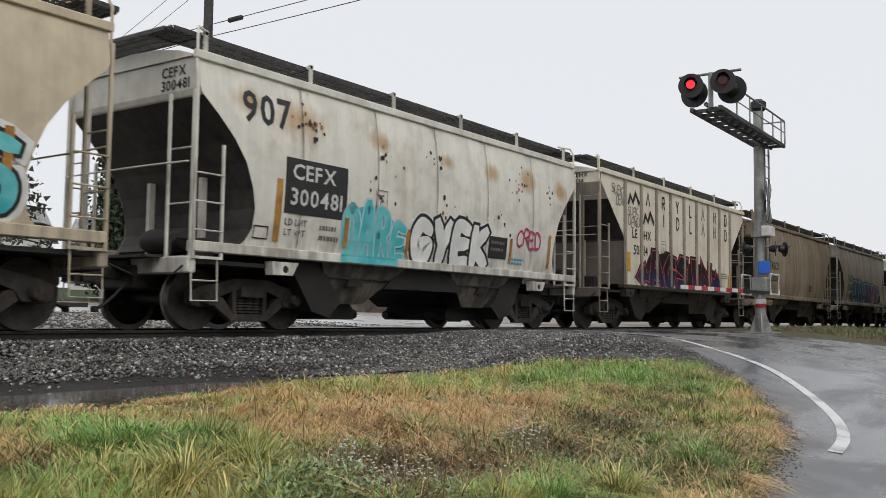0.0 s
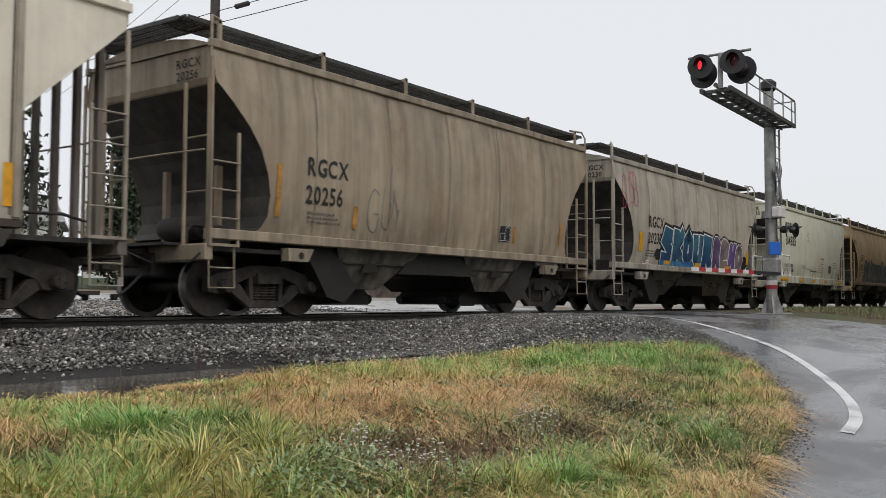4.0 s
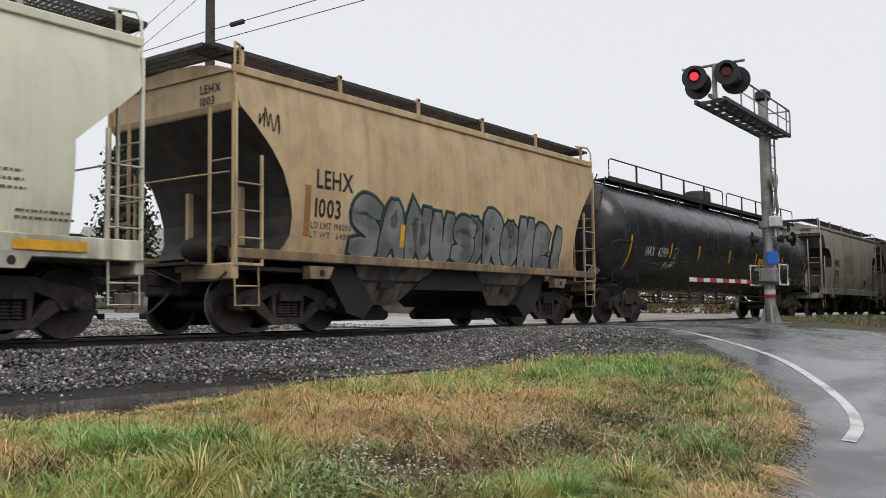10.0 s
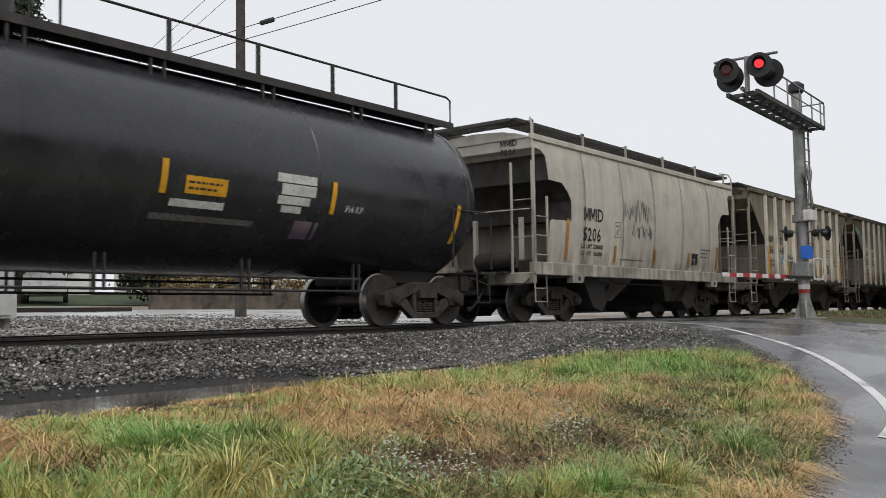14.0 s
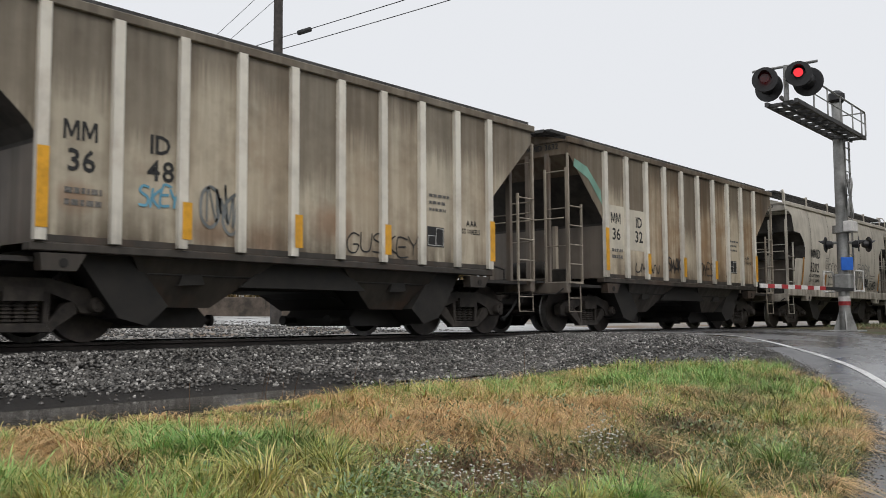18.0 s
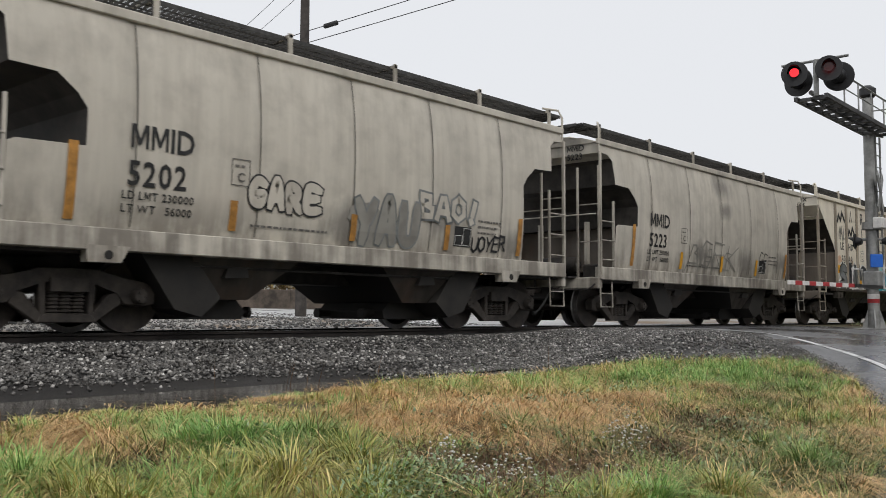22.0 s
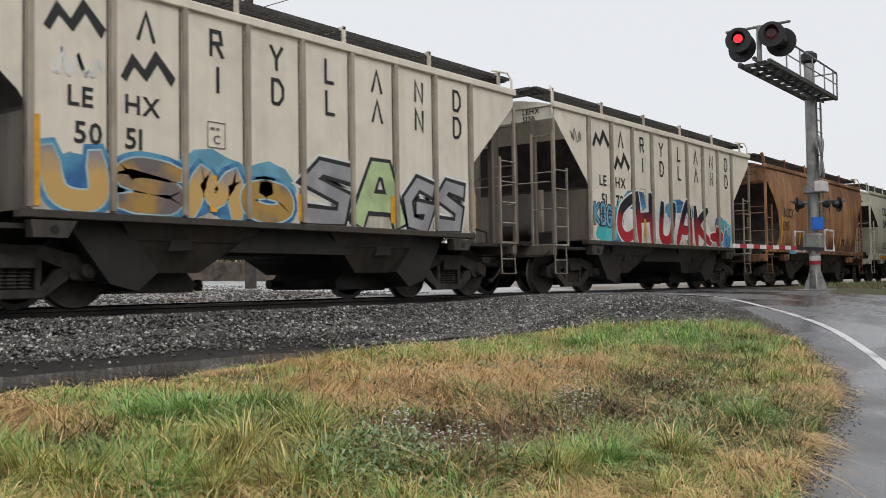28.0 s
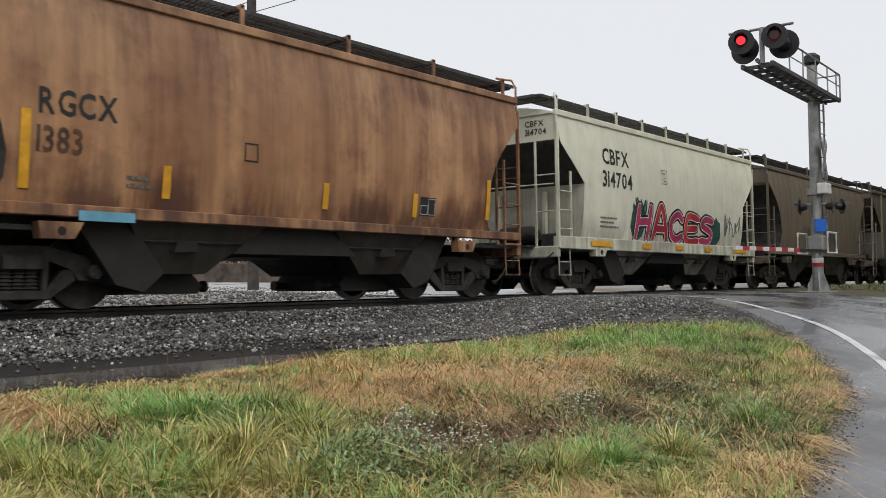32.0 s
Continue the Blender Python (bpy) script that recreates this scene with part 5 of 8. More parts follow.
def house(x, y, rz, w, d, h, label):
    z = ground_z(x, y)
    ob = thing("house", label, "house", "houses beyond the track", at=(x, y, z), rz=rz)
    part("wall", box(BM(), -w / 2, w / 2, -d / 2, d / 2, -0.5, h), SIDING, ob)
    part("roof", prism(BM(), [(-w / 2 - 0.4, h), (w / 2 + 0.4, h), (w / 2 - 0.2, h + 1.5), (-w / 2 + 0.2, h + 1.5)], -d / 2 - 0.4, d / 2 + 0.4), ROOFING, ob)
    count = int(w / 2.2)
    for level in range(int(h // 2.6)):
        for q in range(count):
            px = -w / 2 + (q + 0.5) * w / count
            win = part("window", box(BM(), px - 0.5, px + 0.5, -d / 2 - 0.05, -d / 2 - 0.01, 0.8 + level * 2.7, 2.1 + level * 2.7), SIDING, ob)
            part("pane", box(BM(), px - 0.42, px + 0.42, -d / 2 - 0.08, -d / 2 - 0.052, 0.88 + level * 2.7, 2.02 + level * 2.7), PANE, win)
    bm = box(BM(), -w * 0.3, w * 0.2, -d / 2 - 1.8, -d / 2, 2.4, 2.52)
    part("porch_roof", bm, ROOFING, ob)
    for q in range(4):
        px = -w * 0.28 + q * w * 0.155
        part("porch_post", box(BM(), px - 0.06, px + 0.06, -d / 2 - 1.7, -d / 2 - 1.58, -0.2, 2.5), SIDING, ob)


house(27.0, 45.0, -34, 13, 8, 2.9, "white sided house with a porch and dark windows")
house(40.0, 40.0, -38, 11, 8, 2.9, "white sided house with grey shingle roof")
house(14.0, 47.0, -24, 10, 8, 2.9, "white sided house behind a green lawn")
lawn = sheet("lawn", [8 + 2.0 * q for q in range(20)], [24 + 1.2 * q for q in range(14)], lambda x, y: ground_z(x, y) + 0.03, (LAWN,))
tagged(lawn, "damp green lawn before the houses", "lawn")


def parked_car(x, y, rz, mat, label):
    ob = thing("parked_car", label, "car", "parked cars", at=(x, y, ground_z(x, y)), rz=rz)
    body = [(-2.2, 0.35), (-2.25, 0.75), (-1.5, 0.92), (-0.9, 1.4), (0.8, 1.42), (1.5, 0.98), (2.15, 0.9), (2.2, 0.35)]
    bm = prism(BM(), body, -0.85, 0.85)
    bmesh.ops.bevel(bm, geom=list(bm.edges), offset=0.06, segments=2, affect="EDGES")
    part("body", bm, mat, ob, smooth=True)
    for sgn in (-1, 1):
        part("side_window", prism(BM(), [(-1.2, 0.95), (-0.8, 1.32), (0.72, 1.34), (1.2, 0.98)], *sorted((sgn * 0.84, sgn * 0.87))), PANE, ob)
        for px in (-1.4, 1.4):
            tyre = part("tyre", lathe_y(BM(), ((-0.1, 0.2), (-0.1, 0.33), (0.1, 0.33), (0.1, 0.2)), 18), RUBBER, ob, m=pose(px, sgn * 0.8, 0.33), smooth=True)
            part("rim", lathe_y(BM(), ((-0.11, 0.05), (-0.105, 0.2), (0.105, 0.2), (0.11, 0.05)), 14), GALV, tyre)


CARWHITE = plain_mat("white_car_paint", (0.6, 0.6, 0.6), 0.3, 0.0, 0.1, 2, 0.0)
CARDARK = plain_mat("dark_grey_car_paint", (0.04, 0.042, 0.048), 0.3, 0.0, 0.1, 2, 0.0)
parked_car(21.0, 26.3, 60, CARWHITE, "white parked car beyond the gravel yard")
parked_car(17.3, 27.4, 55, CARDARK, "dark grey parked car beyond the gravel yard")
parked_car(29.5, 29.5, 50, CARWHITE, "white parked car on the damp lawn edge")

BARK = plain_mat("dark_bark", (0.055, 0.045, 0.038), 0.9, 0.0, 0.4, 6)


def leafy(name, base, mid, tip):
    m = Nodes(name)
    r = m.island()
    c = m.mix(m.ramp(r, 0.0, 0.8), base, mid)
    return m.done(m.mix(m.ramp(r, 0.85, 1.0), c, tip), 0.8)


SPRUCE = leafy("spruce_needles", (0.022, 0.034, 0.02), (0.05, 0.065, 0.035), (0.09, 0.09, 0.05))
AUTUMN = leafy("autumn_leaves", (0.10, 0.075, 0.03), (0.20, 0.13, 0.05), (0.26, 0.22, 0.08))


def leaf_cloud(centers, spread, count, size, rng):
    c = centers[rng.integers(0, len(centers), count)] + rng.normal(0, 1, (count, 3)) * spread
    a = rng.normal(0, 1, (count, 3))
    a /= np.linalg.norm(a, axis=1)[:, None]
    b = np.cross(a, rng.normal(0, 1, (count, 3)))
    b /= np.linalg.norm(b, axis=1)[:, None]
    s = rng.uniform(0.5, 1.2, (count, 1)) * size
    v = np.stack([c + a * s, c - a * s * 0.4 + b * s * 0.6, c - a * s * 0.4 - b * s * 0.6], 1).reshape(-1, 3)
    me = bpy.data.meshes.new("crown")
    me.from_pydata([tuple(p) for p in v], [], [(3 * q, 3 * q + 1, 3 * q + 2) for q in range(count)])
    return me


def tree(x, y, h, rad, mat, label, seed, conifer=True):
    rng_ = np.random.default_rng(seed)
    ob = thing("tree", label, "tree", "trees beyond the track", at=(x, y, ground_z(x, y)))
    part("trunk", lathe_z(BM(), ((-0.2, 0.3 + h * 0.008), (h * 0.4, 0.2), (h * 0.96, 0.03)), 10), BARK, ob, smooth=True)
    tips, bm = [], BM()
    levels = 26 if conifer else 14
    for q in range(levels):
        u = q / levels
        z = h * (0.14 + 0.84 * u) if conifer else h * (0.35 + 0.45 * u)
        reach = rad * (1 - u) ** 0.8 + 0.2 if conifer else rad * (0.6 + 0.5 * math.sin(math.pi * u))
        for _ in range(5):
            ang, r1 = rng_.uniform(0, math.tau), reach * rng_.uniform(0.7, 1.1)
            end = Vector((r1 * math.cos(ang), r1 * math.sin(ang), z - 0.18 * r1 if conifer else z + 0.5 * r1))
            tube(bm, [(0, 0, z), tuple(end * 0.5 + Vector((0, 0, z * 0.5 + (0.0 if conifer else 0.1)))), tuple(end)], 0.03, 4)
            for w in (0.35, 0.55, 0.75, 0.95):
                tips.append((end.x * w, end.y * w, z + (end.z - z) * w))
    part("limbs", bm, BARK, ob)
    me = leaf_cloud(np.array(tips), (0.28, 0.28, 0.22) if conifer else (0.4, 0.4, 0.35), 9000, 0.17 if conifer else 0.12, rng_)
    me.materials.append(mat)
    part("crown", me, None, ob)


def unseen_woods(name, spots, label, seed):
    """Woods out of view, added to shade cars and darken reflections: many leaf clumps."""
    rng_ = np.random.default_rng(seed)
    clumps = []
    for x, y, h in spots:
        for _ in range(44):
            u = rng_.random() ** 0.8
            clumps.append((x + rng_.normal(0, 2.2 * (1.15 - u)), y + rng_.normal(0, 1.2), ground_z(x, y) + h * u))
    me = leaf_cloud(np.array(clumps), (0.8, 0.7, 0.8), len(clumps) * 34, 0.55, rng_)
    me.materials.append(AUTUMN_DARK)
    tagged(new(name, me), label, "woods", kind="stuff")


def brush_bank(spots, seed):
    """A bank of low brush behind the far road."""
    rng_ = np.random.default_rng(seed)
    clumps = []
    for x, y, h in spots:
        for _ in range(26):
            u = rng_.random()
            clumps.append((x + rng_.normal(0, 0.9), y + rng_.normal(0, 0.7), ground_z(x, y) + h * u * rng_.uniform(0.6, 1.1)))
    me = leaf_cloud(np.array(clumps), (0.25, 0.25, 0.2), len(clumps) * 26, 0.13, rng_)
    me.materials.append(AUTUMN)
    tagged(new("roadside_brush", me), "brown and green brush on the bank behind the far road", "brush", kind="stuff")


brush_bank([(24.5 + 1.1 * k_, 20.5 - 0.34 * k_ + random.Random(k_).uniform(-0.6, 0.6), 1.5 + 0.8 * min(1, k_ / 8) + random.Random(k_ + 50).uniform(-0.3, 0.5)) for k_ in range(34)], 41)
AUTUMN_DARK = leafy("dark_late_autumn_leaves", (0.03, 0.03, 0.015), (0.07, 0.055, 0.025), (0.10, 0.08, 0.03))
# both woods are added out of view, to block sky light and its reflections
rng_ = random.Random(12)
unseen_woods("unseen_shade_woods", [(37.0 + 2.0 * k_ + rng_.uniform(-1, 1), -11.0 - 1.8 * rng_.random() - (2.5 if k_ < 2 else 0), rng_.uniform(12, 17)) for k_ in range(74)], "unseen woods added beside the railway to shade the far cars", 31)
unseen_woods("unseen_rear_woods", [(-70 + 3.6 * k_ + rng_.uniform(-1, 1), -46 - 4 * rng_.random(), rng_.uniform(9, 15)) for k_ in range(32)], "unseen woods added behind the view to darken reflections", 32)
tree(19.7, 26.1, 13.8, 3.0, SPRUCE, "tall dark spruce tree behind the yard", 1)
tree(25.4, 24.6, 7.5, 1.4, SPRUCE, "dark spruce tree beside another spruce", 2)
tree(42.0, 22.0, 6.5, 2.8, AUTUMN, "small autumn tree with brown and yellow leaves", 3, False)
tree(50.0, 20.0, 6.0, 2.8, AUTUMN, "small bushy autumn tree beside the wall", 4, False)
tree(34.0, 27.0, 5.0, 2.2, AUTUMN, "low autumn shrub tree behind the wall", 5, False)


# ---- the train ----
CREAM = paint_mat("cream_car_paint", (0.62, 0.53, 0.38), streak=0.2, rust=0.12)
PALE = paint_mat("off_white_rusty_paint", (0.78, 0.765, 0.68), streak=0.16, rust=0.22, rust_color=(0.36, 0.21, 0.09), bands=0.18, spots=((0.9, 3.35, 0.45), (2.1, 3.3, 0.75), (4.0, 3.25, 0.4), (6.0, 3.2, 0.3), (7.6, 3.2, 0.4), (9.1, 3.2, 0.55), (10.5, 3.15, 0.4)))
BEIGE = paint_mat("beige_car_paint", (0.82, 0.755, 0.635), streak=0.13, rust=0.04, bands=0.15, grime=0.22)
TAN = paint_mat("tan_brown_stained_paint", (0.42, 0.34, 0.24), streak=0.5, rust=0.35, bands=0.5, top=0.4, rust_color=(0.24, 0.14, 0.08))
GREY = paint_mat("light_grey_car_paint", (0.54, 0.495, 0.415), streak=0.35, rust=0.12, top=0.35, bands=0.35, band_color=(0.36, 0.29, 0.21))
MINT = paint_mat("pale_greenish_cream_paint", (0.76, 0.75, 0.60), streak=0.10, rust=0.03, grime=0.2, bands=0.12)
MINT_SHABBY = paint_mat("grimy_greenish_cream_paint", (0.55, 0.53, 0.43), streak=0.4, rust=0.1, grime=0.6)
ORANGE = paint_mat("orange_tan_stained_paint", (0.66, 0.49, 0.285), streak=0.18, rust=0.32, rust_color=(0.38, 0.18, 0.06), bands=0.3, band_color=(0.36, 0.22, 0.10), top=0.2)
WARM = paint_mat("warm_grey_car_paint", (0.58, 0.54, 0.465), streak=0.22, rust=0.05, low=0.7)
WARM_SMUDGED = paint_mat("warm_grey_smudged_paint", (0.58, 0.54, 0.465), streak=0.22, rust=0.05, low=0.7, spots=((5.6, 1.6, 0.7), (7.6, 1.8, 0.6), (9.7, 1.5, 0.6)), spot_color=(0.24, 0.225, 0.20))
WARM_SOOTED = paint_mat("warm_grey_soot_run_paint", (0.58, 0.54, 0.465), streak=0.25, rust=0.05, low=0.8, spots=((5.75, 3.5, 0.75), (5.9, 2.9, 0.5), (4.6, 1.7, 0.8), (7.2, 1.6, 0.9), (9.6, 1.7, 0.7)), spot_color=(0.20, 0.185, 0.165))
DIRTY = paint_mat("dirty_cream_soot_streaked_paint", (0.63, 0.54, 0.40), dirt=(0.10, 0.072, 0.045), streak=0.3, rust=0.3, top=0.6, grime=0.4, sheets=0.7, brown=0.75, low=0.9, bands=0.3)
SOOTY = paint_mat("cream_paint_under_black_soot", (0.57, 0.505, 0.39), dirt=(0.10, 0.076, 0.05), streak=0.3, rust=0.14, top=0.6, grime=0.5, sheets=0.55, brown=0.3, low=1.0, bands=0.35, spots=((3.8, 1.4, 0.5), (4.7, 1.35, 0.5), (6.0, 1.7, 0.65), (1.9, 1.7, 0.4)), spot_color=(0.30, 0.19, 0.12))
RUST = paint_mat("rust_brown_car_paint", (0.54, 0.295, 0.145), dirt=(0.085, 0.04, 0.024), streak=0.45, rust=0.6, rust_color=(0.19, 0.07, 0.034), bands=0.65, band_color=(0.22, 0.085, 0.036), top=0.4, low=0.9, spots=((10.7, 2.4, 1.3), (10.2, 1.5, 0.9), (0.9, 1.7, 0.7), (3.2, 1.4, 0.7), (7.0, 1.4, 0.8), (8.4, 3.5, 0.6)), spot_color=(0.12, 0.042, 0.022))
OLIVE = paint_mat("olive_brown_car_paint", (0.17, 0.14, 0.10), streak=0.5, rust=0.3)
RIB_GRIMY = paint_mat("grimy_beige_rib_paint", (0.46, 0.40, 0.32), streak=0.5, rust=0.2, grime=0.6)
RIBW = paint_mat("off_white_rib_paint", (0.80, 0.76, 0.67), streak=0.15, rust=0.2)
CLEAN = paint_mat("washed_cream_paint", (0.66, 0.61, 0.50), streak=0.15, rust=0.05)

DUSTY = paint_mat("dusty_hopper_bay_paint", (0.25, 0.225, 0.185), dirt=(0.025, 0.022, 0.02), streak=0.5, rust=0.5, rust_color=(0.04, 0.035, 0.03), grime=0.8, bands=0.5)
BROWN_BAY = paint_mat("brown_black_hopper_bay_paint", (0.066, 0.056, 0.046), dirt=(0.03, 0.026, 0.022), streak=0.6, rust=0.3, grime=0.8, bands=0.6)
END_GREY = paint_mat("grimy_brown_grey_end_paint", (0.20, 0.17, 0.14), streak=0.5, rust=0.2, grime=0.7)
RIB9 = [1.45 + k * (LEN - 2.9) / 8 for k in range(9)]
SEAM5 = (2.05, 3.9, 5.65, 7.4, 9.25)
a = hopper("hopper_car", -2.75, "round", CREAM, "cream covered hopper car with faded graffiti, coupled in the train", bay=DUSTY)
b = hopper("hopper_car", 9.93, "round", PALE, "off-white rust-spotted covered hopper car with graffiti", seams=SEAM5, bay=DUSTY)
c = hopper("hopper_car", 22.62, "rib", BEIGE, "beige ribbed covered hopper car with red-outlined graffiti", rib=(9, 0.075, 0.055), rib_mat=RIB_GRIMY, bay=BROWN_BAY, low=END_GREY)
d = hopper("hopper_car", 35.3, "round", TAN, "tan brown rust-stained covered hopper car", seams=SEAM5, bay=DUSTY)
e = hopper("hopper_car", 48.1, "round", GREY, "light grey covered hopper car with blue and purple graffiti", seams=SEAM5, bay=BROWN_BAY)
f = hopper("hopper_car", 60.95, "wide", MINT, "pale greenish-cream covered hopper car with orange reflectors", bay=DUSTY, low=MINT_SHABBY, lowz=2.42)
g = hopper("hopper_car", 73.85, "round", ORANGE, "orange-tan covered hopper car with dark green graffiti", sill=paint_mat("grimy_orange_sill_paint", (0.40, 0.27, 0.14), streak=0.8, rust=0.7, grime=1.0, bands=0.6), bay=DUSTY)
i = hopper("hopper_car", 106.8, "cut", WARM, "warm grey covered hopper car with cut-out ends", low=END_GREY, seams=SEAM5, bay=BROWN_BAY)
j = hopper("hopper_car", 119.5, "rib", SOOTY, "soot-streaked cream ribbed hopper car", rib_mat=RIBW, rib=(10, 0.14, 0.07), low_board=True, bay=BROWN_BAY, low=END_GREY)
k = hopper("hopper_car", 132.1, "rib", DIRTY, "soot-streaked rusty cream ribbed hopper car", rib_mat=RIBW, rib=(10, 0.14, 0.07), low_board=True, bay=BROWN_BAY, low=END_GREY)
l = hopper("hopper_car", 144.7, "cut", WARM_SMUDGED, "warm grey covered hopper car with black tags", low=END_GREY, seams=SEAM5, bay=BROWN_BAY)
m_car = hopper("hopper_car", 157.35, "cut", WARM_SOOTED, "warm grey covered hopper car with dull streaks", low=END_GREY, seams=SEAM5, bay=BROWN_BAY)
n = hopper("hopper_car", 170.0, "rib", BEIGE, "beige ribbed covered hopper car with teal graffiti", rib=(9, 0.075, 0.055), rib_mat=RIB_GRIMY, bay=BROWN_BAY, low=END_GREY)
o = hopper("hopper_car", 182.7, "rib", BEIGE, "beige ribbed covered hopper car with blue and gold graffiti", rib=(9, 0.075, 0.055), rib_mat=RIB_GRIMY, bay=BROWN_BAY, low=END_GREY)
p = hopper("hopper_car", 195.5, "rib", BEIGE, "beige ribbed covered hopper car with crimson graffiti", rib=(9, 0.075, 0.055), rib_mat=RIB_GRIMY, bay=BROWN_BAY, low=END_GREY)
q = hopper("hopper_car", 208.3, "round", RUST, "rust-brown covered hopper car with yellow reflectors", bay=BROWN_BAY)
r = hopper("hopper_car", 221.1, "wide", MINT, "pale greenish-cream covered hopper car with red graffiti", bay=DUSTY, low=MINT_SHABBY, lowz=2.42)
s = hopper("hopper_car", 233.8, "round", OLIVE, "olive brown covered hopper car", bay=BROWN_BAY)
t = hopper("hopper_car", 246.5, "rib", OLIVE, "dark brown ribbed hopper car", rib=(9, 0.075, 0.055), rib_mat=RIB_GRIMY, bay=BROWN_BAY, low=END_GREY)
u = hopper("hopper_car", 259.2, "round", WARM, "warm grey covered hopper car", bay=BROWN_BAY)
v = hopper("hopper_car", 271.9, "round", GREY, "light grey covered hopper car", bay=BROWN_BAY)


# ---- sprayed colours ----
def spray(name, color, second=None, scale=2.2):
    m = Nodes(name)
    n = m.noise(scale, (1, 1, 1), 3, 0.5)
    return m.done(m.mix(m.ramp(n, 0.4, 0.6), color, second or tuple(c * 0.72 for c in color)), 0.5)


TEAL = spray("teal_spray", (0.05, 0.42, 0.46), (0.16, 0.55, 0.58))
CHALK = spray("white_spray", (0.80, 0.80, 0.77), (0.66, 0.66, 0.63))
INK = spray("black_spray", (0.018, 0.018, 0.02))
PINK = spray("pink_red_spray", (0.48, 0.05, 0.13))
CORAL = spray("coral_spray", (0.72, 0.11, 0.12))
BLUE = spray("blue_spray", (0.03, 0.13, 0.32), (0.10, 0.32, 0.50))
SKYBLUE = spray("sky_blue_spray", (0.16, 0.42, 0.58))
PURPLE = spray("purple_spray", (0.075, 0.05, 0.12), (0.17, 0.11, 0.22))
MAUVE = spray("dull_mauve_spray", (0.25, 0.20, 0.18), (0.13, 0.09, 0.15))
SLATE = spray("slate_grey_spray", (0.22, 0.23, 0.23), (0.12, 0.13, 0.13))
SEA = spray("dark_green_spray", (0.03, 0.10, 0.085))
GOLD = spray("gold_brown_spray", (0.42, 0.25, 0.06), (0.16, 0.13, 0.13))
LIME = spray("pale_lime_spray", (0.48, 0.62, 0.32))
CRIMSON = spray("crimson_spray", (0.36, 0.02, 0.035), (0.55, 0.07, 0.06))
SMOKE = spray("faded_grey_spray", (0.20, 0.19, 0.17), (0.28, 0.27, 0.24))
PALEBLUE = spray("pale_blue_spray", (0.42, 0.62, 0.68))
BLUE_DEEP = spray("deep_blue_spray", (0.015, 0.05, 0.12), (0.05, 0.15, 0.22))
VIOLET = spray("violet_spray", (0.15, 0.09, 0.28))
GRAPHITE = spray("graphite_spray", (0.06, 0.065, 0.07))
SILVER = spray("silver_spray", (0.36, 0.36, 0.37), (0.26, 0.26, 0.28))
RUSTPINK = spray("pale_rust_spray", (0.62, 0.36, 0.22), (0.60, 0.48, 0.36))
RUSTY = spray("orange_rust_stain", (0.40, 0.19, 0.06))


def fade(name, low, high, z0, z1):
    """Paint that was sprayed from one colour below into another above."""
    m = Nodes(name)
    u = m.math("ADD", m.axis("Z"), m.ramp(m.noise(3.0), 0.3, 0.7, -0.12, 0.12))
    return m.done(m.mix(m.ramp(u, z0, z1), low, high), 0.45)


RED_DARK = fade("red_to_black_spray", (0.42, 0.022, 0.034), (0.015, 0.015, 0.025), 1.55, 1.95)
NAVY_FADE = fade("black_to_blue_spray", (0.022, 0.04, 0.11), (0.012, 0.012, 0.018), 1.25, 1.7)
BLUE_FADE = fade("blue_fading_spray", (0.012, 0.04, 0.13), (0.035, 0.12, 0.20), 1.3, 2.1)
GOLD_BLUE = fade("gold_to_blue_spray", (0.60, 0.38, 0.13), (0.06, 0.17, 0.38), 1.6, 2.05)
BLUE_TEAL = fade("teal_to_blue_spray", (0.05, 0.36, 0.42), (0.06, 0.20, 0.36), 1.3, 1.8)
TEAL_FADE = fade("teal_to_pale_spray", (0.03, 0.40, 0.50), (0.30, 0.60, 0.62), 1.3, 1.9)


def reflector(car, kind, x, z0, z1, w=0.13, mat=None):
    patch(car, kind, x, x + w, z0, z1, mat or REFLECT, "reflector_strip", 0.016, 0, "yellow reflector strip")


def zigzag(car, x0, x1, z0, z1):
    """A bold black zigzag emblem."""
    w, h = x1 - x0, z1 - z0
    p = [(0, 0.02), (0.2, 0.78), (0.42, 0.34), (0.62, 1.0), (1.0, 0.25), (0.92, -0.05), (0.66, 0.58), (0.46, -0.02), (0.24, 0.38), (0.1, -0.1)]
    bm = BM()
    flat_poly(bm, [(x0 + w * a, z0 + h * b) for a, b in p])
    lay("emblem", bm, MARK_BLACK, car, "rib", 0.008, "black zigzag emblem")


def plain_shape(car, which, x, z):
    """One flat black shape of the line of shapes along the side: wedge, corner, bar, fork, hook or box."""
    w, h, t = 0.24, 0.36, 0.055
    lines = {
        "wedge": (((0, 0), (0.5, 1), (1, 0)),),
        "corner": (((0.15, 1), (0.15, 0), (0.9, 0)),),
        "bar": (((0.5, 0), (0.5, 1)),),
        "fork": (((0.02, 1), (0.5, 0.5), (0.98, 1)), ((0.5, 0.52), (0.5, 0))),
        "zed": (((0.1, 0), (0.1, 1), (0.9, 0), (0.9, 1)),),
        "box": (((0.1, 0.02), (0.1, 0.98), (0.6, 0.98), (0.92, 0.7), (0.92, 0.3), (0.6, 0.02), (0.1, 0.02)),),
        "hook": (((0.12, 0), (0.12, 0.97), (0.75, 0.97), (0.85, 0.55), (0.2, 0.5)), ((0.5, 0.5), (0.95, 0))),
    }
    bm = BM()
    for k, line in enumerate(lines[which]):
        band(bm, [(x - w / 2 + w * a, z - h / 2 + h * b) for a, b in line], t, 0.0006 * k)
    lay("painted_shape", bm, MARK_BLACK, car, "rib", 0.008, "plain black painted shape")


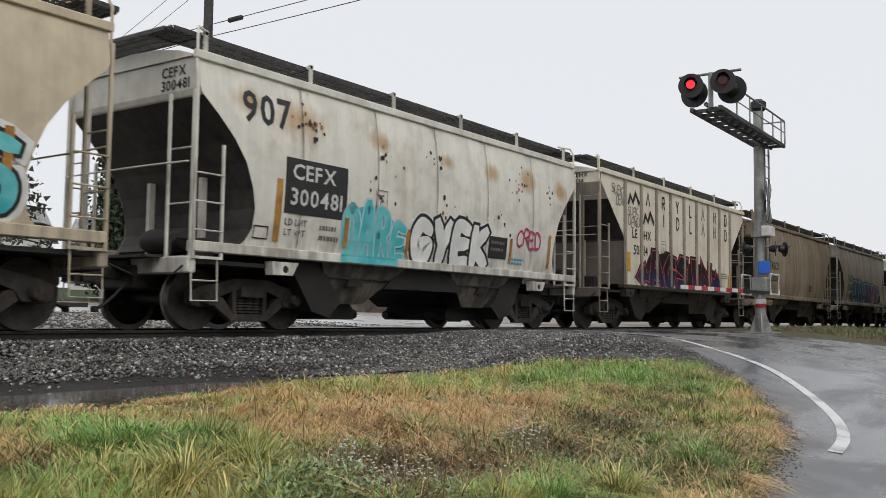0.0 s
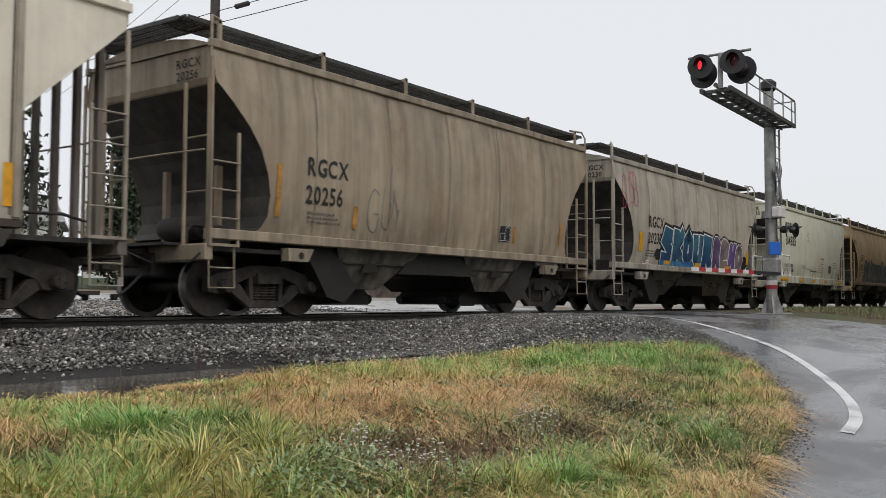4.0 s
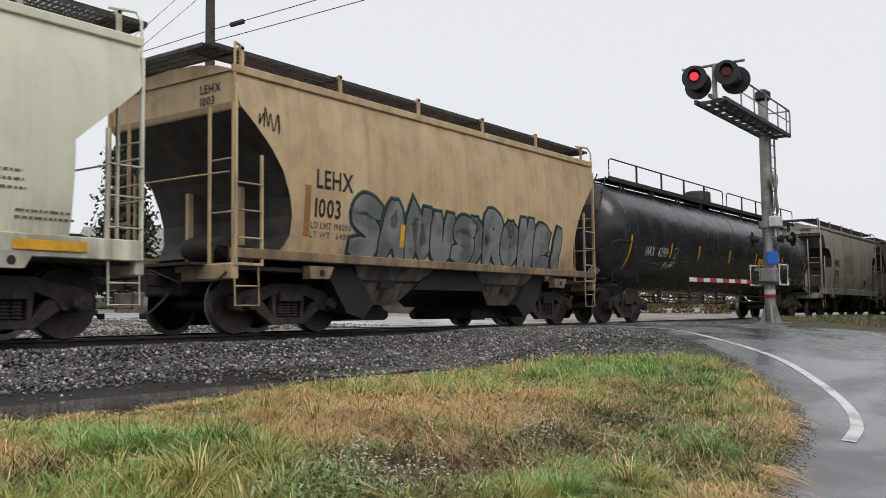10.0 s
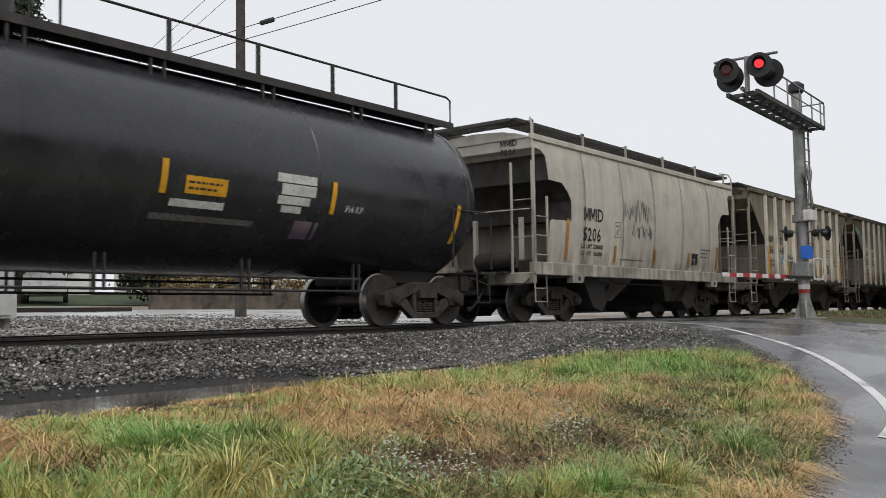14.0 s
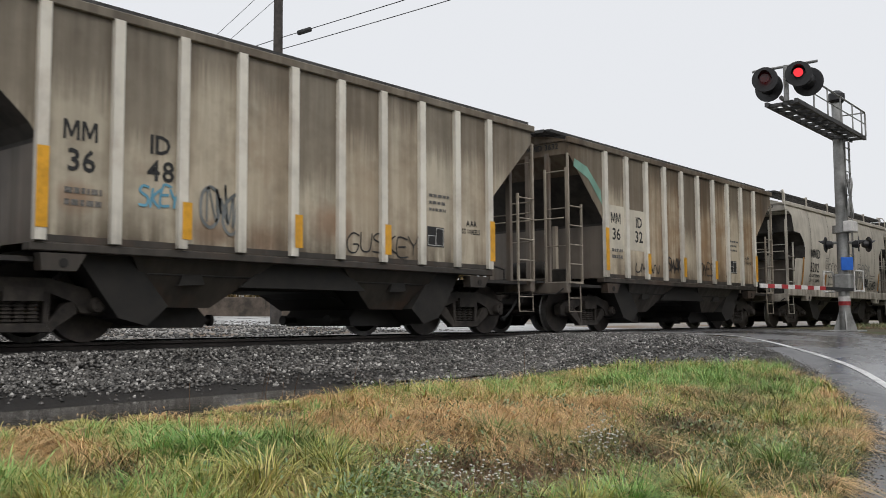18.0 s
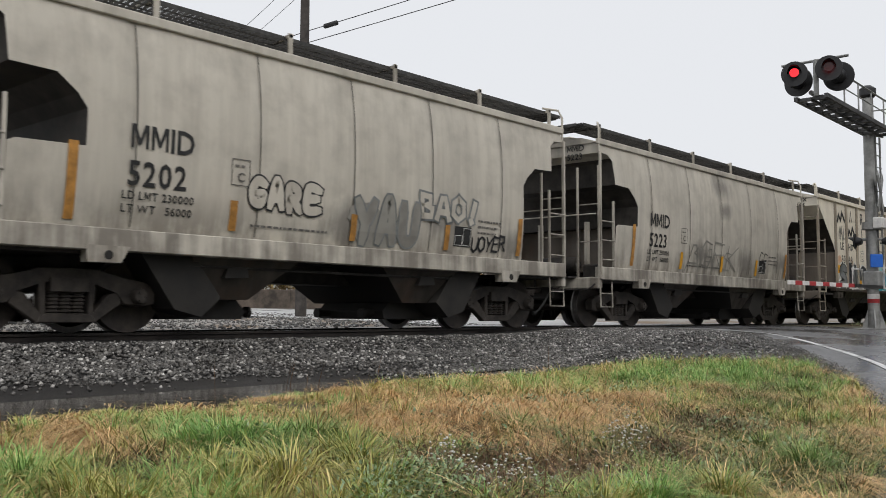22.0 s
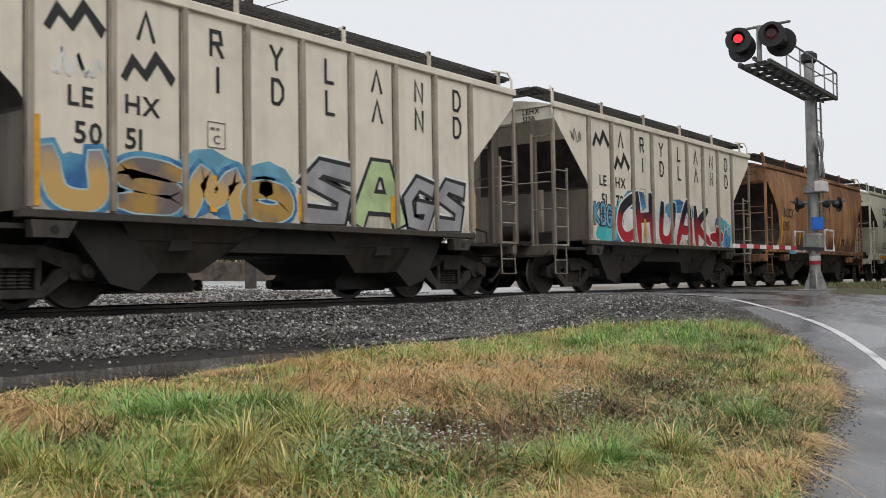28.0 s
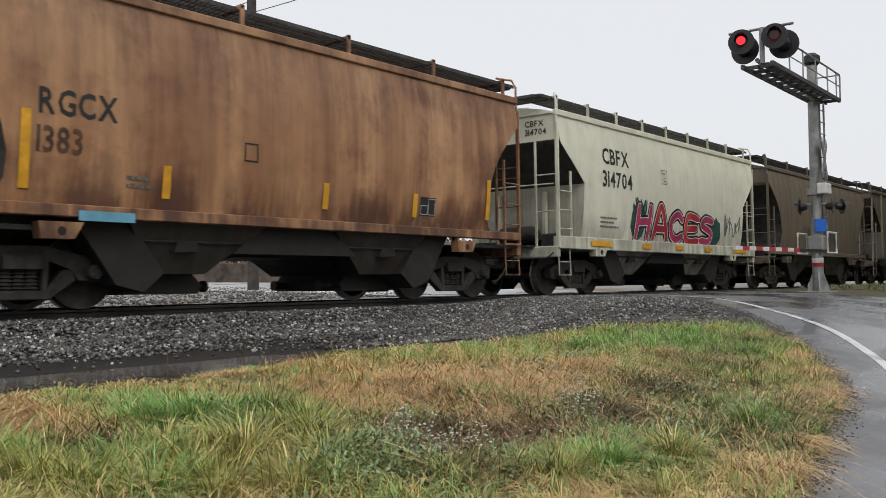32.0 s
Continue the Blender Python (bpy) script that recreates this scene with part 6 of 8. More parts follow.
def company_car(car, left, right, num):
    """The lettering that all the beige ribbed cars have."""
    zigzag(car, 1.62, 2.42, 3.3, 3.72)
    zigzag(car, 2.62, 3.42, 2.86, 3.28)
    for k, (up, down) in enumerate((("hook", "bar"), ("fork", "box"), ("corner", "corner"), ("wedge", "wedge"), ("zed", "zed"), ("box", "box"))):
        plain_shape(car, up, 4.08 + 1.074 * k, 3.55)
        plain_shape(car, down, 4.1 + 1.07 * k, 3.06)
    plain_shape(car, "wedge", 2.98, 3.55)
    # one dark line per rib: grime, with the rib's shadow put into its colour
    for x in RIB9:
        patch(car, "rib", x - 0.075, x - 0.045, 1.2, 3.9, SEAM_LINE, "dark_side_line", 0.003, 0, "dark line of grime and painted shadow beside the rib")
    words_on(car, "rib", "LE", 1.92, 2.42, 0.24, MARK_BLACK)
    words_on(car, "rib", "HX", 2.68, 2.42, 0.24, MARK_BLACK)
    words_on(car, "rib", left, 2.0, 1.98, 0.26, MARK_BLACK)
    words_on(car, "rib", right, 2.68, 1.98, 0.26, MARK_BLACK)
    plate_c(car, "rib", 3.92, 2.12)
    words_on_end(car, "LEHX", -0.75, 3.84, 0.12, MARK_BLACK)
    words_on_end(car, num, -0.75, 3.68, 0.12, MARK_BLACK)
    bars(car, "rib", 8.7, 1.75, 0.9, 3, MARK_FAINT, seed=hash_of(num))


def hash_of(word):
    return sum((k + 3) * ord(ch) for k, ch in enumerate(word))


def road_name(car, kind, top, low, x, z, h, mat=MARK_BLACK, gap=0.44, end_z=3.6):
    narrow = 0.95 if kind == "wide" else 0.9 if kind == "cut" else 0.8
    words_on(car, kind, top, x, z, h, mat, narrow)
    words_on(car, kind, low, x - 0.02, z - gap, h, mat, narrow)
    words_on_end(car, top, -0.7, end_z, 0.13, mat, 0.022)
    words_on_end(car, low, -0.7, end_z - 0.18, 0.13, mat, 0.022)


def panel(car, kind, x0, x1, z0, z1, mat, label=""):
    patch(car, kind, x0, x1, z0, z1, mat, "painted_panel", 0.006, 0, label)


def seams(car, kind, mat, xs=SEAM5, w=0.018, top=3.78):
    """Dark lines of the welded joints between the side plates."""
    for x in xs:
        patch(car, kind, x - w / 2, x + w / 2, 1.28, top, mat, "dark_side_line", 0.003, 0, "dark weld line between side plates")


SEAM_LINE = plain_mat("weld_grime_and_rib_shade", (0.13, 0.12, 0.105), 0.8, 0.0, 0.6, 3)
SEAM_SOFT = plain_mat("pale_grime_in_weld_line", (0.30, 0.28, 0.24), 0.8, 0.0, 0.5, 3)
for car_ in (i, l, m_car):
    seams(car_, "cut", SEAM_LINE)
for car_ in (b, e, d):
    seams(car_, "round", SEAM_SOFT)
# cream car
piece(a, "round", "SOS", 8.0, 10.2, 1.3, 2.25, 0.2, (TEAL, CHALK), INK, 0.05, halo=CHALK, soft=True, seed=5)
reflector(a, "round", 9.9, 1.8, 2.35, 0.12, REFLECT_OLD)
# off-white rust-spotted car
panel(b, "round", 1.68, 3.1, 1.8, 2.66, MARK_BLACK, "black lettering panel")
words_on(b, "round", "CEFX", 1.82, 2.34, 0.24, MARK_WHITE, 1.15, 0.012)
words_on(b, "round", "300481", 1.8, 1.94, 0.26, MARK_WHITE, 1.1, 0.012)
words_on(b, "round", "907", 0.8, 3.08, 0.46, INK, 0.95)
words_on_end(b, "CEFX", -0.7, 3.62, 0.15, MARK_BLACK, 0.022)
words_on_end(b, "300481", -0.7, 3.43, 0.15, MARK_BLACK, 0.022)
reflector(b, "round", 1.5, 1.35, 2.3, 0.12, REFLECT_OLD)
reflector(b, "round", 3.08, 1.35, 1.85, 0.1, REFLECT_OLD)
reflector(b, "round", 4.75, 1.3, 1.8, 0.1, REFLECT_OLD)
reflector(b, "round", 8.3, 1.4, 1.9, 0.1, REFLECT_OLD)
reflector(b, "round", 9.95, 1.35, 2.1, 0.1, REFLECT_OLD)
words_on(b, "round", "LD LMT", 1.72, 1.62, 0.1, MARK_FAINT)
words_on(b, "round", "LT WT", 1.72, 1.46, 0.1, MARK_FAINT)
bars(b, "round", 2.5, 1.6, 0.5, 2, MARK_FAINT, 0.16, 0.07, 4)
plate_c(b, "round", 3.85, 2.05)
frame_mark(b, "round", 1.1, 1.36, 0.3, 0.2, MARK_BLACK, 0.02)
cloud(b, "round", [(3.5, 1.5, 0.35, 0.4), (3.7, 1.75, 0.45, 0.4), (4.2, 1.6, 0.45, 0.4), (4.5, 1.4, 0.25, 0.2)], TEAL)
piece(b, "round", "OARE", 3.05, 4.75, 1.22, 2.1, 0.15, (TEAL,), PALEBLUE, 0.035, soft=True, tops=(0.95, 1.0, 0.95, 0.75), seed=11)
patch(b, "round", 3.0, 4.5, 1.12, 1.25, TEAL, "graffiti", 0.1, 0, "teal sprayed band on the sill")
piece(b, "round", "GYEK", 4.95, 7.45, 1.2, 2.08, 0.27, (CHALK,), INK, 0.065, soft=True, tops=(0.95, 1.0, 1.02, 0.95), halo=CHALK, glow=0.02, seed=14)
cloud(b, "round", [(4.95, 1.95, 0.16, 0.07), (4.85, 1.55, 0.12, 0.2)], CHALK, 0.008)
tag(b, "round", "CRED", 8.55, 9.6, 1.78, 2.12, 0.05, PINK, 13)
panel(b, "round", 7.5, 8.2, 1.45, 1.9, MARK_BLACK)
bars(b, "round", 7.58, 1.75, 0.55, 2, MARK_FAINT, 0.14, 0.06, 6)
bars(b, "round", 8.3, 1.45, 0.8, 2, SKYBLUE, 0.08, 0.05, 7)
rnd = random.Random(4)
spots = {0: BM(), 1: BM()}
for cx, cz, rad, count in ((2.2, 3.25, 0.35, 26), (4.1, 3.05, 0.3, 8), (5.6, 3.15, 0.3, 10), (8.6, 3.1, 0.5, 16), (9.9, 3.0, 0.3, 8), (4.2, 2.35, 0.8, 14), (6.2, 2.2, 0.5, 16), (7.9, 2.2, 0.5, 8)):
    for _ in range(count):
        x, z, w = cx + rnd.gauss(0, rad * 0.5), cz + rnd.gauss(0, rad * 0.4), rnd.uniform(0.02, 0.09)
        flat_poly(spots[int(rnd.random() > 0.7)], [(x + w * rnd.uniform(0.3, 0.6) * math.cos(q), z + w * rnd.uniform(0.4, 0.7) * math.sin(q)) for q in (0, 1.1, 2.2, 3.2, 4.2, 5.3)])
tagged(lay("rust_spots", spots[0], INK, b, "round", 0.007), "dark rust spots on the paint", kind="stuff")
tagged(lay("rust_spots", spots[1], RUSTY, b, "round", 0.007), "orange rust spots on the paint", kind="stuff")
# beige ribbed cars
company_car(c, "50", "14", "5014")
reflector(c, "rib", 1.58, 1.52, 2.02, 0.2)
reflector(c, "rib", 9.7, 1.3, 1.8)
tag(c, "rib", "SUEK", 1.62, 2.3, 3.02, 3.24, 0.035, SMOKE, 21)
tag(c, "rib", "DENO", 1.66, 2.4, 2.72, 2.98, 0.035, SMOKE, 22)
tag(c, "rib", "SUEK", 0.62, 1.3, 3.5, 3.72, 0.035, SMOKE, 24)
tag(c, "rib", "DENO", 0.9, 1.5, 3.2, 3.45, 0.035, SMOKE, 25)
cloud(c, "rib", [(3.3, 1.6, 0.5, 0.5), (4.3, 1.75, 0.8, 0.45), (5.6, 1.6, 0.9, 0.5), (7.0, 1.6, 0.8, 0.4), (8.1, 1.5, 0.7, 0.4)], INK)
piece(c, "rib", "<AGSIN>", 2.1, 9.05, 1.14, 2.14, 0.26, (NAVY_FADE,), CORAL, 0.028, halo=INK, glow=0.06, tops=(0.7, 1.0, 0.95, 0.95, 0.92, 0.85, 0.75), sway=0.08, seed=23)
# tan car
road_name(d, "round", "RGCX", "20256", 1.85, 2.2, 0.28, MARK_BLACK)
for x, z0, z1 in ((1.2, 1.5, 2.3), (2.95, 1.42, 1.8), (7.95, 1.45, 1.8), (9.9, 1.5, 2.0)):
    reflector(d, "round", x, z0, z1, 0.1, REFLECT_OLD)
tag(d, "round", "GUY", 3.3, 4.3, 1.5, 2.2, 0.015, SLATE, 31)
data_plate(d, "round", 7.45, 1.46, 0.4, 0.32)
bars(d, "round", 1.9, 1.6, 0.8, 3, MARK_FAINT, seed=8)
# light grey car with the blue and purple pieces
road_name(e, "round", "RGCX", "20230", 2.0, 2.26, 0.3)
reflector(e, "round", 1.4, 1.58, 2.08, 0.24)
cloud(e, "round", [(2.75, 1.55, 0.3, 0.17), (3.5, 2.0, 0.4, 0.3), (4.4, 2.0, 0.6, 0.4), (5.6, 1.95, 0.5, 0.35), (6.6, 1.65, 0.4, 0.4), (7.4, 1.95, 0.4, 0.3), (8.3, 1.95, 0.6, 0.3), (9.2, 1.85, 0.5, 0.3), (9.9, 1.5, 0.35, 0.3)], INK)
piece(e, "round", "SKOUR", 2.95, 6.8, 1.26, 2.32, 0.34, (BLUE_FADE, BLUE_DEEP), CHALK, 0.032, halo=INK, glow=0.07, tops=(1.0, 0.98, 0.95, 0.92, 0.95), seed=41)
piece(e, "round", "REHO", 6.95, 9.75, 1.26, 2.18, 0.33, (PURPLE, MAUVE, VIOLET, MAUVE), CHALK, 0.03, halo=INK, glow=0.06, soft=True, tops=(1.05, 1.0, 0.95, 0.92), seed=42)
patch(e, "round", 2.9, 6.6, 1.26, 1.4, BLUE, "graffiti", 0.017)
for x in (3.2, 5.5, 8.1):
    patch(e, "round", x, x + 0.44, 1.29, 1.4, REFLECT, "reflector_strip", 0.022, 0, "yellow reflector strip")
reflector(e, "round", 10.1, 1.5, 1.95, 0.2)
tag(e, "round", "GUSB", 0.35, 1.3, 2.75, 3.6, 0.02, PINK, 43)
tag(e, "round", "HB", 1.75, 2.2, 1.2, 1.34, 0.025, CHALK, 44, False)
bars(e, "round", 1.9, 1.6, 0.8, 3, MARK_FAINT, seed=9)
# pale greenish car
road_name(f, "wide", "CBFX", "314835", 1.86, 2.95, 0.36, MARK_BLACK, 0.52, 3.62)
plate_c(f, "wide", 4.84, 2.7)
for x, w in ((1.25, 0.95), (3.75, 0.46), (5.6, 0.46), (7.5, 0.42), (9.55, 0.95)):
    patch(f, "wide", x, x + w, 1.06, 1.18, REFLECT, "reflector_strip", 0.116, 0, "orange reflector strip")
words_on(f, "wide", "LD LMT 231700", 1.75, 1.6, 0.12, MARK_BLACK)
words_on(f, "wide", "LT WT     54300", 1.75, 1.42, 0.12, MARK_BLACK)
words_on(f, "wide", "WARNING", 6.85, 2.02, 0.1, MARK_RED)
bars(f, "wide", 6.6, 1.93, 0.9, 6, MARK_RED, 0.085, 0.022, 3)
bars(f, "wide", 4.2, 1.68, 0.65, 2, MARK_BLACK, 0.08, 0.03, 4)
bars(f, "wide", 5.0, 1.58, 0.5, 1, MARK_BLACK, 0.08, 0.03, 5)
bars(f, "wide", 5.5, 1.5, 1.0, 1, MARK_BLACK, 0.08, 0.05, 6)
bars(f, "wide", 9.1, 1.95, 0.7, 3, MARK_FAINT, 0.1, 0.03, 7)
bars(f, "wide", 9.6, 1.5, 0.9, 2, MARK_FAINT, 0.08, 0.03, 8)
data_plate(f, "wide", 8.35, 1.5, 0.44, 0.32)
panel(f, "wide", 1.1, 1.45, 1.58, 1.75, MARK_BLACK)
# orange-tan car
road_name(g, "round", "LEHX", "1003", 1.6, 2.28, 0.3, MARK_BLACK, 0.46)
words_on(g, "round", "LD LMT 198200", 1.5, 1.64, 0.1, MARK_FAINT)
words_on(g, "round", "LT WT   64800", 1.5, 1.49, 0.1, MARK_FAINT)
piece(g, "round", "SANUS", 2.5, 6.1, 1.22, 2.2, 0.36, (SLATE,), INK, 0.035, halo=SEA, glow=0.035, soft=True, tops=(1.08, 0.95, 0.95, 0.92, 0.9), sway=0.03, seed=51)
piece(g, "round", "OROHE!", 5.75, 9.75, 1.22, 2.22, 0.34, (SLATE,), INK, 0.035, halo=SEA, glow=0.03, soft=True, tops=(0.9, 1.08, 0.9, 1.05, 0.95, 0.95), sway=0.03, seed=52)
for x in (3.75, 5.65, 7.6):
    reflector(g, "round", x, 1.45, 1.85, 0.12)
patch(g, "round", 1.35, 1.48, 1.5, 2.3, RUSTY, "rust_stain")
data_plate(g, "round", 8.3, 1.42, 0.36, 0.3)
scrawl(g, "round", 0.35, 3.0, 0.5, 0.45, INK, 53, 0.025, 4)
# warm grey cars
for car, num in ((i, "5206"), (l, "5202"), (m_car, "5223")):
    road_name(car, "cut", "MMID", num, 1.98, 2.24, 0.3, MARK_BLACK, 0.45, 3.72)
    words_on(car, "cut", "LD LMT 230000", 1.9, 1.62, 0.1, MARK_BLACK)
    words_on(car, "cut", "LT WT   56000", 1.9, 1.46, 0.1, MARK_BLACK)
    plate_c(car, "cut", 3.44, 1.94)
    for x, z0, z1 in ((1.2, 1.32, 2.22), (3.45, 1.34, 1.74), (5.62, 1.34, 1.74), (7.75, 1.32, 1.74), (9.75, 1.32, 2.0)):
        reflector(car, "cut", x, z0, z1, 0.12, REFLECT if num == "5223" and 3 < x < 8 else REFLECT_OLD)
    data_plate(car, "cut", 8.0, 1.4, 0.44, 0.34)
    bars(car, "cut", 8.6, 1.85, 0.7, 3, MARK_FAINT, 0.1, 0.035, hash_of(num))
    bars(car, "cut", 3.8, 1.42, 1.4, 1, MARK_FAINT, 0.1, 0.03, hash_of(num) + 1)
scrawl(i, "cut", 3.9, 2.35, 1.5, 0.6, SLATE, 61, 0.022, 8)
scrawl(i, "cut", 4.3, 1.95, 1.2, 0.4, SLATE, 62, 0.022, 7)
piece(l, "cut", "GARE", 3.75, 5.0, 1.66, 2.08, 0.13, (WARM,), INK, 0.025, soft=True, seed=63)
cloud(l, "cut", [(5.9, 1.75, 0.35, 0.22), (6.2, 1.45, 0.5, 0.2)], SMOKE)
piece(l, "cut", "YAU", 5.7, 7.1, 1.3, 2.0, 0.17, (SMOKE,), SLATE, 0.03, soft=True, seed=64)
piece(l, "cut", "BAO!", 7.1, 8.65, 1.78, 2.2, 0.09, (WARM,), SLATE, 0.035, seed=65)
tag(l, "cut", "UOYER", 8.45, 9.4, 1.36, 1.62, 0.045, INK, 66, False)
tag(m_car, "cut", "AGEK", 3.7, 6.5, 1.36, 2.0, 0.05, SMOKE, 67, False)
tag(m_car, "cut", "SANS", 4.0, 6.3, 1.4, 1.85, 0.03, SMOKE, 68, False)
tag(m_car, "cut", "GE", 8.0, 8.5, 1.6, 1.95, 0.03, INK, 69)
# soot-streaked ribbed cars
for car, num in ((j, ("36", "48")), (k, ("36", "32"))):
    patch(car, "rib", 1.42, LEN - 1.42, 1.165, 1.25, BROWN_BAY, "lower_rail", 0.005, 0, "grimy brown lower rail of the side")
    words_on(car, "rib", "MM", 1.72, 2.38, 0.24, MARK_BLACK, 0.95)
    words_on(car, "rib", "ID", 2.86, 2.36, 0.24, MARK_BLACK, 0.95)
    words_on(car, "rib", num[0], 1.78, 2.02, 0.26, MARK_BLACK)
    words_on(car, "rib", num[1], 2.82, 2.02, 0.26, MARK_BLACK)
    words_on_end(car, "MMID " + "".join(num), -0.5, 3.82, 0.12, MARK_BLACK)
    for x, z0, z1 in ((1.38, 1.32, 2.25), (3.3, 1.3, 1.78), (5.18, 1.3, 1.78), (7.05, 1.3, 1.78), (9.82, 1.32, 2.05)):
        patch(car, "rib", x, x + 0.145, z0, z1, REFLECT, "reflector_strip", 0.076, 0, "yellow reflector strip")
    data_plate(car, "rib", 8.15, 1.5, 0.44, 0.34)
    bars(car, "rib", 8.2, 2.35, 0.6, 3, MARK_FAINT, 0.12, 0.05, 5)
    words_on(car, "rib", "AAR", 9.2, 1.92, 0.1, MARK_BLACK)
    words_on(car, "rib", "TEST WHEELS", 8.97, 1.78, 0.09, MARK_BLACK, 0.75)
    bars(car, "rib", 1.75, 1.75, 0.5, 2, MARK_FAINT, 0.14, 0.07, 6)
patch(k, "rib", 1.56, 2.33, 1.78, 2.78, CLEAN, "painted_panel", 0.004, 0, "cleaner cream paint behind the number")
patch(k, "rib", 2.53, 3.26, 1.82, 2.75, CLEAN, "painted_panel", 0.004, 0, "cleaner cream paint behind the number")
tag(j, "rib", "OC", 3.6, 4.25, 1.45, 2.0, 0.045, SLATE, 77)
tag(j, "rib", "SKEY", 2.7, 3.3, 1.7, 1.95, 0.035, SKYBLUE, 71)
scrawl(j, "rib", 3.7, 1.5, 0.6, 0.6, SLATE, 72, 0.03, 4)
tag(j, "rib", "GUSKEY", 6.25, 7.95, 1.32, 1.62, 0.022, INK, 73)
tag(k, "rib", "SMAK", 4.4, 5.15, 1.4, 1.72, 0.035, INK, 74)
tag(k, "rib", "OYES", 6.25, 7.0, 1.38, 1.7, 0.03, INK, 75)
tag(k, "rib", "UMAN", 2.75, 3.95, 1.34, 1.55, 0.03, INK, 76)
bm = BM()
flat_poly(bm, [(0.25, 3.62), (0.75, 3.5), (1.3, 3.05), (1.35, 2.75), (0.8, 3.25), (0.2, 3.45)])
lay("graffiti", bm, spray("pale_green_spray", (0.22, 0.42, 0.33)), k, "rib", 0.008, "faded pale green sprayed streak")
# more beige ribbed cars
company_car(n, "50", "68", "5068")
reflector(n, "rib", 1.48, 1.25, 2.25, 0.1)
panel(n, "rib", 1.58, 2.0, 1.65, 1.9, REFLECT)
cloud(n, "rib", [(1.75, 1.95, 0.3, 0.3), (2.9, 2.0, 0.3, 0.15)], RUSTPINK)
cloud(n, "rib", [(2.3, 1.5, 0.6, 0.42), (3.2, 1.6, 0.7, 0.4), (4.2, 1.6, 0.6, 0.4), (4.9, 1.5, 0.4, 0.35)], CHALK)
piece(n, "rib", "SAMRO", 1.8, 5.2, 1.16, 1.92, 0.22, (SLATE, GRAPHITE), INK, 0.035, halo=CHALK, glow=0.05, soft=True, tops=(1.0, 1.0, 0.95, 0.95, 0.9), seed=81)
cloud(n, "rib", [(6.0, 1.5, 0.5, 0.4), (7.0, 1.5, 0.6, 0.4), (8.2, 1.5, 0.7, 0.38), (9.2, 1.45, 0.5, 0.35)], TEAL_FADE)
piece(n, "rib", "UNEMED", 5.55, 9.75, 1.16, 2.0, 0.27, (TEAL_FADE, BLUE_TEAL, SKYBLUE), CHALK, 0.025, tops=(1.0, 1.0, 0.95, 0.92, 0.9, 0.9), sway=0.02, seed=82)
for x in (3.7, 5.6, 7.0, 9.0):
    patch(n, "rib", x, x + 0.42, 1.34, 1.46, REFLECT, "reflector_strip", 0.024, 0, "yellow reflector strip")
scrawl(n, "rib", 1.75, 2.7, 0.6, 0.5, SMOKE, 83, 0.04, 4)
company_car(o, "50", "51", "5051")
cloud(o, "rib", [(1.85, 1.52, 0.3, 0.36), (2.9, 1.5, 0.6, 0.36), (4.0, 1.7, 0.7, 0.4), (5.0, 1.65, 0.5, 0.4)], SKYBLUE)
cloud(o, "rib", [(2.2, 1.5, 0.5, 0.4), (3.4, 1.4, 0.7, 0.3), (4.6, 1.4, 0.7, 0.3)], BLUE, 0.0052)
piece(o, "rib", "USMO", 1.65, 5.5, 1.16, 1.84, 0.25, (GOLD_BLUE, GOLD), PALEBLUE, 0.025, soft=True, halo=BLUE, glow=0.06, tops=(1.05, 1.0, 0.95, 0.85), sway=0.09, seed=91)
piece(o, "rib", "S", 5.65, 6.8, 1.16, 2.12, 0.2, (SILVER,), INK, 0.06, halo=CHALK, glow=0.04, seed=92)
piece(o, "rib", "A", 6.75, 7.95, 1.16, 2.2, 0.25, (LIME,), INK, 0.06, seed=95)
piece(o, "rib", "GS", 7.95, 9.75, 1.16, 2.05, 0.18, (SILVER,), INK, 0.06, halo=CHALK, glow=0.04, seed=94)
for x, z0, z1 in ((1.46, 1.2, 2.25), (3.95, 1.25, 1.75), (5.55, 1.2, 1.6), (7.6, 1.25, 1.7), (9.85, 1.25, 1.9)):
    reflector(o, "rib", x, z0, z1, 0.12)
scrawl(o, "rib", 1.72, 2.75, 0.7, 0.4, CHALK, 95, 0.05, 4)
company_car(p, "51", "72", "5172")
piece(p, "rib", "KBG", 1.62, 2.5, 1.5, 1.98, 0.08, (SKYBLUE,), INK, 0.03, soft=True, seed=101)
cloud(p, "rib", [(2.7, 1.55, 0.5, 0.5), (3.7, 2.15, 0.6, 0.3), (6.2, 2.05, 0.9, 0.3), (8.9, 1.6, 0.4, 0.5), (9.4, 1.4, 0.3, 0.3)], BLUE)
cloud(p, "rib", [(2.2, 1.35, 0.5, 0.25), (2.9, 1.85, 0.2, 0.3), (9.3, 1.55, 0.45, 0.4)], TEAL, 0.0045)
cloud(p, "rib", [(3.6, 1.6, 0.6, 0.42), (4.9, 1.65, 0.7, 0.42), (6.2, 1.6, 0.7, 0.4), (7.5, 1.55, 0.7, 0.4)], CHALK, 0.0062)
piece(p, "rib", "CHUAK>", 2.6, 9.3, 1.14, 2.3, 0.25, (RED_DARK,), CHALK, 0.045, soft=True, tops=(1.0, 1.06, 0.95, 0.95, 0.92, 0.7), sway=0.16, seed=104)
tag(p, "rib", "HC", 9.2, 9.7, 1.5, 1.8, 0.06, PALEBLUE, 103)
panel(p, "rib", 1.75, 2.7, 1.2, 1.45, TEAL)
for x in (1.48, 4.1, 6.2, 7.7):
    reflector(p, "rib", x, 1.3, 1.75, 0.1)
scrawl(p, "rib", 0.6, 3.25, 0.5, 0.4, SMOKE, 104, 0.03, 3)
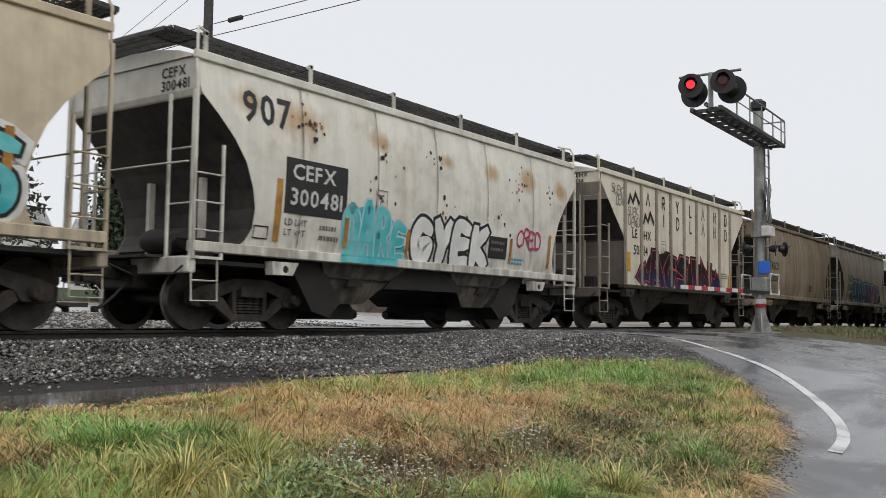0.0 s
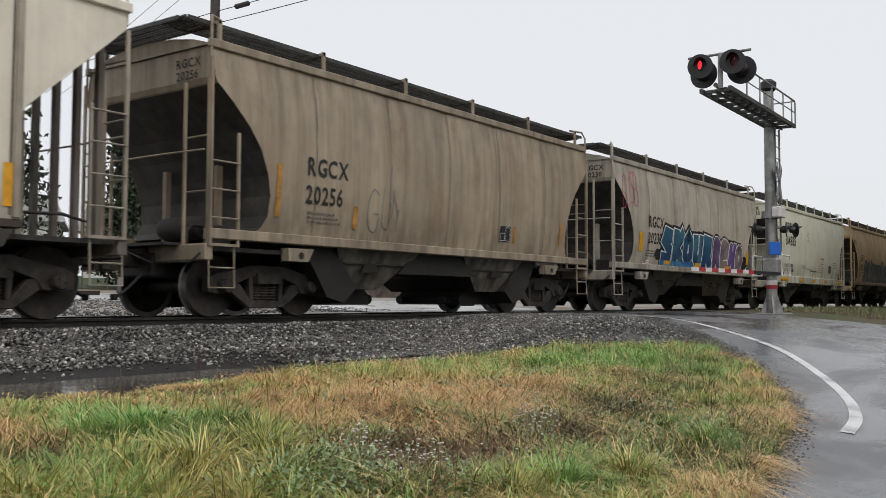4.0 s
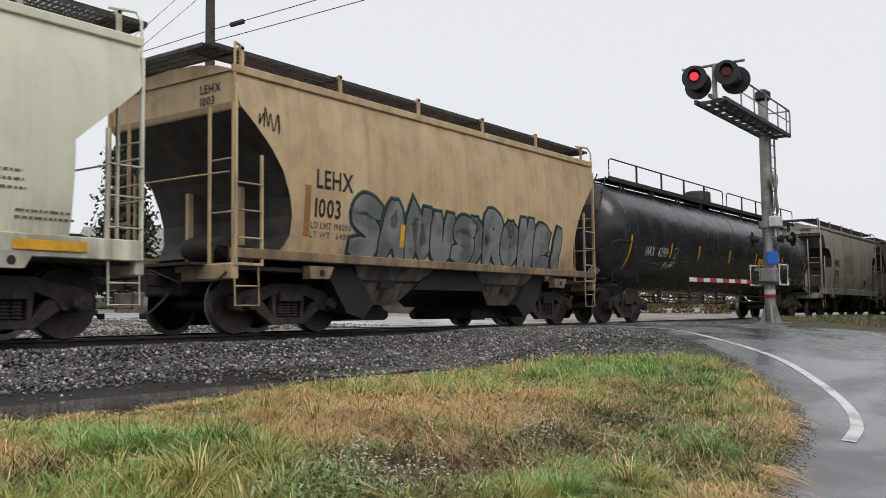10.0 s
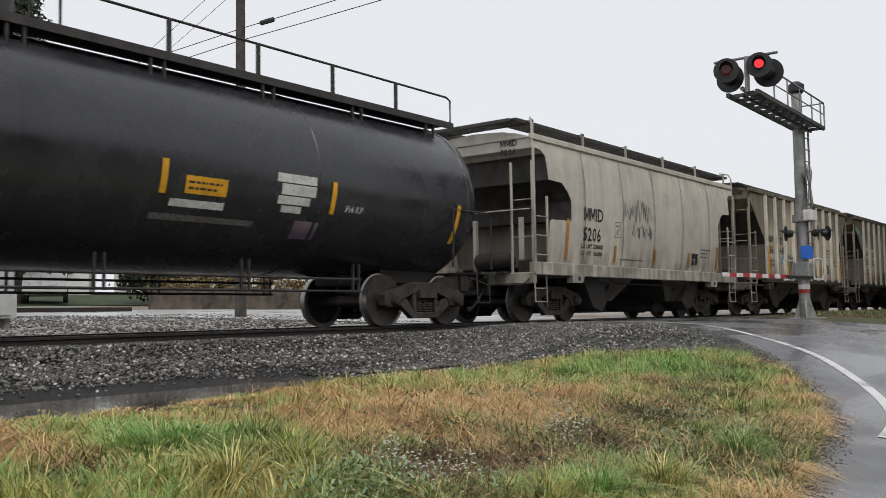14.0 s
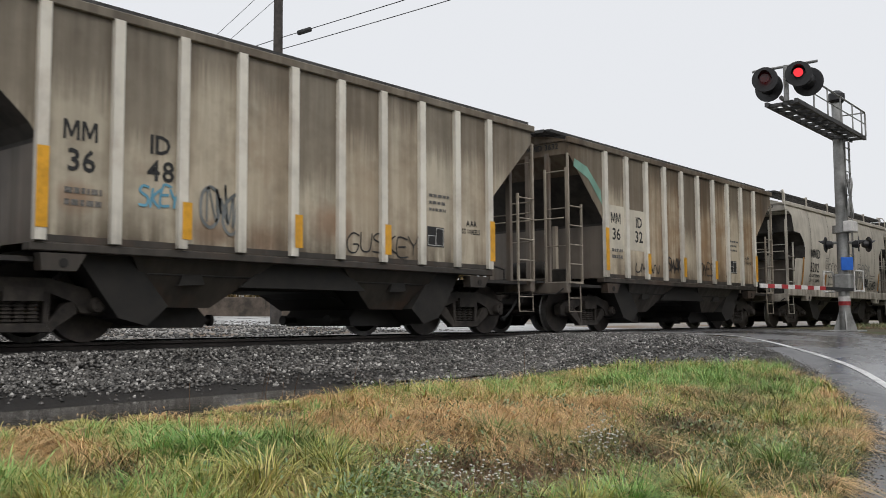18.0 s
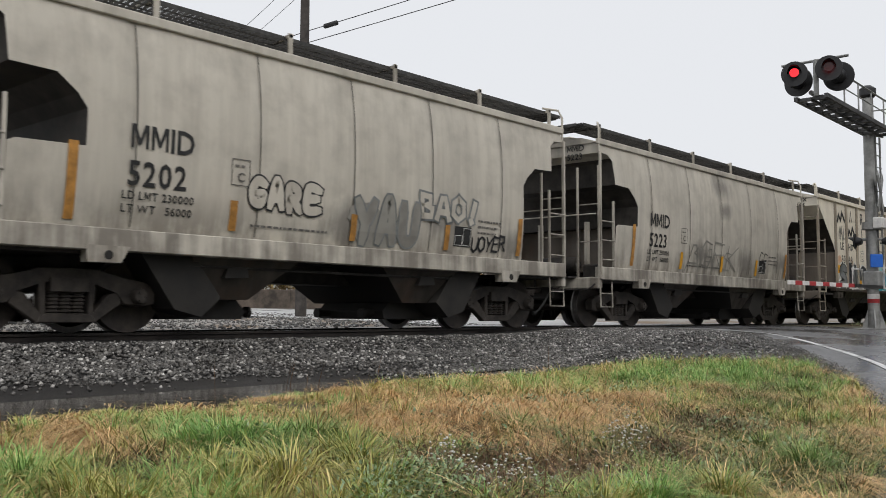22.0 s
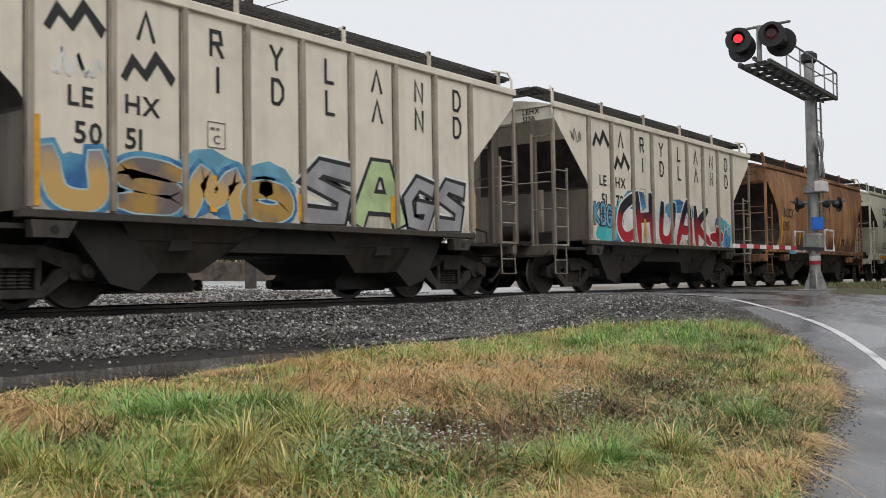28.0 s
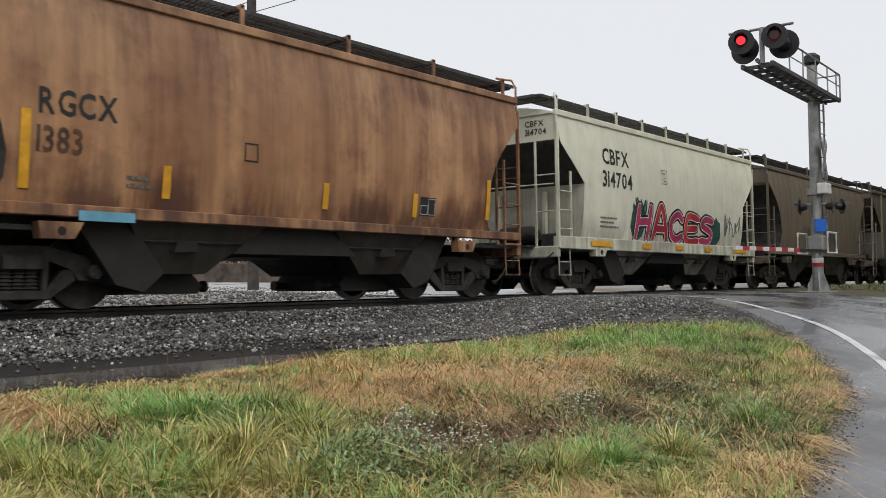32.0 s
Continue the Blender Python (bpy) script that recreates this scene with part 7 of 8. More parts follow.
# rust-brown car
words_on(q, "round", "RGCX", 1.45, 2.28, 0.3, MARK_BLACK, 0.8)
words_on(q, "round", "1383", 1.43, 1.84, 0.3, plain_mat("rusted_over_marking", (0.13, 0.065, 0.035), 0.8, 0.0, 0.5, 6), 0.8)
words_on_end(q, "RGCX", -0.7, 3.6, 0.13, MARK_BLACK, 0.022)
words_on_end(q, "1383", -0.7, 3.42, 0.13, MARK_BLACK, 0.022)
for x, z0, z1 in ((1.24, 1.4, 2.3), (3.12, 1.4, 1.82), (5.95, 1.42, 1.82), (8.05, 1.4, 1.8), (10.15, 1.45, 2.2)):
    reflector(q, "round", x, z0, z1, 0.12, REFLECT)
data_plate(q, "round", 8.25, 1.44, 0.42, 0.32)
frame_mark(q, "round", 4.42, 2.0, 0.24, 0.26, MARK_BLACK, 0.02)
patch(q, "round", 1.95, 2.7, 1.06, 1.18, SKYBLUE, "painted_panel", 0.116, 0, "blue patch on the side sill")
bars(q, "round", 2.6, 1.6, 0.4, 2, MARK_FAINT, 0.1, 0.05, 5)
# pale car with the red piece
road_name(r, "wide", "CBFX", "314704", 1.82, 2.95, 0.36, MARK_BLACK, 0.52, 3.62)
plate_c(r, "wide", 4.84, 2.7)
cloud(r, "wide", [(3.6, 1.7, 0.4, 0.5), (8.3, 1.6, 0.4, 0.4)], SEA)
piece(r, "wide", "HACES", 3.4, 8.2, 1.26, 2.1, 0.17, (PINK, CRIMSON), CHALK, 0.02, soft=True, halo=INK, glow=0.05, tops=(1.0, 1.0, 0.95, 0.9, 0.9), seed=111)
scrawl(r, "wide", 3.3, 1.85, 0.7, 0.5, SEA, 112, 0.04, 5)
scrawl(r, "wide", 8.9, 1.5, 1.3, 0.7, SLATE, 113, 0.04, 6)
for x, w in ((1.25, 0.95), (3.75, 0.46), (5.6, 0.46), (7.5, 0.42), (9.55, 0.95)):
    patch(r, "wide", x, x + w, 1.06, 1.18, REFLECT, "reflector_strip", 0.116, 0, "orange reflector strip")
bars(r, "wide", 1.75, 1.7, 0.9, 3, MARK_FAINT, 0.1, 0.04, 9)
scrawl(s, "round", 3.2, 1.5, 4.0, 0.6, SEA, 121, 0.05, 9)

# ---- tank car ----
TANK_BLACK = plain_mat("glossy_wet_black_tank_paint", (0.034, 0.035, 0.039), 0.25, 0.0, 0.25, 1.5, 0.02)
TANK_LEN, TANK_R, TANK_Z = 19.0, 1.5, 2.38


def tank_car(at):
    car = thing("tank_car", "glossy black railway tank car with a railed walkway along the top", "tank car", "freight train cars")
    prof = []
    for k in range(9):
        a = k / 8 * math.pi / 2
        prof.append((0.8 - 0.8 * math.cos(a), max(0.02, TANK_R * math.sin(a))))
    prof += [(TANK_LEN / 4, TANK_R), (TANK_LEN / 2, TANK_R), (TANK_LEN * 0.75, TANK_R)] + [(TANK_LEN - x, r) for x, r in reversed(prof)]
    bm = BM()
    n = 56
    rings = [[bm.verts.new((x, r * math.cos(k * math.tau / n), TANK_Z + r * math.sin(k * math.tau / n))) for k in range(n)] for x, r in prof]
    for a, b in zip(rings, rings[1:]):
        for k in range(n):
            bm.faces.new((a[k], a[(k + 1) % n], b[(k + 1) % n], b[k]))
    bm.faces.new(rings[0])
    bm.faces.new(rings[-1][::-1])
    part("tank_shell", bm, TANK_BLACK, car, smooth=True)
    for x in (0.86, 4.7, 9.5, 14.3, 18.14):
        bm = BM()
        rr = [[bm.verts.new((x + dx, (TANK_R + d) * math.cos(k * math.tau / n), TANK_Z + (TANK_R + d) * math.sin(k * math.tau / n))) for k in range(n)] for dx, d in ((-0.04, 0.0), (-0.03, 0.008), (0.03, 0.008), (0.04, 0.0))]
        for a, b in zip(rr, rr[1:]):
            for k in range(n):
                bm.faces.new((a[k], a[(k + 1) % n], b[(k + 1) % n], b[k]))
        part("shell_seam", bm, TANK_BLACK, car, smooth=True)
    # walkway with its rail on the near side
    part("walkway", box(BM(), 1.0, TANK_LEN - 0.7, -0.95, -0.42, 3.84, 3.88), STEEL_DARK, car)
    part("walkway_edge", box(BM(), 0.9, TANK_LEN - 0.6, -0.98, -0.94, 3.78, 3.9), STEEL_DARK, car)
    for k in range(9):
        x = 1.6 + k * 2.0
        bm = BM()
        for dx in (0, 0.22):
            box(bm, x + dx - 0.02, x + dx + 0.02, -0.95, -0.9, 3.45, 3.84)
        part("walkway_support", bm, STEEL_DARK, car)
    for y in (-0.9,):
        for x0, x1 in ((1.0, 9.9), (10.3, TANK_LEN - 0.6)):
            bm = BM()
            tube(bm, [(x0, y, 3.88), (x0, y, 4.35), (x0 + 0.12, y, 4.4), (x1 - 0.12, y, 4.4), (x1, y, 4.35), (x1, y, 3.88)], 0.02, 6)
            part("handrail", bm, STEEL_DARK, car)
            count = 4
            for k in range(1, count + 1):
                x = x0 + (x1 - x0) * k / (count + 1)
                part("rail_post", box(BM(), x - 0.03, x + 0.03, y - 0.02, y + 0.02, 3.88, 4.4), STEEL_DARK, car)
    bm = lathe_z(BM(), ((3.85, 0.46), (4.35, 0.46), (4.4, 0.44), (4.44, 0.3), (4.46, 0.05)), 24, 9.6, -0.1)
    dome = part("valve_housing", bm, STEEL_DARK, car, "round black valve bonnet", smooth=True)
    part("lid_handle", tube(BM(), [(9.4, -0.4, 4.42), (9.4, -0.4, 4.5), (9.8, -0.4, 4.5), (9.8, -0.4, 4.42)], 0.012, 6), STEEL_DARK, dome)
    # saddles, stub sills, underside rails
    for cx in (1.62, TANK_LEN - 1.62):
        bm = BM()
        prism(bm, [(cx - 0.9, 1.25), (cx + 1.1, 1.25), (cx + 0.6, 0.78), (cx - 0.6, 0.78)], -0.6, 0.6)
        box(bm, cx - 1.5, cx + 1.3, -0.3, 0.3, 0.72, 1.05, 0.02)
        part("saddle", bm, UNDER_BLACK, car)
    for y in (-1.1, 1.1):
        bm = BM()
        for z in (0.6, 0.8):
            tube(bm, [(3.4, y, z), (TANK_LEN - 3.4, y, z)], 0.022, 6)
        part("safety_rail", bm, STEEL_DARK, car)
        for k in range(6):
            x = 3.6 + k * 2.36
            for dx in (0, 0.14):
                part("rail_hanger", box(BM(), x + dx - 0.015, x + dx + 0.015, y - 0.02, y + 0.02, 0.58, 1.06), STEEL_DARK, car)
    for x, d in ((0.1, 1), (TANK_LEN - 0.1, -1)):
        bm = tube(BM(), [(x - d * 0.1, -1.4, 1.05), (x - d * 0.1, -1.4, 2.05), (x + d * 0.15, -1.48, 2.12), (x + d * 1.2, -1.48, 2.12), (x + d * 1.25, -1.48, 1.05)], 0.02, 6)
        part("grab_iron", bm, STEEL_DARK, car)
        part("end_platform", box(BM(), x - 0.25, x + 0.25, -1.4, 1.4, 0.95, 1.0), STEEL_DARK, car)
        bm = BM()
        tube(bm, [(x, -1.4, 1.0), (x, -1.42, 0.4), (x + d * 0.4, -1.42, 0.4), (x + d * 0.4, -1.4, 1.0)], 0.016, 6)
        part("stirrup_step", bm, STEEL_DARK, car)
    bm = BM()
    for y in (-0.55, -0.2):
        tube(bm, [(0.35, y, 3.0), (0.8, y, 3.75), (1.0, y, 4.0)], 0.02, 6)
    for k in range(4):
        tube(bm, [(0.38 + 0.15 * k, -0.55, 3.05 + 0.25 * k), (0.38 + 0.15 * k, -0.2, 3.05 + 0.25 * k)], 0.014, 6)
    part("ladder", bm, STEEL_DARK, car)
    for x, z0, z1, w in ((0.98, 1.4, 2.3, 0.1), (3.72, 1.8, 2.24, 0.1), (5.9, 1.85, 2.27, 0.1), (8.65, 1.85, 2.27, 0.1), (11.4, 1.85, 2.3, 0.1), (14.54, 1.8, 2.3, 0.1), (17.8, 1.5, 2.2, 0.1)):
        reflector(car, "tank", x, z0, z1, w)
    words_on(car, "tank", "LD LMT", 1.85, 1.6, 0.1, MARK_FAINT)
    words_on(car, "tank", "LT WT", 1.85, 1.45, 0.1, MARK_FAINT)
    words_on(car, "tank", "IARX", 2.05, 1.82, 0.25, MARK_WHITE, 0.66, 0.01)
    words_on(car, "tank", "62919", 2.9, 1.83, 0.25, MARK_WHITE, 0.8, 0.01)
    bars(car, "tank", 2.6, 1.6, 1.2, 2, MARK_FAINT, 0.15, 0.07, 3)
    frame_mark(car, "tank", 4.03, 1.8, 0.26, 0.3, MARK_WHITE, 0.012)
    words_on(car, "tank", "C", 4.11, 1.83, 0.1, MARK_WHITE)
    bars(car, "tank", 4.7, 1.72, 0.85, 2, MARK_FAINT, 0.09, 0.04, 5)
    scrawl(car, "tank", 3.5, 1.5, 0.8, 0.25, CHALK, 131, 0.02, 8)
    panel(car, "tank", 11.8, 12.5, 1.88, 2.12, REFLECT)
    bars(car, "tank", 11.85, 2.02, 0.6, 2, MARK_BLACK, 0.08, 0.03, 6)
    panel(car, "tank", 11.6, 12.5, 1.7, 1.8, MARK_WHITE)
    panel(car, "tank", 11.35, 13.1, 1.52, 1.6, MARK_FAINT)
    for x0, x1, z0, z1 in ((13.4, 14.2, 2.2, 2.33), (13.5, 14.2, 2.02, 2.18), (13.45, 14.1, 1.88, 2.0), (13.55, 13.95, 1.76, 1.86)):
        panel(car, "tank", x0, x1, z0, z1, MARK_WHITE)
    panel(car, "tank", 13.9, 14.4, 1.4, 1.66, MAUVE)
    words_on(car, "tank", "P14 KP", 14.9, 1.86, 0.1, MARK_WHITE)
    # diamond placard on the head
    bm = BM()
    for r_, y_ in ((0.17, 0.0),):
        v4 = [bm.verts.new(p) for p in ((-0.02, -0.9, 1.25 + r_ + 0.1), (-0.02, -0.9 - r_, 1.35), (-0.02, -0.9, 1.35 - r_), (-0.02, -0.9 + r_, 1.35))]
        bm.faces.new(v4)
    placard = part("hazard_placard", bm, MARK_WHITE, car, "red diamond hazard placard with a white rim")
    bm = BM()
    bm.faces.new([bm.verts.new(p) for p in ((-0.024, -0.9, 1.49), (-0.024, -1.04, 1.35), (-0.024, -0.9, 1.21), (-0.024, -0.76, 1.35))])
    part("red_field", bm, MARK_RED, placard)
    bm = BM()
    bm.faces.new([bm.verts.new((-0.027, y, z)) for y, z in ((-0.98, 1.325), (-0.82, 1.325), (-0.82, 1.38), (-0.98, 1.38))])
    part("number_bar", bm, MARK_WHITE, placard)
    # slanting ladder on the head and small lettering
    bm = BM()
    for y in (-0.98, -0.66):
        tube(bm, [(0.0, y, 2.55), (0.36, y * 0.98, 3.2), (0.72, y * 0.95, 3.86)], 0.02, 6)
    for q in range(5):
        tube(bm, [(0.06 + 0.14 * q, -0.97, 2.65 + 0.26 * q), (0.06 + 0.14 * q, -0.66, 2.65 + 0.26 * q)], 0.014, 6)
    part("ladder", bm, STEEL_DARK, car)
    part("placard_holder", box(BM(), -0.015, 0.3, -1.1, -0.7, 1.12, 1.17), STEEL_DARK, car)
    bogie(car, 1.62, at)
    bogie(car, TANK_LEN - 1.62, at)
    draft_gear(car, TANK_LEN)
    TRAIN.append((car, at))


tank_car(86.4)


# ---- loose ground cover: stones, grass, weeds ----
def soup(name, verts, faces, mats, label, category, smooth=False):
    """One mesh of many small pieces; faces are all triangles."""
    me = bpy.data.meshes.new(name)
    me.vertices.add(len(verts))
    me.vertices.foreach_set("co", verts.astype(np.float32).ravel())
    n = len(faces)
    me.loops.add(3 * n)
    me.loops.foreach_set("vertex_index", faces.astype(np.int32).ravel())
    me.polygons.add(n)
    me.polygons.foreach_set("loop_start", np.arange(0, 3 * n, 3, dtype=np.int32))
    me.polygons.foreach_set("loop_total", np.full(n, 3, dtype=np.int32))
    me.update(calc_edges=True)
    me.validate()
    me.materials.append(mats)
    return tagged(new(name, me), label, category, kind="stuff")


def inside(poly, x, y):
    hit = np.zeros(len(x), bool)
    for (x0, y0), (x1, y1) in zip(poly, poly[1:] + poly[:1]):
        cross = (y0 > y) != (y1 > y)
        hit ^= cross & (x < (x1 - x0) * (y - y0) / ((y1 - y0) if y1 != y0 else 1e-9) + x0)
    return hit


def heights(x, y, f):
    return np.array([f(a, b) for a, b in zip(x, y)])


ICO_V, ICO_F = [], []
bm = BM()
bmesh.ops.create_icosphere(bm, subdivisions=1, radius=1.0)
ICO_V = np.array([v.co[:] for v in bm.verts])
ICO_F = np.array([[v.index for v in f.verts] for f in bm.faces])
bm.free()


def stones(name, x, y, z, size, rng, label):
    n = len(x)
    v = ICO_V[None] * rng.uniform(0.6, 1.25, (n, len(ICO_V), 1)) * rng.uniform(0.6, 1.2, (n, 1, 3)) * size[:, None, None]
    a, b = rng.uniform(0, math.tau, n), rng.uniform(-0.6, 0.6, n)
    ca, sa, cb, sb = np.cos(a)[:, None], np.sin(a)[:, None], np.cos(b)[:, None], np.sin(b)[:, None]
    X, Y, Z = v[..., 0], v[..., 1], v[..., 2] * 0.8
    Y, Z = Y * cb - Z * sb, Y * sb + Z * cb
    X, Y = X * ca - Y * sa, X * sa + Y * ca
    v = np.stack([X + x[:, None], Y + y[:, None], Z + z[:, None]], -1).reshape(-1, 3)
    f = (ICO_F[None] + (np.arange(n) * len(ICO_V))[:, None, None]).reshape(-1, 3)
    return soup(name, v, f, BALLAST, label, "gravel")


rng = np.random.default_rng(7)
n = 40000
sx, sy = 2.5 + 22 * rng.random(n) ** 1.25, rng.uniform(-4.1, -1.42, n)
keep = (sx < 15.5) | (sy > -2.3)
keep &= (sx < 17.0)
sx, sy = sx[keep], sy[keep]
foot = np.clip((-sy - 2.7) / 0.9, 0, 1) * np.clip((9.5 - sx) / 2.0, 0, 1)
keep = rng.random(len(sx)) > foot * 0.985
sx, sy, foot = sx[keep], sy[keep], foot[keep]
stones("ballast_stones", sx, sy, np.maximum(heights(sx, sy, bed_z), heights(sx, sy, ground_z)) + 0.012, rng.uniform(0.2, 1.0, len(sx)) ** 1.6 * 0.026 + 0.009 * (1 - 0.25 * foot) * np.clip(1.35 - sx * 0.03, 0.7, 1.3), rng, "wet grey crushed-stone ballast beside the rail")
GRAVEL = [(9.0, -3.2), (16.6, -2.2), (16.6, -3.5), (14.9, -5.5), (13.8, -6.4), (12.9, -6.6), (12.2, -5.6), (11.0, -4.7), (9.2, -4.5), (8.0, -4.1)]
sx, sy = rng.uniform(8, 17, 14000), rng.uniform(-6.8, -2.2, 14000)
keep = inside(GRAVEL, sx, sy)
sx, sy = sx[keep], sy[keep]
stones("gravel_chips", sx, sy, heights(sx, sy, ground_z) + 0.015, rng.uniform(0.012, 0.03, len(sx)), rng, "dark wet gravel between grass and road")
# crumbled edge of the road
sx, sy = [], []
for k_ in range(12000):
    i = int(rng.integers(8, len(LEFT_EDGE) - 7))
    p_ = LEFT_EDGE[i].lerp(LEFT_EDGE[i + 1], rng.random())
    d_ = (LEFT_EDGE[i + 1] - LEFT_EDGE[i]).normalized()
    o_ = -abs(rng.normal(0, 0.2)) if rng.random() < 0.7 else abs(rng.normal(0, 0.07))
    sx.append(p_.x - d_.y * o_)
    sy.append(p_.y + d_.x * o_)
sx, sy = np.array(sx), np.array(sy)
ok = (sx > 1.5) & (sx < 17.2)
sx, sy = sx[ok], sy[ok]
stones("shoulder_chips", sx, sy, heights(sx, sy, ground_z) + 0.016, rng.uniform(0.004, 0.012, len(sx)), rng, "loose dark chips along the crumbled road edge")
sx, sy = rng.uniform(5, 19, 5000), rng.uniform(3.4, 12, 5000)
stones("yard_gravel", sx, sy, heights(sx, sy, ground_z) + 0.01, rng.uniform(0.02, 0.05, 5000), rng, "pale gravel beyond the track")

water = Nodes("muddy_puddle_water")
water.bump(water.noise(6.0, detail=2), 0.12, 0.02)
PUDDLE = water.done((0.055, 0.048, 0.040), 0.09)
bm = BM()
pts = [(-6, -3.6), (4, -3.6), (5.6, -3.7), (6.3, -4.0), (6.7, -4.35), (6.4, -4.75), (5.6, -5.2), (4.6, -5.7), (3, -5.8), (-6, -5.8)]
bm.faces.new([bm.verts.new((x, y, -0.472)) for x, y in pts])
tagged(new("puddle", mesh_of(bm, "puddle", PUDDLE)), "still muddy rainwater lying in the trackside ditch", "puddle", kind="structure")


def blade_mat(name, a, b, c, split=0.75):
    m = Nodes(name)
    r = m.island()
    col = m.mix(m.ramp(r, 0.0, split), a, b)
    col = m.mix(m.ramp(r, split, 1.0), col, c)
    col = m.mix(m.ramp(m.noise(1.7, detail=3), 0.42, 0.62, 0, 0.3), col, b)
    col = m.mix(m.ramp(m.noise(9.0, detail=2), 0.48, 0.62, 0, 0.6), col, tuple(q_ * 0.55 for q_ in a))
    m.b.inputs["Specular IOR Level"].default_value = 0.3
    return m.done(col, 0.55)


GREEN = blade_mat("wet_green_grass", (0.19, 0.22, 0.05), (0.57, 0.55, 0.17), (0.92, 0.72, 0.36), 0.70)
LUSH = blade_mat("bright_green_grass", (0.14, 0.32, 0.07), (0.40, 0.60, 0.20), (0.74, 0.68, 0.30), 0.8)
STRAW = blade_mat("dry_straw_grass", (0.46, 0.285, 0.115), (0.97, 0.69, 0.355), (0.38, 0.16, 0.075), 0.82)
WEED = blade_mat("dull_weed_leaves", (0.10, 0.13, 0.06), (0.24, 0.27, 0.13), (0.26, 0.13, 0.075), 0.7)
DEAD = blade_mat("brown_dead_stalks", (0.08, 0.043, 0.025), (0.23, 0.13, 0.07), (0.48, 0.34, 0.17), 0.84)

DULLGREEN = blade_mat("shaded_weedy_grass", (0.06, 0.07, 0.024), (0.24, 0.265, 0.09), (0.62, 0.48, 0.24), 0.8)
DEEP = blade_mat("dark_green_grass", (0.09, 0.17, 0.045), (0.30, 0.40, 0.13), (0.50, 0.45, 0.2), 0.85)
LEAFY = blade_mat("blue_green_weed_leaves", (0.14, 0.22, 0.10), (0.36, 0.46, 0.27), (0.50, 0.50, 0.26), 0.8)

BANK = [(0.5, -5.45), (3.5, -5.5), (4.4, -5.5), (5.1, -5.2), (6.1, -4.75), (7.4, -4.35), (9.0, -4.55), (11.0, -4.75), (12.3, -5.9), (12.95, -6.75), (12.3, -7.75), (10.3, -8.72), (8.7, -9.28), (6.3, -9.75), (3.0, -10.55), (0.5, -11.2)]
# x, y, reach, weight: above zero is green, below is dry
PATCHES = ((3.39, -6.88, 0.42, 1.6), (3.5, -6.25, 0.3, 0.9), (2.35, -7.2, 0.4, 0.7), (3.95, -7.3, 0.4, 0.8), (9.8, -6.35, 0.6, 1.9), (11.3, -6.5, 0.8, 1.7), (10.6, -7.6, 0.5, 0.9), (6.7, -9.2, 0.5, 0.9), (8.6, -5.8, 0.6, 0.5), (3.7, -8.3, 0.5, 0.7), (4.5, -9.0, 0.5, 0.8), (5.8, -8.9, 0.6, 0.5), (7.4, -8.5, 0.6, 0.4), (9.0, -8.3, 0.6, 0.3),
           (2.8, -6.5, 0.35, -1.3), (5.5, -6.95, 0.5, -1.5), (6.4, -6.97, 0.5, -1.5), (4.9, -7.0, 0.35, -1.2), (7.1, -7.0, 0.45, -1.1), (8.1, -7.05, 0.35, -1.3), (9.9, -7.3, 0.4, -0.9), (7.8, -7.9, 0.4, -0.6), (5.4, -7.45, 0.3, -1.0), (5.0, -6.0, 0.5, -0.7), (7.8, -9.05, 0.3, -1.0), (8.55, -9.25, 0.2, -3.2), (9.0, -9.1, 0.17, -3.0), (9.5, -8.95, 0.17, -3.2), (10.2, -8.68, 0.18, -2.8), (11.3, -8.25, 0.18, -2.4), (6.4, -9.75, 0.17, -3.0), (7.4, -9.5, 0.16, -3.0), (5.6, -9.92, 0.16, -2.4), (5.9, -5.5, 0.5, -0.6), (9.3, -4.9, 0.6, -0.6))
# x, y, reach: dull weedy growth, its colour also darkened for the slope's shade
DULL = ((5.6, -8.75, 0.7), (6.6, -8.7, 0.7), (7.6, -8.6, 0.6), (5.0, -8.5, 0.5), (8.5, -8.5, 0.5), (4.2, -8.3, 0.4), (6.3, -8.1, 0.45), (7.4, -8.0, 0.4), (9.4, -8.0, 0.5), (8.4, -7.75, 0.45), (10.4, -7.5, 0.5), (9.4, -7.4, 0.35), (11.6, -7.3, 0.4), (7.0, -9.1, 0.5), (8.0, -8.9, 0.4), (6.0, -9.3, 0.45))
BARE = ((4.77, -8.25, 0.34), (4.5, -8.05, 0.3), (4.24, -7.78, 0.26), (5.15, -8.27, 0.32), (4.04, -8.5, 0.26), (7.5, -8.1, 0.2), (2.7, -7.1, 0.14), (3.35, -7.45, 0.12), (6.1, -8.4, 0.2))


def greenness(x, y):
    g = 0.5 + 0.8 * heights(x, y, lambda a, b: noise.noise((a * 1.3, b * 1.3, 9))) + 0.7 * heights(x, y, lambda a, b: noise.noise((a * 3.4, b * 3.4, 2)))
    for px, py, reach, weight in PATCHES:
        g = g + (weight if weight > 0 else 0.72 * weight) * np.exp(-((x - px) ** 2 + (y - py) ** 2) / reach**2)
    return g


def bareness(x, y, spots=BARE):
    b = np.zeros(len(x))
    for px, py, reach in spots:
        b = b + np.exp(-((x - px) ** 2 + (y - py) ** 2) / reach**2)
    return b


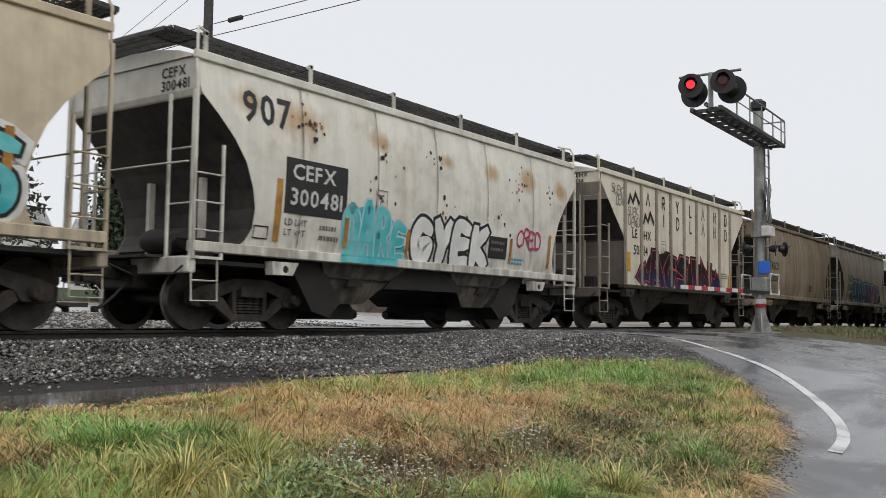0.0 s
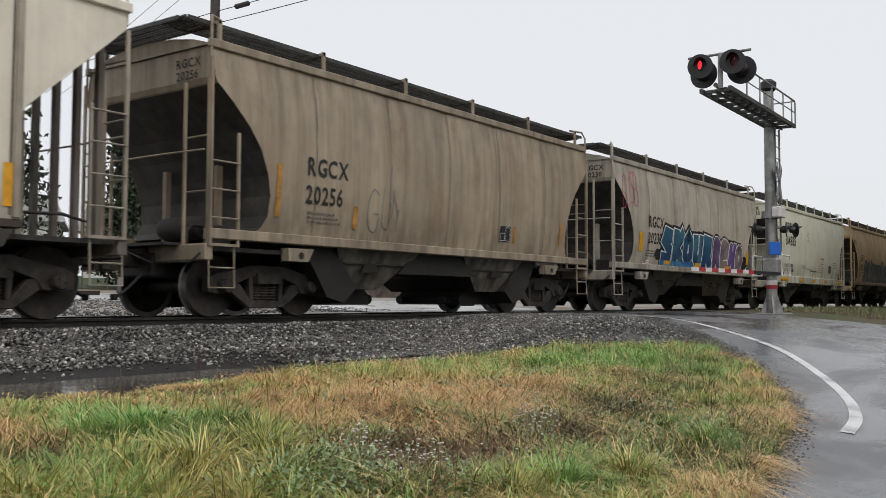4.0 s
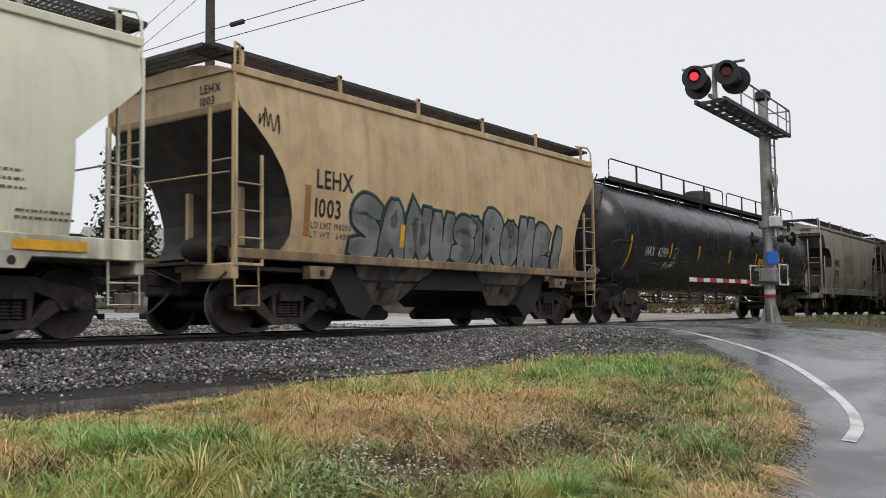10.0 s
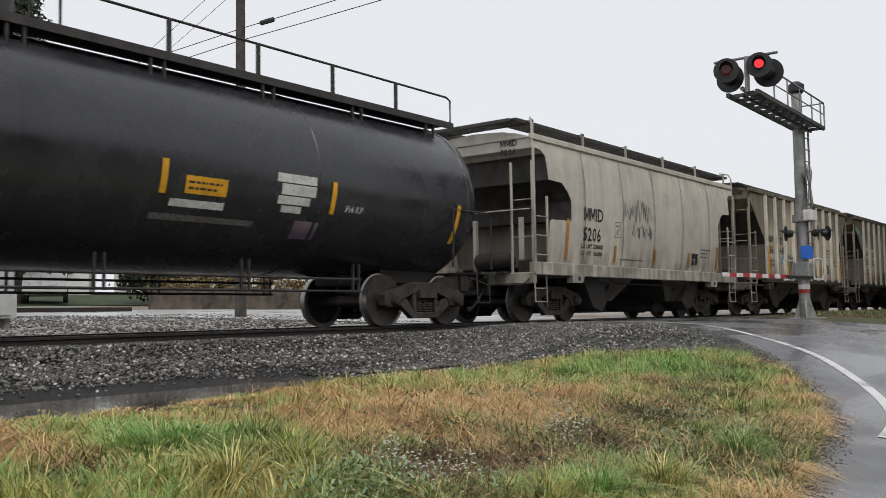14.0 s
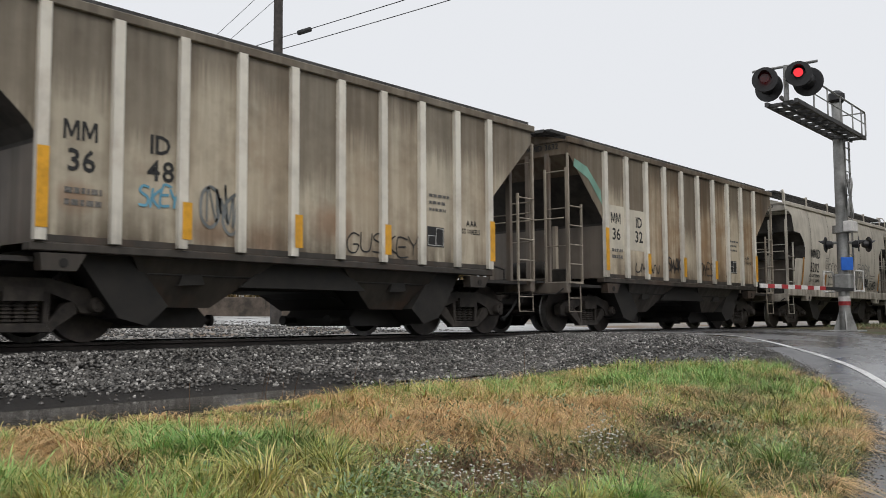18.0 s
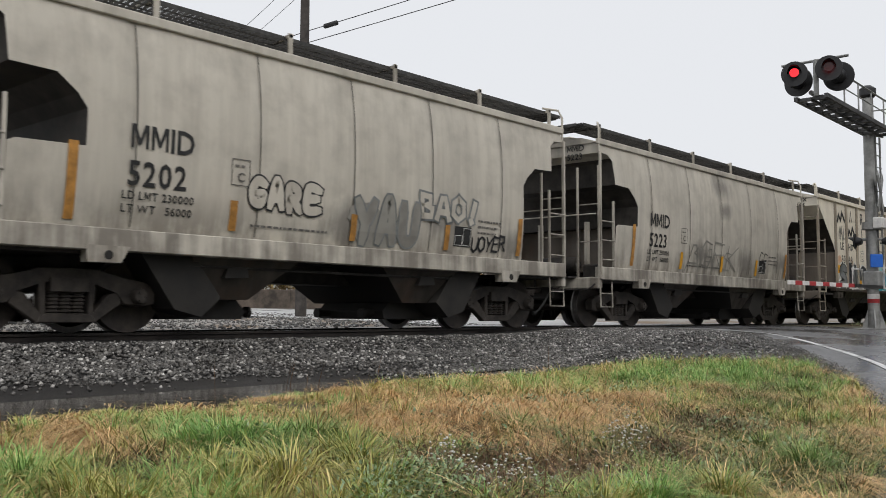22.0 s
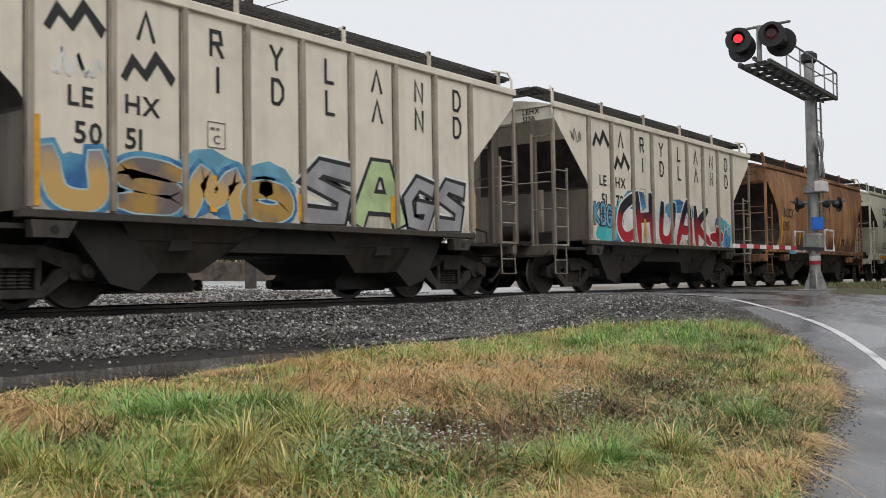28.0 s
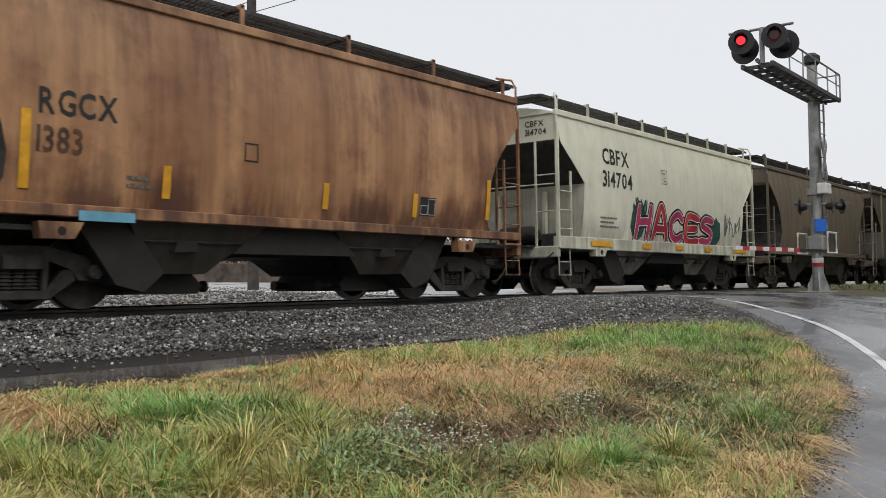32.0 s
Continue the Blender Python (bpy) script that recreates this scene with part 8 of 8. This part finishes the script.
def blades(name, x, y, base, length, width, lean, rng, mat, label, category="grass", turn=None):
    """Bent blades, each a strip of two steps and a tip."""
    n = len(x)
    a = rng.uniform(0, math.tau, n) if turn is None else turn
    dx, dy = np.cos(a), np.sin(a)
    wx, wy = -dy * width / 2, dx * width / 2
    twist = rng.uniform(-0.6, 0.6, n)
    wx, wy = wx * np.cos(twist) - wy * np.sin(twist), wx * np.sin(twist) + wy * np.cos(twist)
    p = np.stack([x, y, base], -1)
    v = []
    for u, w in ((0.0, 1.0), (0.42, 0.85), (0.76, 0.6), (1.0, 0.0)):
        out = length * (lean * u**1.7)
        up = length * (u * (1 - 0.62 * np.clip(lean, 0, 1.7) * u))
        c = p + np.stack([dx * out, dy * out, up], -1)
        if w:
            v += [c + np.stack([wx * w, wy * w, 0 * wx], -1), c - np.stack([wx * w, wy * w, 0 * wx], -1)]
        else:
            v.append(c)
    v = np.stack(v, 1)
    k = np.array([[0, 1, 3], [0, 3, 2], [2, 3, 5], [2, 5, 4], [4, 5, 6]])
    f = (k[None] + (np.arange(n) * 7)[:, None, None]).reshape(-1, 3)
    return soup(name, v.reshape(-1, 3), f, mat, label, category)


def scatter(count, rng, tuft=0.075, per=16):
    """Positions in tufts on the bank, denser towards the camera; each blade leans out from its tuft."""
    m = count // per
    cx, cy = rng.uniform(1.0, 13.2, m * 3), rng.uniform(-10.6, -4.2, m * 3)
    far = np.hypot(cx, cy + 11.7)
    keep = inside(BANK, cx, cy) & (rng.random(len(cx)) < np.clip(6.5 / far, 0.5, 1)) & (far > 3.6) & (cx > 0.42 * (cy + 11.7))
    cx, cy = cx[keep][:m], cy[keep][:m]
    ox, oy = rng.normal(0, tuft, len(cx) * per), rng.normal(0, tuft, len(cx) * per)
    x, y = np.repeat(cx, per) + ox, np.repeat(cy, per) + oy
    ok = inside(BANK, x, y)
    comb = heights(cx, cy, lambda a, b: noise.noise((a * 0.8, b * 0.8, 3))) * 4
    turn = np.where(rng.random(len(x)) < 0.65, np.arctan2(oy, ox) + rng.normal(0, 0.5, len(x)), np.repeat(comb, per) + rng.normal(0, 0.6, len(x)))
    size = np.repeat((0.5 + 1.0 * rng.random(len(cx)) ** 1.8) * (0.8 + 0.7 * np.clip(0.5 + heights(cx, cy, lambda a, b: noise.noise((a * 2.3, b * 2.3, 8))), 0, 1)), per)
    return x[ok], y[ok], size[ok], turn[ok]


def bank_z(x, y):
    return rough_ground(x, y) - 0.01


gx_, gy_, gs_, gt_ = scatter(150000, rng, 0.06, 14)
green = greenness(gx_, gy_) + rng.normal(0, 0.6, len(gx_))
bare = bareness(gx_, gy_)
rim_ = heights(gx_, gy_, lambda a, b: rim_y(a))
edge = np.clip((rim_ - gy_) / 0.9, 0.3, 1)
hollow = np.clip(-heights(gx_, gy_, lambda a, b: noise.noise((a * 2.6, b * 2.6, 5))) * 2.2, 0, 0.8)
keep = rng.random(len(gx_)) > np.maximum(0.85 * bare, hollow)
gx_, gy_, gs_, gt_, green, edge = (q_[keep] for q_ in (gx_, gy_, gs_, gt_, green, edge))
gz_ = heights(gx_, gy_, bank_z)
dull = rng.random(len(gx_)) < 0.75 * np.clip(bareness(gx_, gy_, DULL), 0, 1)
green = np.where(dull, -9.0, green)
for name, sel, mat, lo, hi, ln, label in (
    ("dull_grass", green < -8.0, DULLGREEN, 0.06, 0.16, (0.5, 1.7), "dull grass and weeds, darkened for the slope's shade"),
    ("green_grass", (green > 0.18) & (green <= 1.15), GREEN, 0.06, 0.17, (0.4, 1.6), "wet green grass on the trackside bank"),
    ("lush_grass", green > 1.15, LUSH, 0.08, 0.2, (0.3, 1.3), "bright green grass on the trackside bank"),
    ("dry_grass", (green <= 0.18) & (green > -8.0), STRAW, 0.06, 0.18, (0.8, 1.9), "straw-coloured dead grass on the trackside bank"),
):
    m = int(sel.sum())
    blades(name, gx_[sel], gy_[sel], gz_[sel], rng.uniform(lo, hi, m) * gs_[sel] * edge[sel], rng.uniform(0.0035, 0.008, m), rng.uniform(*ln, m), rng, mat, label, turn=gt_[sel])


def tussocks(name, cx, cy, reach, per, high, lean, mat, label, comb=None, width=(0.004, 0.009)):
    """Clumps of arching blades; comb gives the way that matted clumps lie."""
    n = len(cx) * per
    off = rng.normal(0, 1, (n, 2)) * np.repeat(reach, per)[:, None]
    px, py = np.repeat(cx, per) + off[:, 0], np.repeat(cy, per) + off[:, 1]
    turn = np.arctan2(off[:, 1], off[:, 0]) + rng.normal(0, 0.45, n)
    if comb is not None:
        turn = np.where(rng.random(n) < 0.75, np.repeat(comb, per) + rng.normal(0, 0.4, n), turn)
    ok = inside(BANK, px, py)
    long = np.repeat(high, per) * rng.uniform(0.4, 1.1, n)
    px, py, turn, long = px[ok], py[ok], turn[ok], long[ok]
    blades(name, px, py, heights(px, py, bank_z) + rng.uniform(0, 0.03, len(px)), long * np.clip((heights(px, py, lambda a, b: rim_y(a)) - py) / 0.9, 0.35, 1), rng.uniform(*width, len(px)), rng.uniform(*lean, len(px)), rng, mat, label, "grass", turn)


def on_bank(count, near=4.0):
    x, y = rng.uniform(1.5, 12.8, count * 3), rng.uniform(-10.2, -4.9, count * 3)
    far = np.hypot(x, y + 11.7)
    ok = inside(BANK, x, y) & (far > near) & (x > 0.42 * (y + 11.7)) & (rng.random(len(x)) < np.clip(6.0 / far, 0.4, 1))
    return x[ok][:count], y[ok][:count]


# middling tussocks all over the bank, by the colour of their patch
ux_, uy_ = on_bank(620)
sel = bareness(ux_, uy_) < 0.45
ux_, uy_ = ux_[sel], uy_[sel]
ug_ = greenness(ux_, uy_) + rng.normal(0, 0.6, len(ux_))
uh_ = rng.uniform(0.12, 0.28, len(ux_))
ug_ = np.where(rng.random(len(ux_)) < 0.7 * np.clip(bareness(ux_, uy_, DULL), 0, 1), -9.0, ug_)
for name, sel, mat, lean, label in (
    ("green_tussocks", (ug_ > 0.2) & (ug_ <= 1.0), GREEN, (0.4, 1.7), "arching wet green tussocks on the bank"),
    ("lush_tussocks", ug_ > 1.0, LUSH, (0.3, 1.3), "arching bright green tussocks on the bank"),
    ("dull_tussocks", ug_ < -8.0, DULLGREEN, (0.5, 1.7), "dull green tussocks, darkened for the slope's shade"),
    ("dry_tussocks", (ug_ <= 0.2) & (ug_ > -8.0), STRAW, (0.9, 2.0), "drooping straw-coloured tussocks on the bank"),
):
    tussocks(name, ux_[sel], uy_[sel], np.full(int(sel.sum()), 0.055), 85, uh_[sel], lean, mat, label)
# straw laid over by rain: combed mats in the dry patches
mx_, my_ = on_bank(1500)
sel = (greenness(mx_, my_) + rng.normal(0, 0.35, len(mx_)) < 0.1) & (bareness(mx_, my_) < 0.4)
mx_, my_ = mx_[sel][:260], my_[sel][:260]
comb_ = -2.2 + 2.4 * heights(mx_, my_, lambda a, b: noise.noise((a * 0.7, b * 0.7, 3)))
tussocks("matted_straw", mx_, my_, np.full(len(mx_), 0.09), 70, rng.uniform(0.16, 0.34, len(mx_)), (1.3, 2.1), STRAW, "pale straw laid over by rain", comb_, (0.003, 0.007))
# loose long stems over everything
lx_, ly_ = on_bank(4600)
blades("loose_stems", lx_, ly_, heights(lx_, ly_, bank_z) + rng.uniform(0.02, 0.08, len(lx_)), rng.uniform(0.14, 0.36, len(lx_)) * np.clip((heights(lx_, ly_, lambda a, b: rim_y(a)) - ly_) / 0.9, 0.2, 1), rng.uniform(0.003, 0.006, len(lx_)), rng.uniform(1.2, 2.2, len(lx_)), rng, STRAW, "loose pale stems lying over the grass", "straw")
# the big tussocks in the foreground
for cx_, cy_, high, mat in ((3.2, -7.76, 0.36, GREEN), (2.87, -7.76, 0.34, GREEN), (2.72, -7.44, 0.3, LUSH), (3.99, -7.04, 0.3, DEEP), (3.78, -7.67, 0.36, GREEN), (3.8, -6.9, 0.24, DEEP), (3.48, -8.1, 0.34, GREEN), (2.28, -7.35, 0.34, GREEN), (2.23, -6.91, 0.3, LUSH), (2.37, -7.61, 0.34, GREEN), (2.83, -8.05, 0.36, GREEN), (2.57, -7.87, 0.34, LUSH), (3.13, -8.26, 0.34, GREEN), (4.4, -8.98, 0.34, GREEN), (4.7, -9.1, 0.32, LUSH), (5.56, -7.54, 0.24, DEEP), (6.68, -9.2, 0.26, DEEP), (10.7, -7.6, 0.24, DEEP), (9.6, -6.45, 0.26, LUSH), (3.3, -6.95, 0.27, LUSH), (3.5, -6.8, 0.26, LUSH), (3.2, -6.75, 0.24, LUSH), (3.45, -7.0, 0.26, LUSH), (3.6, -7.35, 0.28, DEEP), (3.05, -7.3, 0.28, GREEN), (5.2, -9.3, 0.28, GREEN), (7.2, -8.7, 0.22, DEEP), (11.2, -6.6, 0.22, LUSH)):
    tussocks("grass_tussock", np.array([cx_]), np.array([cy_]), np.array([0.085]), 460, np.array([high]), (0.35, 1.65), mat, "big arching green grass tussock on the bank", None, (0.004, 0.0095))
# weeds and dead stalks in the bare hollows
wx_ = np.concatenate([rng.normal(px, reach * 0.9, int(4200 * reach)) for px, py, reach in BARE])
wy_ = np.concatenate([rng.normal(py, reach * 0.9, int(4200 * reach)) for px, py, reach in BARE])
ok = inside(BANK, wx_, wy_)
wx_, wy_ = wx_[ok], wy_[ok]
wz_ = heights(wx_, wy_, bank_z)
m = len(wx_)
blades("weeds", wx_, wy_, wz_ + rng.uniform(0, 0.1, m), rng.uniform(0.025, 0.06, m), rng.uniform(0.008, 0.02, m), rng.uniform(0.6, 1.4, m), rng, WEED, "low dull weeds among the grass", "weeds")
sel = rng.random(m) < 0.75
blades("dead_stalks", wx_[sel], wy_[sel], wz_[sel] + 0.02, rng.uniform(0.12, 0.34, sel.sum()), rng.uniform(0.003, 0.006, sel.sum()), rng.uniform(0.5, 1.9, sel.sum()), rng, DEAD, "brown dead stalks lying in the grass", "stalks")
# blue-green leafy weeds at the front, small green leaves elsewhere
lx = np.concatenate([rng.normal(3.75, 0.3, 900), rng.normal(3.5, 0.2, 400), rng.uniform(3.0, 8.5, 5000)])
ly = np.concatenate([rng.normal(-8.25, 0.24, 900), rng.normal(-8.35, 0.18, 400), rng.uniform(-9.5, -6.8, 5000)])
ok = inside(BANK, lx, ly) & ((np.arange(len(lx)) < 1300) | (heights(lx, ly, lambda a, b: noise.noise((a * 2.2, b * 2.2, 4))) > 0.12))
lx, ly = lx[ok], ly[ok]
blades("leafy_weeds", lx, ly, heights(lx, ly, bank_z) + rng.uniform(0.02, 0.16, len(lx)), rng.uniform(0.03, 0.06, len(lx)), rng.uniform(0.01, 0.02, len(lx)), rng.uniform(0.7, 1.5, len(lx)), rng, LEAFY, "small blue-green leafy weeds among the grass", "weeds")
# a few upright dry weed stems
ux_, uy_ = on_bank(46)
blades("weed_stems", ux_, uy_, heights(ux_, uy_, bank_z), rng.uniform(0.3, 0.5, len(ux_)), np.full(len(ux_), 0.006), rng.uniform(0.05, 0.3, len(ux_)), rng, DEAD, "upright dry weed stems", "stalks")

# white aster heads on thin stems
FLOWER = plain_mat("white_petals", (0.74, 0.74, 0.70), 0.7, 0.0, 0.1, 20)
fx, fy = [], []
for px, py, reach, count in ((5.99, -8.14, 0.1, 40), (5.75, -8.27, 0.12, 40), (5.85, -8.3, 0.1, 20), (4.22, -8.28, 0.13, 44), (4.57, -8.23, 0.14, 36), (4.15, -8.62, 0.05, 26), (4.38, -7.86, 0.05, 26), (3.98, -8.26, 0.08, 26), (4.4, -8.4, 0.2, 20), (4.9, -8.5, 0.2, 14)):
    fx += list(rng.normal(px, reach, count))
    fy += list(rng.normal(py, reach, count))
fx, fy = np.array(fx), np.array(fy)
ground_f = heights(fx, fy, bank_z)
fh = rng.uniform(0.08, 0.26, len(fx))
blades("flower_stems", fx, fy, ground_f, fh * 1.02, np.full(len(fx), 0.004), np.full(len(fx), 0.03), rng, WEED, "thin dull green flower stems", "stalks")
v = ICO_V[None] * rng.uniform(0.006, 0.0115, (len(fx), 1, 1)) * np.array([1, 1, 0.5])
v = v + np.stack([fx, fy, ground_f + fh], -1)[:, None]
soup("white_asters", v.reshape(-1, 3), (ICO_F[None] + (np.arange(len(fx)) * len(ICO_V))[:, None, None]).reshape(-1, 3), FLOWER, "small white aster flowers in the grass", "flowers")

# verge beyond the mast: dry and green grass beside the road
vx, vy = rng.uniform(26.5, 40, 16000), rng.uniform(-7.5, -2.4, 16000)
ok = (vx > 24.6 + (-vy - 4.0) * 0.4) | (vy > -3.6)
ok &= (vx > 27.4 + (vy + 5.0) * 0.25)
vx, vy = vx[ok], vy[ok]
g2 = (vx > 31.5) ^ (rng.random(len(vx)) < 0.12)
vz = heights(vx, vy, ground_z)
blades("verge_dry_grass", vx[~g2], vy[~g2], vz[~g2], rng.uniform(0.03, 0.1, (~g2).sum()), rng.uniform(0.008, 0.014, (~g2).sum()), rng.uniform(0.8, 1.9, (~g2).sum()), rng, DEAD, "dry straw grass on the verge behind the signal")
blades("verge_green_grass", vx[g2], vy[g2], vz[g2], rng.uniform(0.06, 0.22, g2.sum()), rng.uniform(0.01, 0.018, g2.sum()), rng.uniform(0.2, 0.9, g2.sum()), rng, WEED, "taller green weeds on the verge beside the track")
leaf_m = plain_mat("red_brown_leaf", (0.30, 0.09, 0.05), 0.6)
for lx0, ly0, dz in ((5.4, -8.1, 0.16), (3.3, -6.6, 0.1), (8.9, -3.35, -0.02)):
    bm = BM()
    bm.faces.new([bm.verts.new((r0 * math.cos(q), r0 * math.sin(q), 0.01 * math.sin(3 * q))) for q, r0 in ((0, 0.05), (0.8, 0.032), (1.6, 0.045), (2.4, 0.03), (3.2, 0.05), (4.2, 0.034), (5.2, 0.046))])
    tagged(new("fallen_leaf", mesh_of(bm, "fallen_leaf", leaf_m)), "curled red-brown fallen leaf in the grass", "leaf", "fallen leaves").matrix_basis = pose(lx0, ly0, ground_z(lx0, ly0) + dz, 50, 10, 30)

# the black ledge of the window that the view is taken from
ledge = thing("window_ledge", "black rubber-edged vehicle window ledge close below the view", "window ledge", kind="structure", at=EYE)
part("ledge_lip", tube(BM(), [(-0.1, 0.95, -0.205), (0.42, 0.773, -0.192), (0.472, 0.736, -0.206), (0.58, 0.66, -0.255), (0.8, 0.4, -0.42)], 0.012, 10), RUBBER, ledge, smooth=True)
part("ledge_top", prism(BM(), [(-0.1, -0.22), (0.8, -0.44), (0.8, -0.52), (-0.1, -0.32)], 0.3, 0.6), RUBBER, ledge)


# ---- movement ----
ROLL = [
    (0.0, 1.60), (0.5, 4.72), (1.0, 7.85), (1.5, 11.00), (2.0, 14.14), (2.5, 17.27), (3.0, 20.16), (3.5, 23.52),
    (5.5, 36.33), (6.0, 39.58), (6.5, 42.80), (7.0, 45.96), (7.5, 48.98), (8.0, 52.29), (8.5, 55.52), (9.0, 58.73),
    (9.5, 61.89), (10.0, 64.89), (10.5, 68.16), (11.0, 71.38), (11.5, 74.54), (12.0, 77.70), (12.5, 80.91), (13.0, 84.15),
    (13.5, 87.38), (15.5, 100.16), (16.0, 103.32), (16.5, 106.45), (17.0, 109.55), (17.5, 112.71), (18.0, 115.93), (18.5, 119.11),
    (19.0, 122.23), (19.5, 125.30), (20.0, 128.45), (20.5, 131.63), (21.0, 134.80), (21.5, 137.93), (22.0, 140.92), (22.5, 144.21),
    (23.0, 147.35), (23.5, 150.45), (24.0, 153.50), (24.5, 156.60), (25.0, 159.79), (25.5, 162.98), (27.5, 175.71), (28.0, 178.88),
    (28.5, 182.03), (29.0, 185.15), (29.5, 188.32), (30.0, 191.52), (30.5, 194.80), (31.0, 198.02), (31.5, 201.04), (32.0, 204.43),
]


def motions():
    for car, at in TRAIN:
        walk(car, [(t, pose(at - s, 0, 0)) for t, s in ROLL])
    times = [k / 10 for k in range(321)]
    way = [lerp_table(ROLL, t) for t in times]
    for ws, cx, at in ROLLING:
        walk(ws, [(t, pose(cx, 0, 0.457, 0, -math.degrees(s / 0.46), 0)) for t, s in zip(times, way)])
    for disc, left in FLASHERS:
        # the pair takes turns: 1.4626 s for both
        rows, angle = [], 0.0 if left else 180.0
        rows.append((0.0, pose(0, -0.13, 0, 0, 0, angle)))
        turn = 0.315
        while turn < 31.9:
            for dt, part_turn in ((-0.06, 0), (-0.02, 60), (0.02, 120), (0.06, 180)):
                rows.append((turn + dt, pose(0, -0.13, 0, 0, 0, angle + part_turn)))
            angle += 180
            turn += 0.7313
        rows.append((32.0, pose(0, -0.13, 0, 0, 0, angle)))
        walk(disc, rows)


motions()
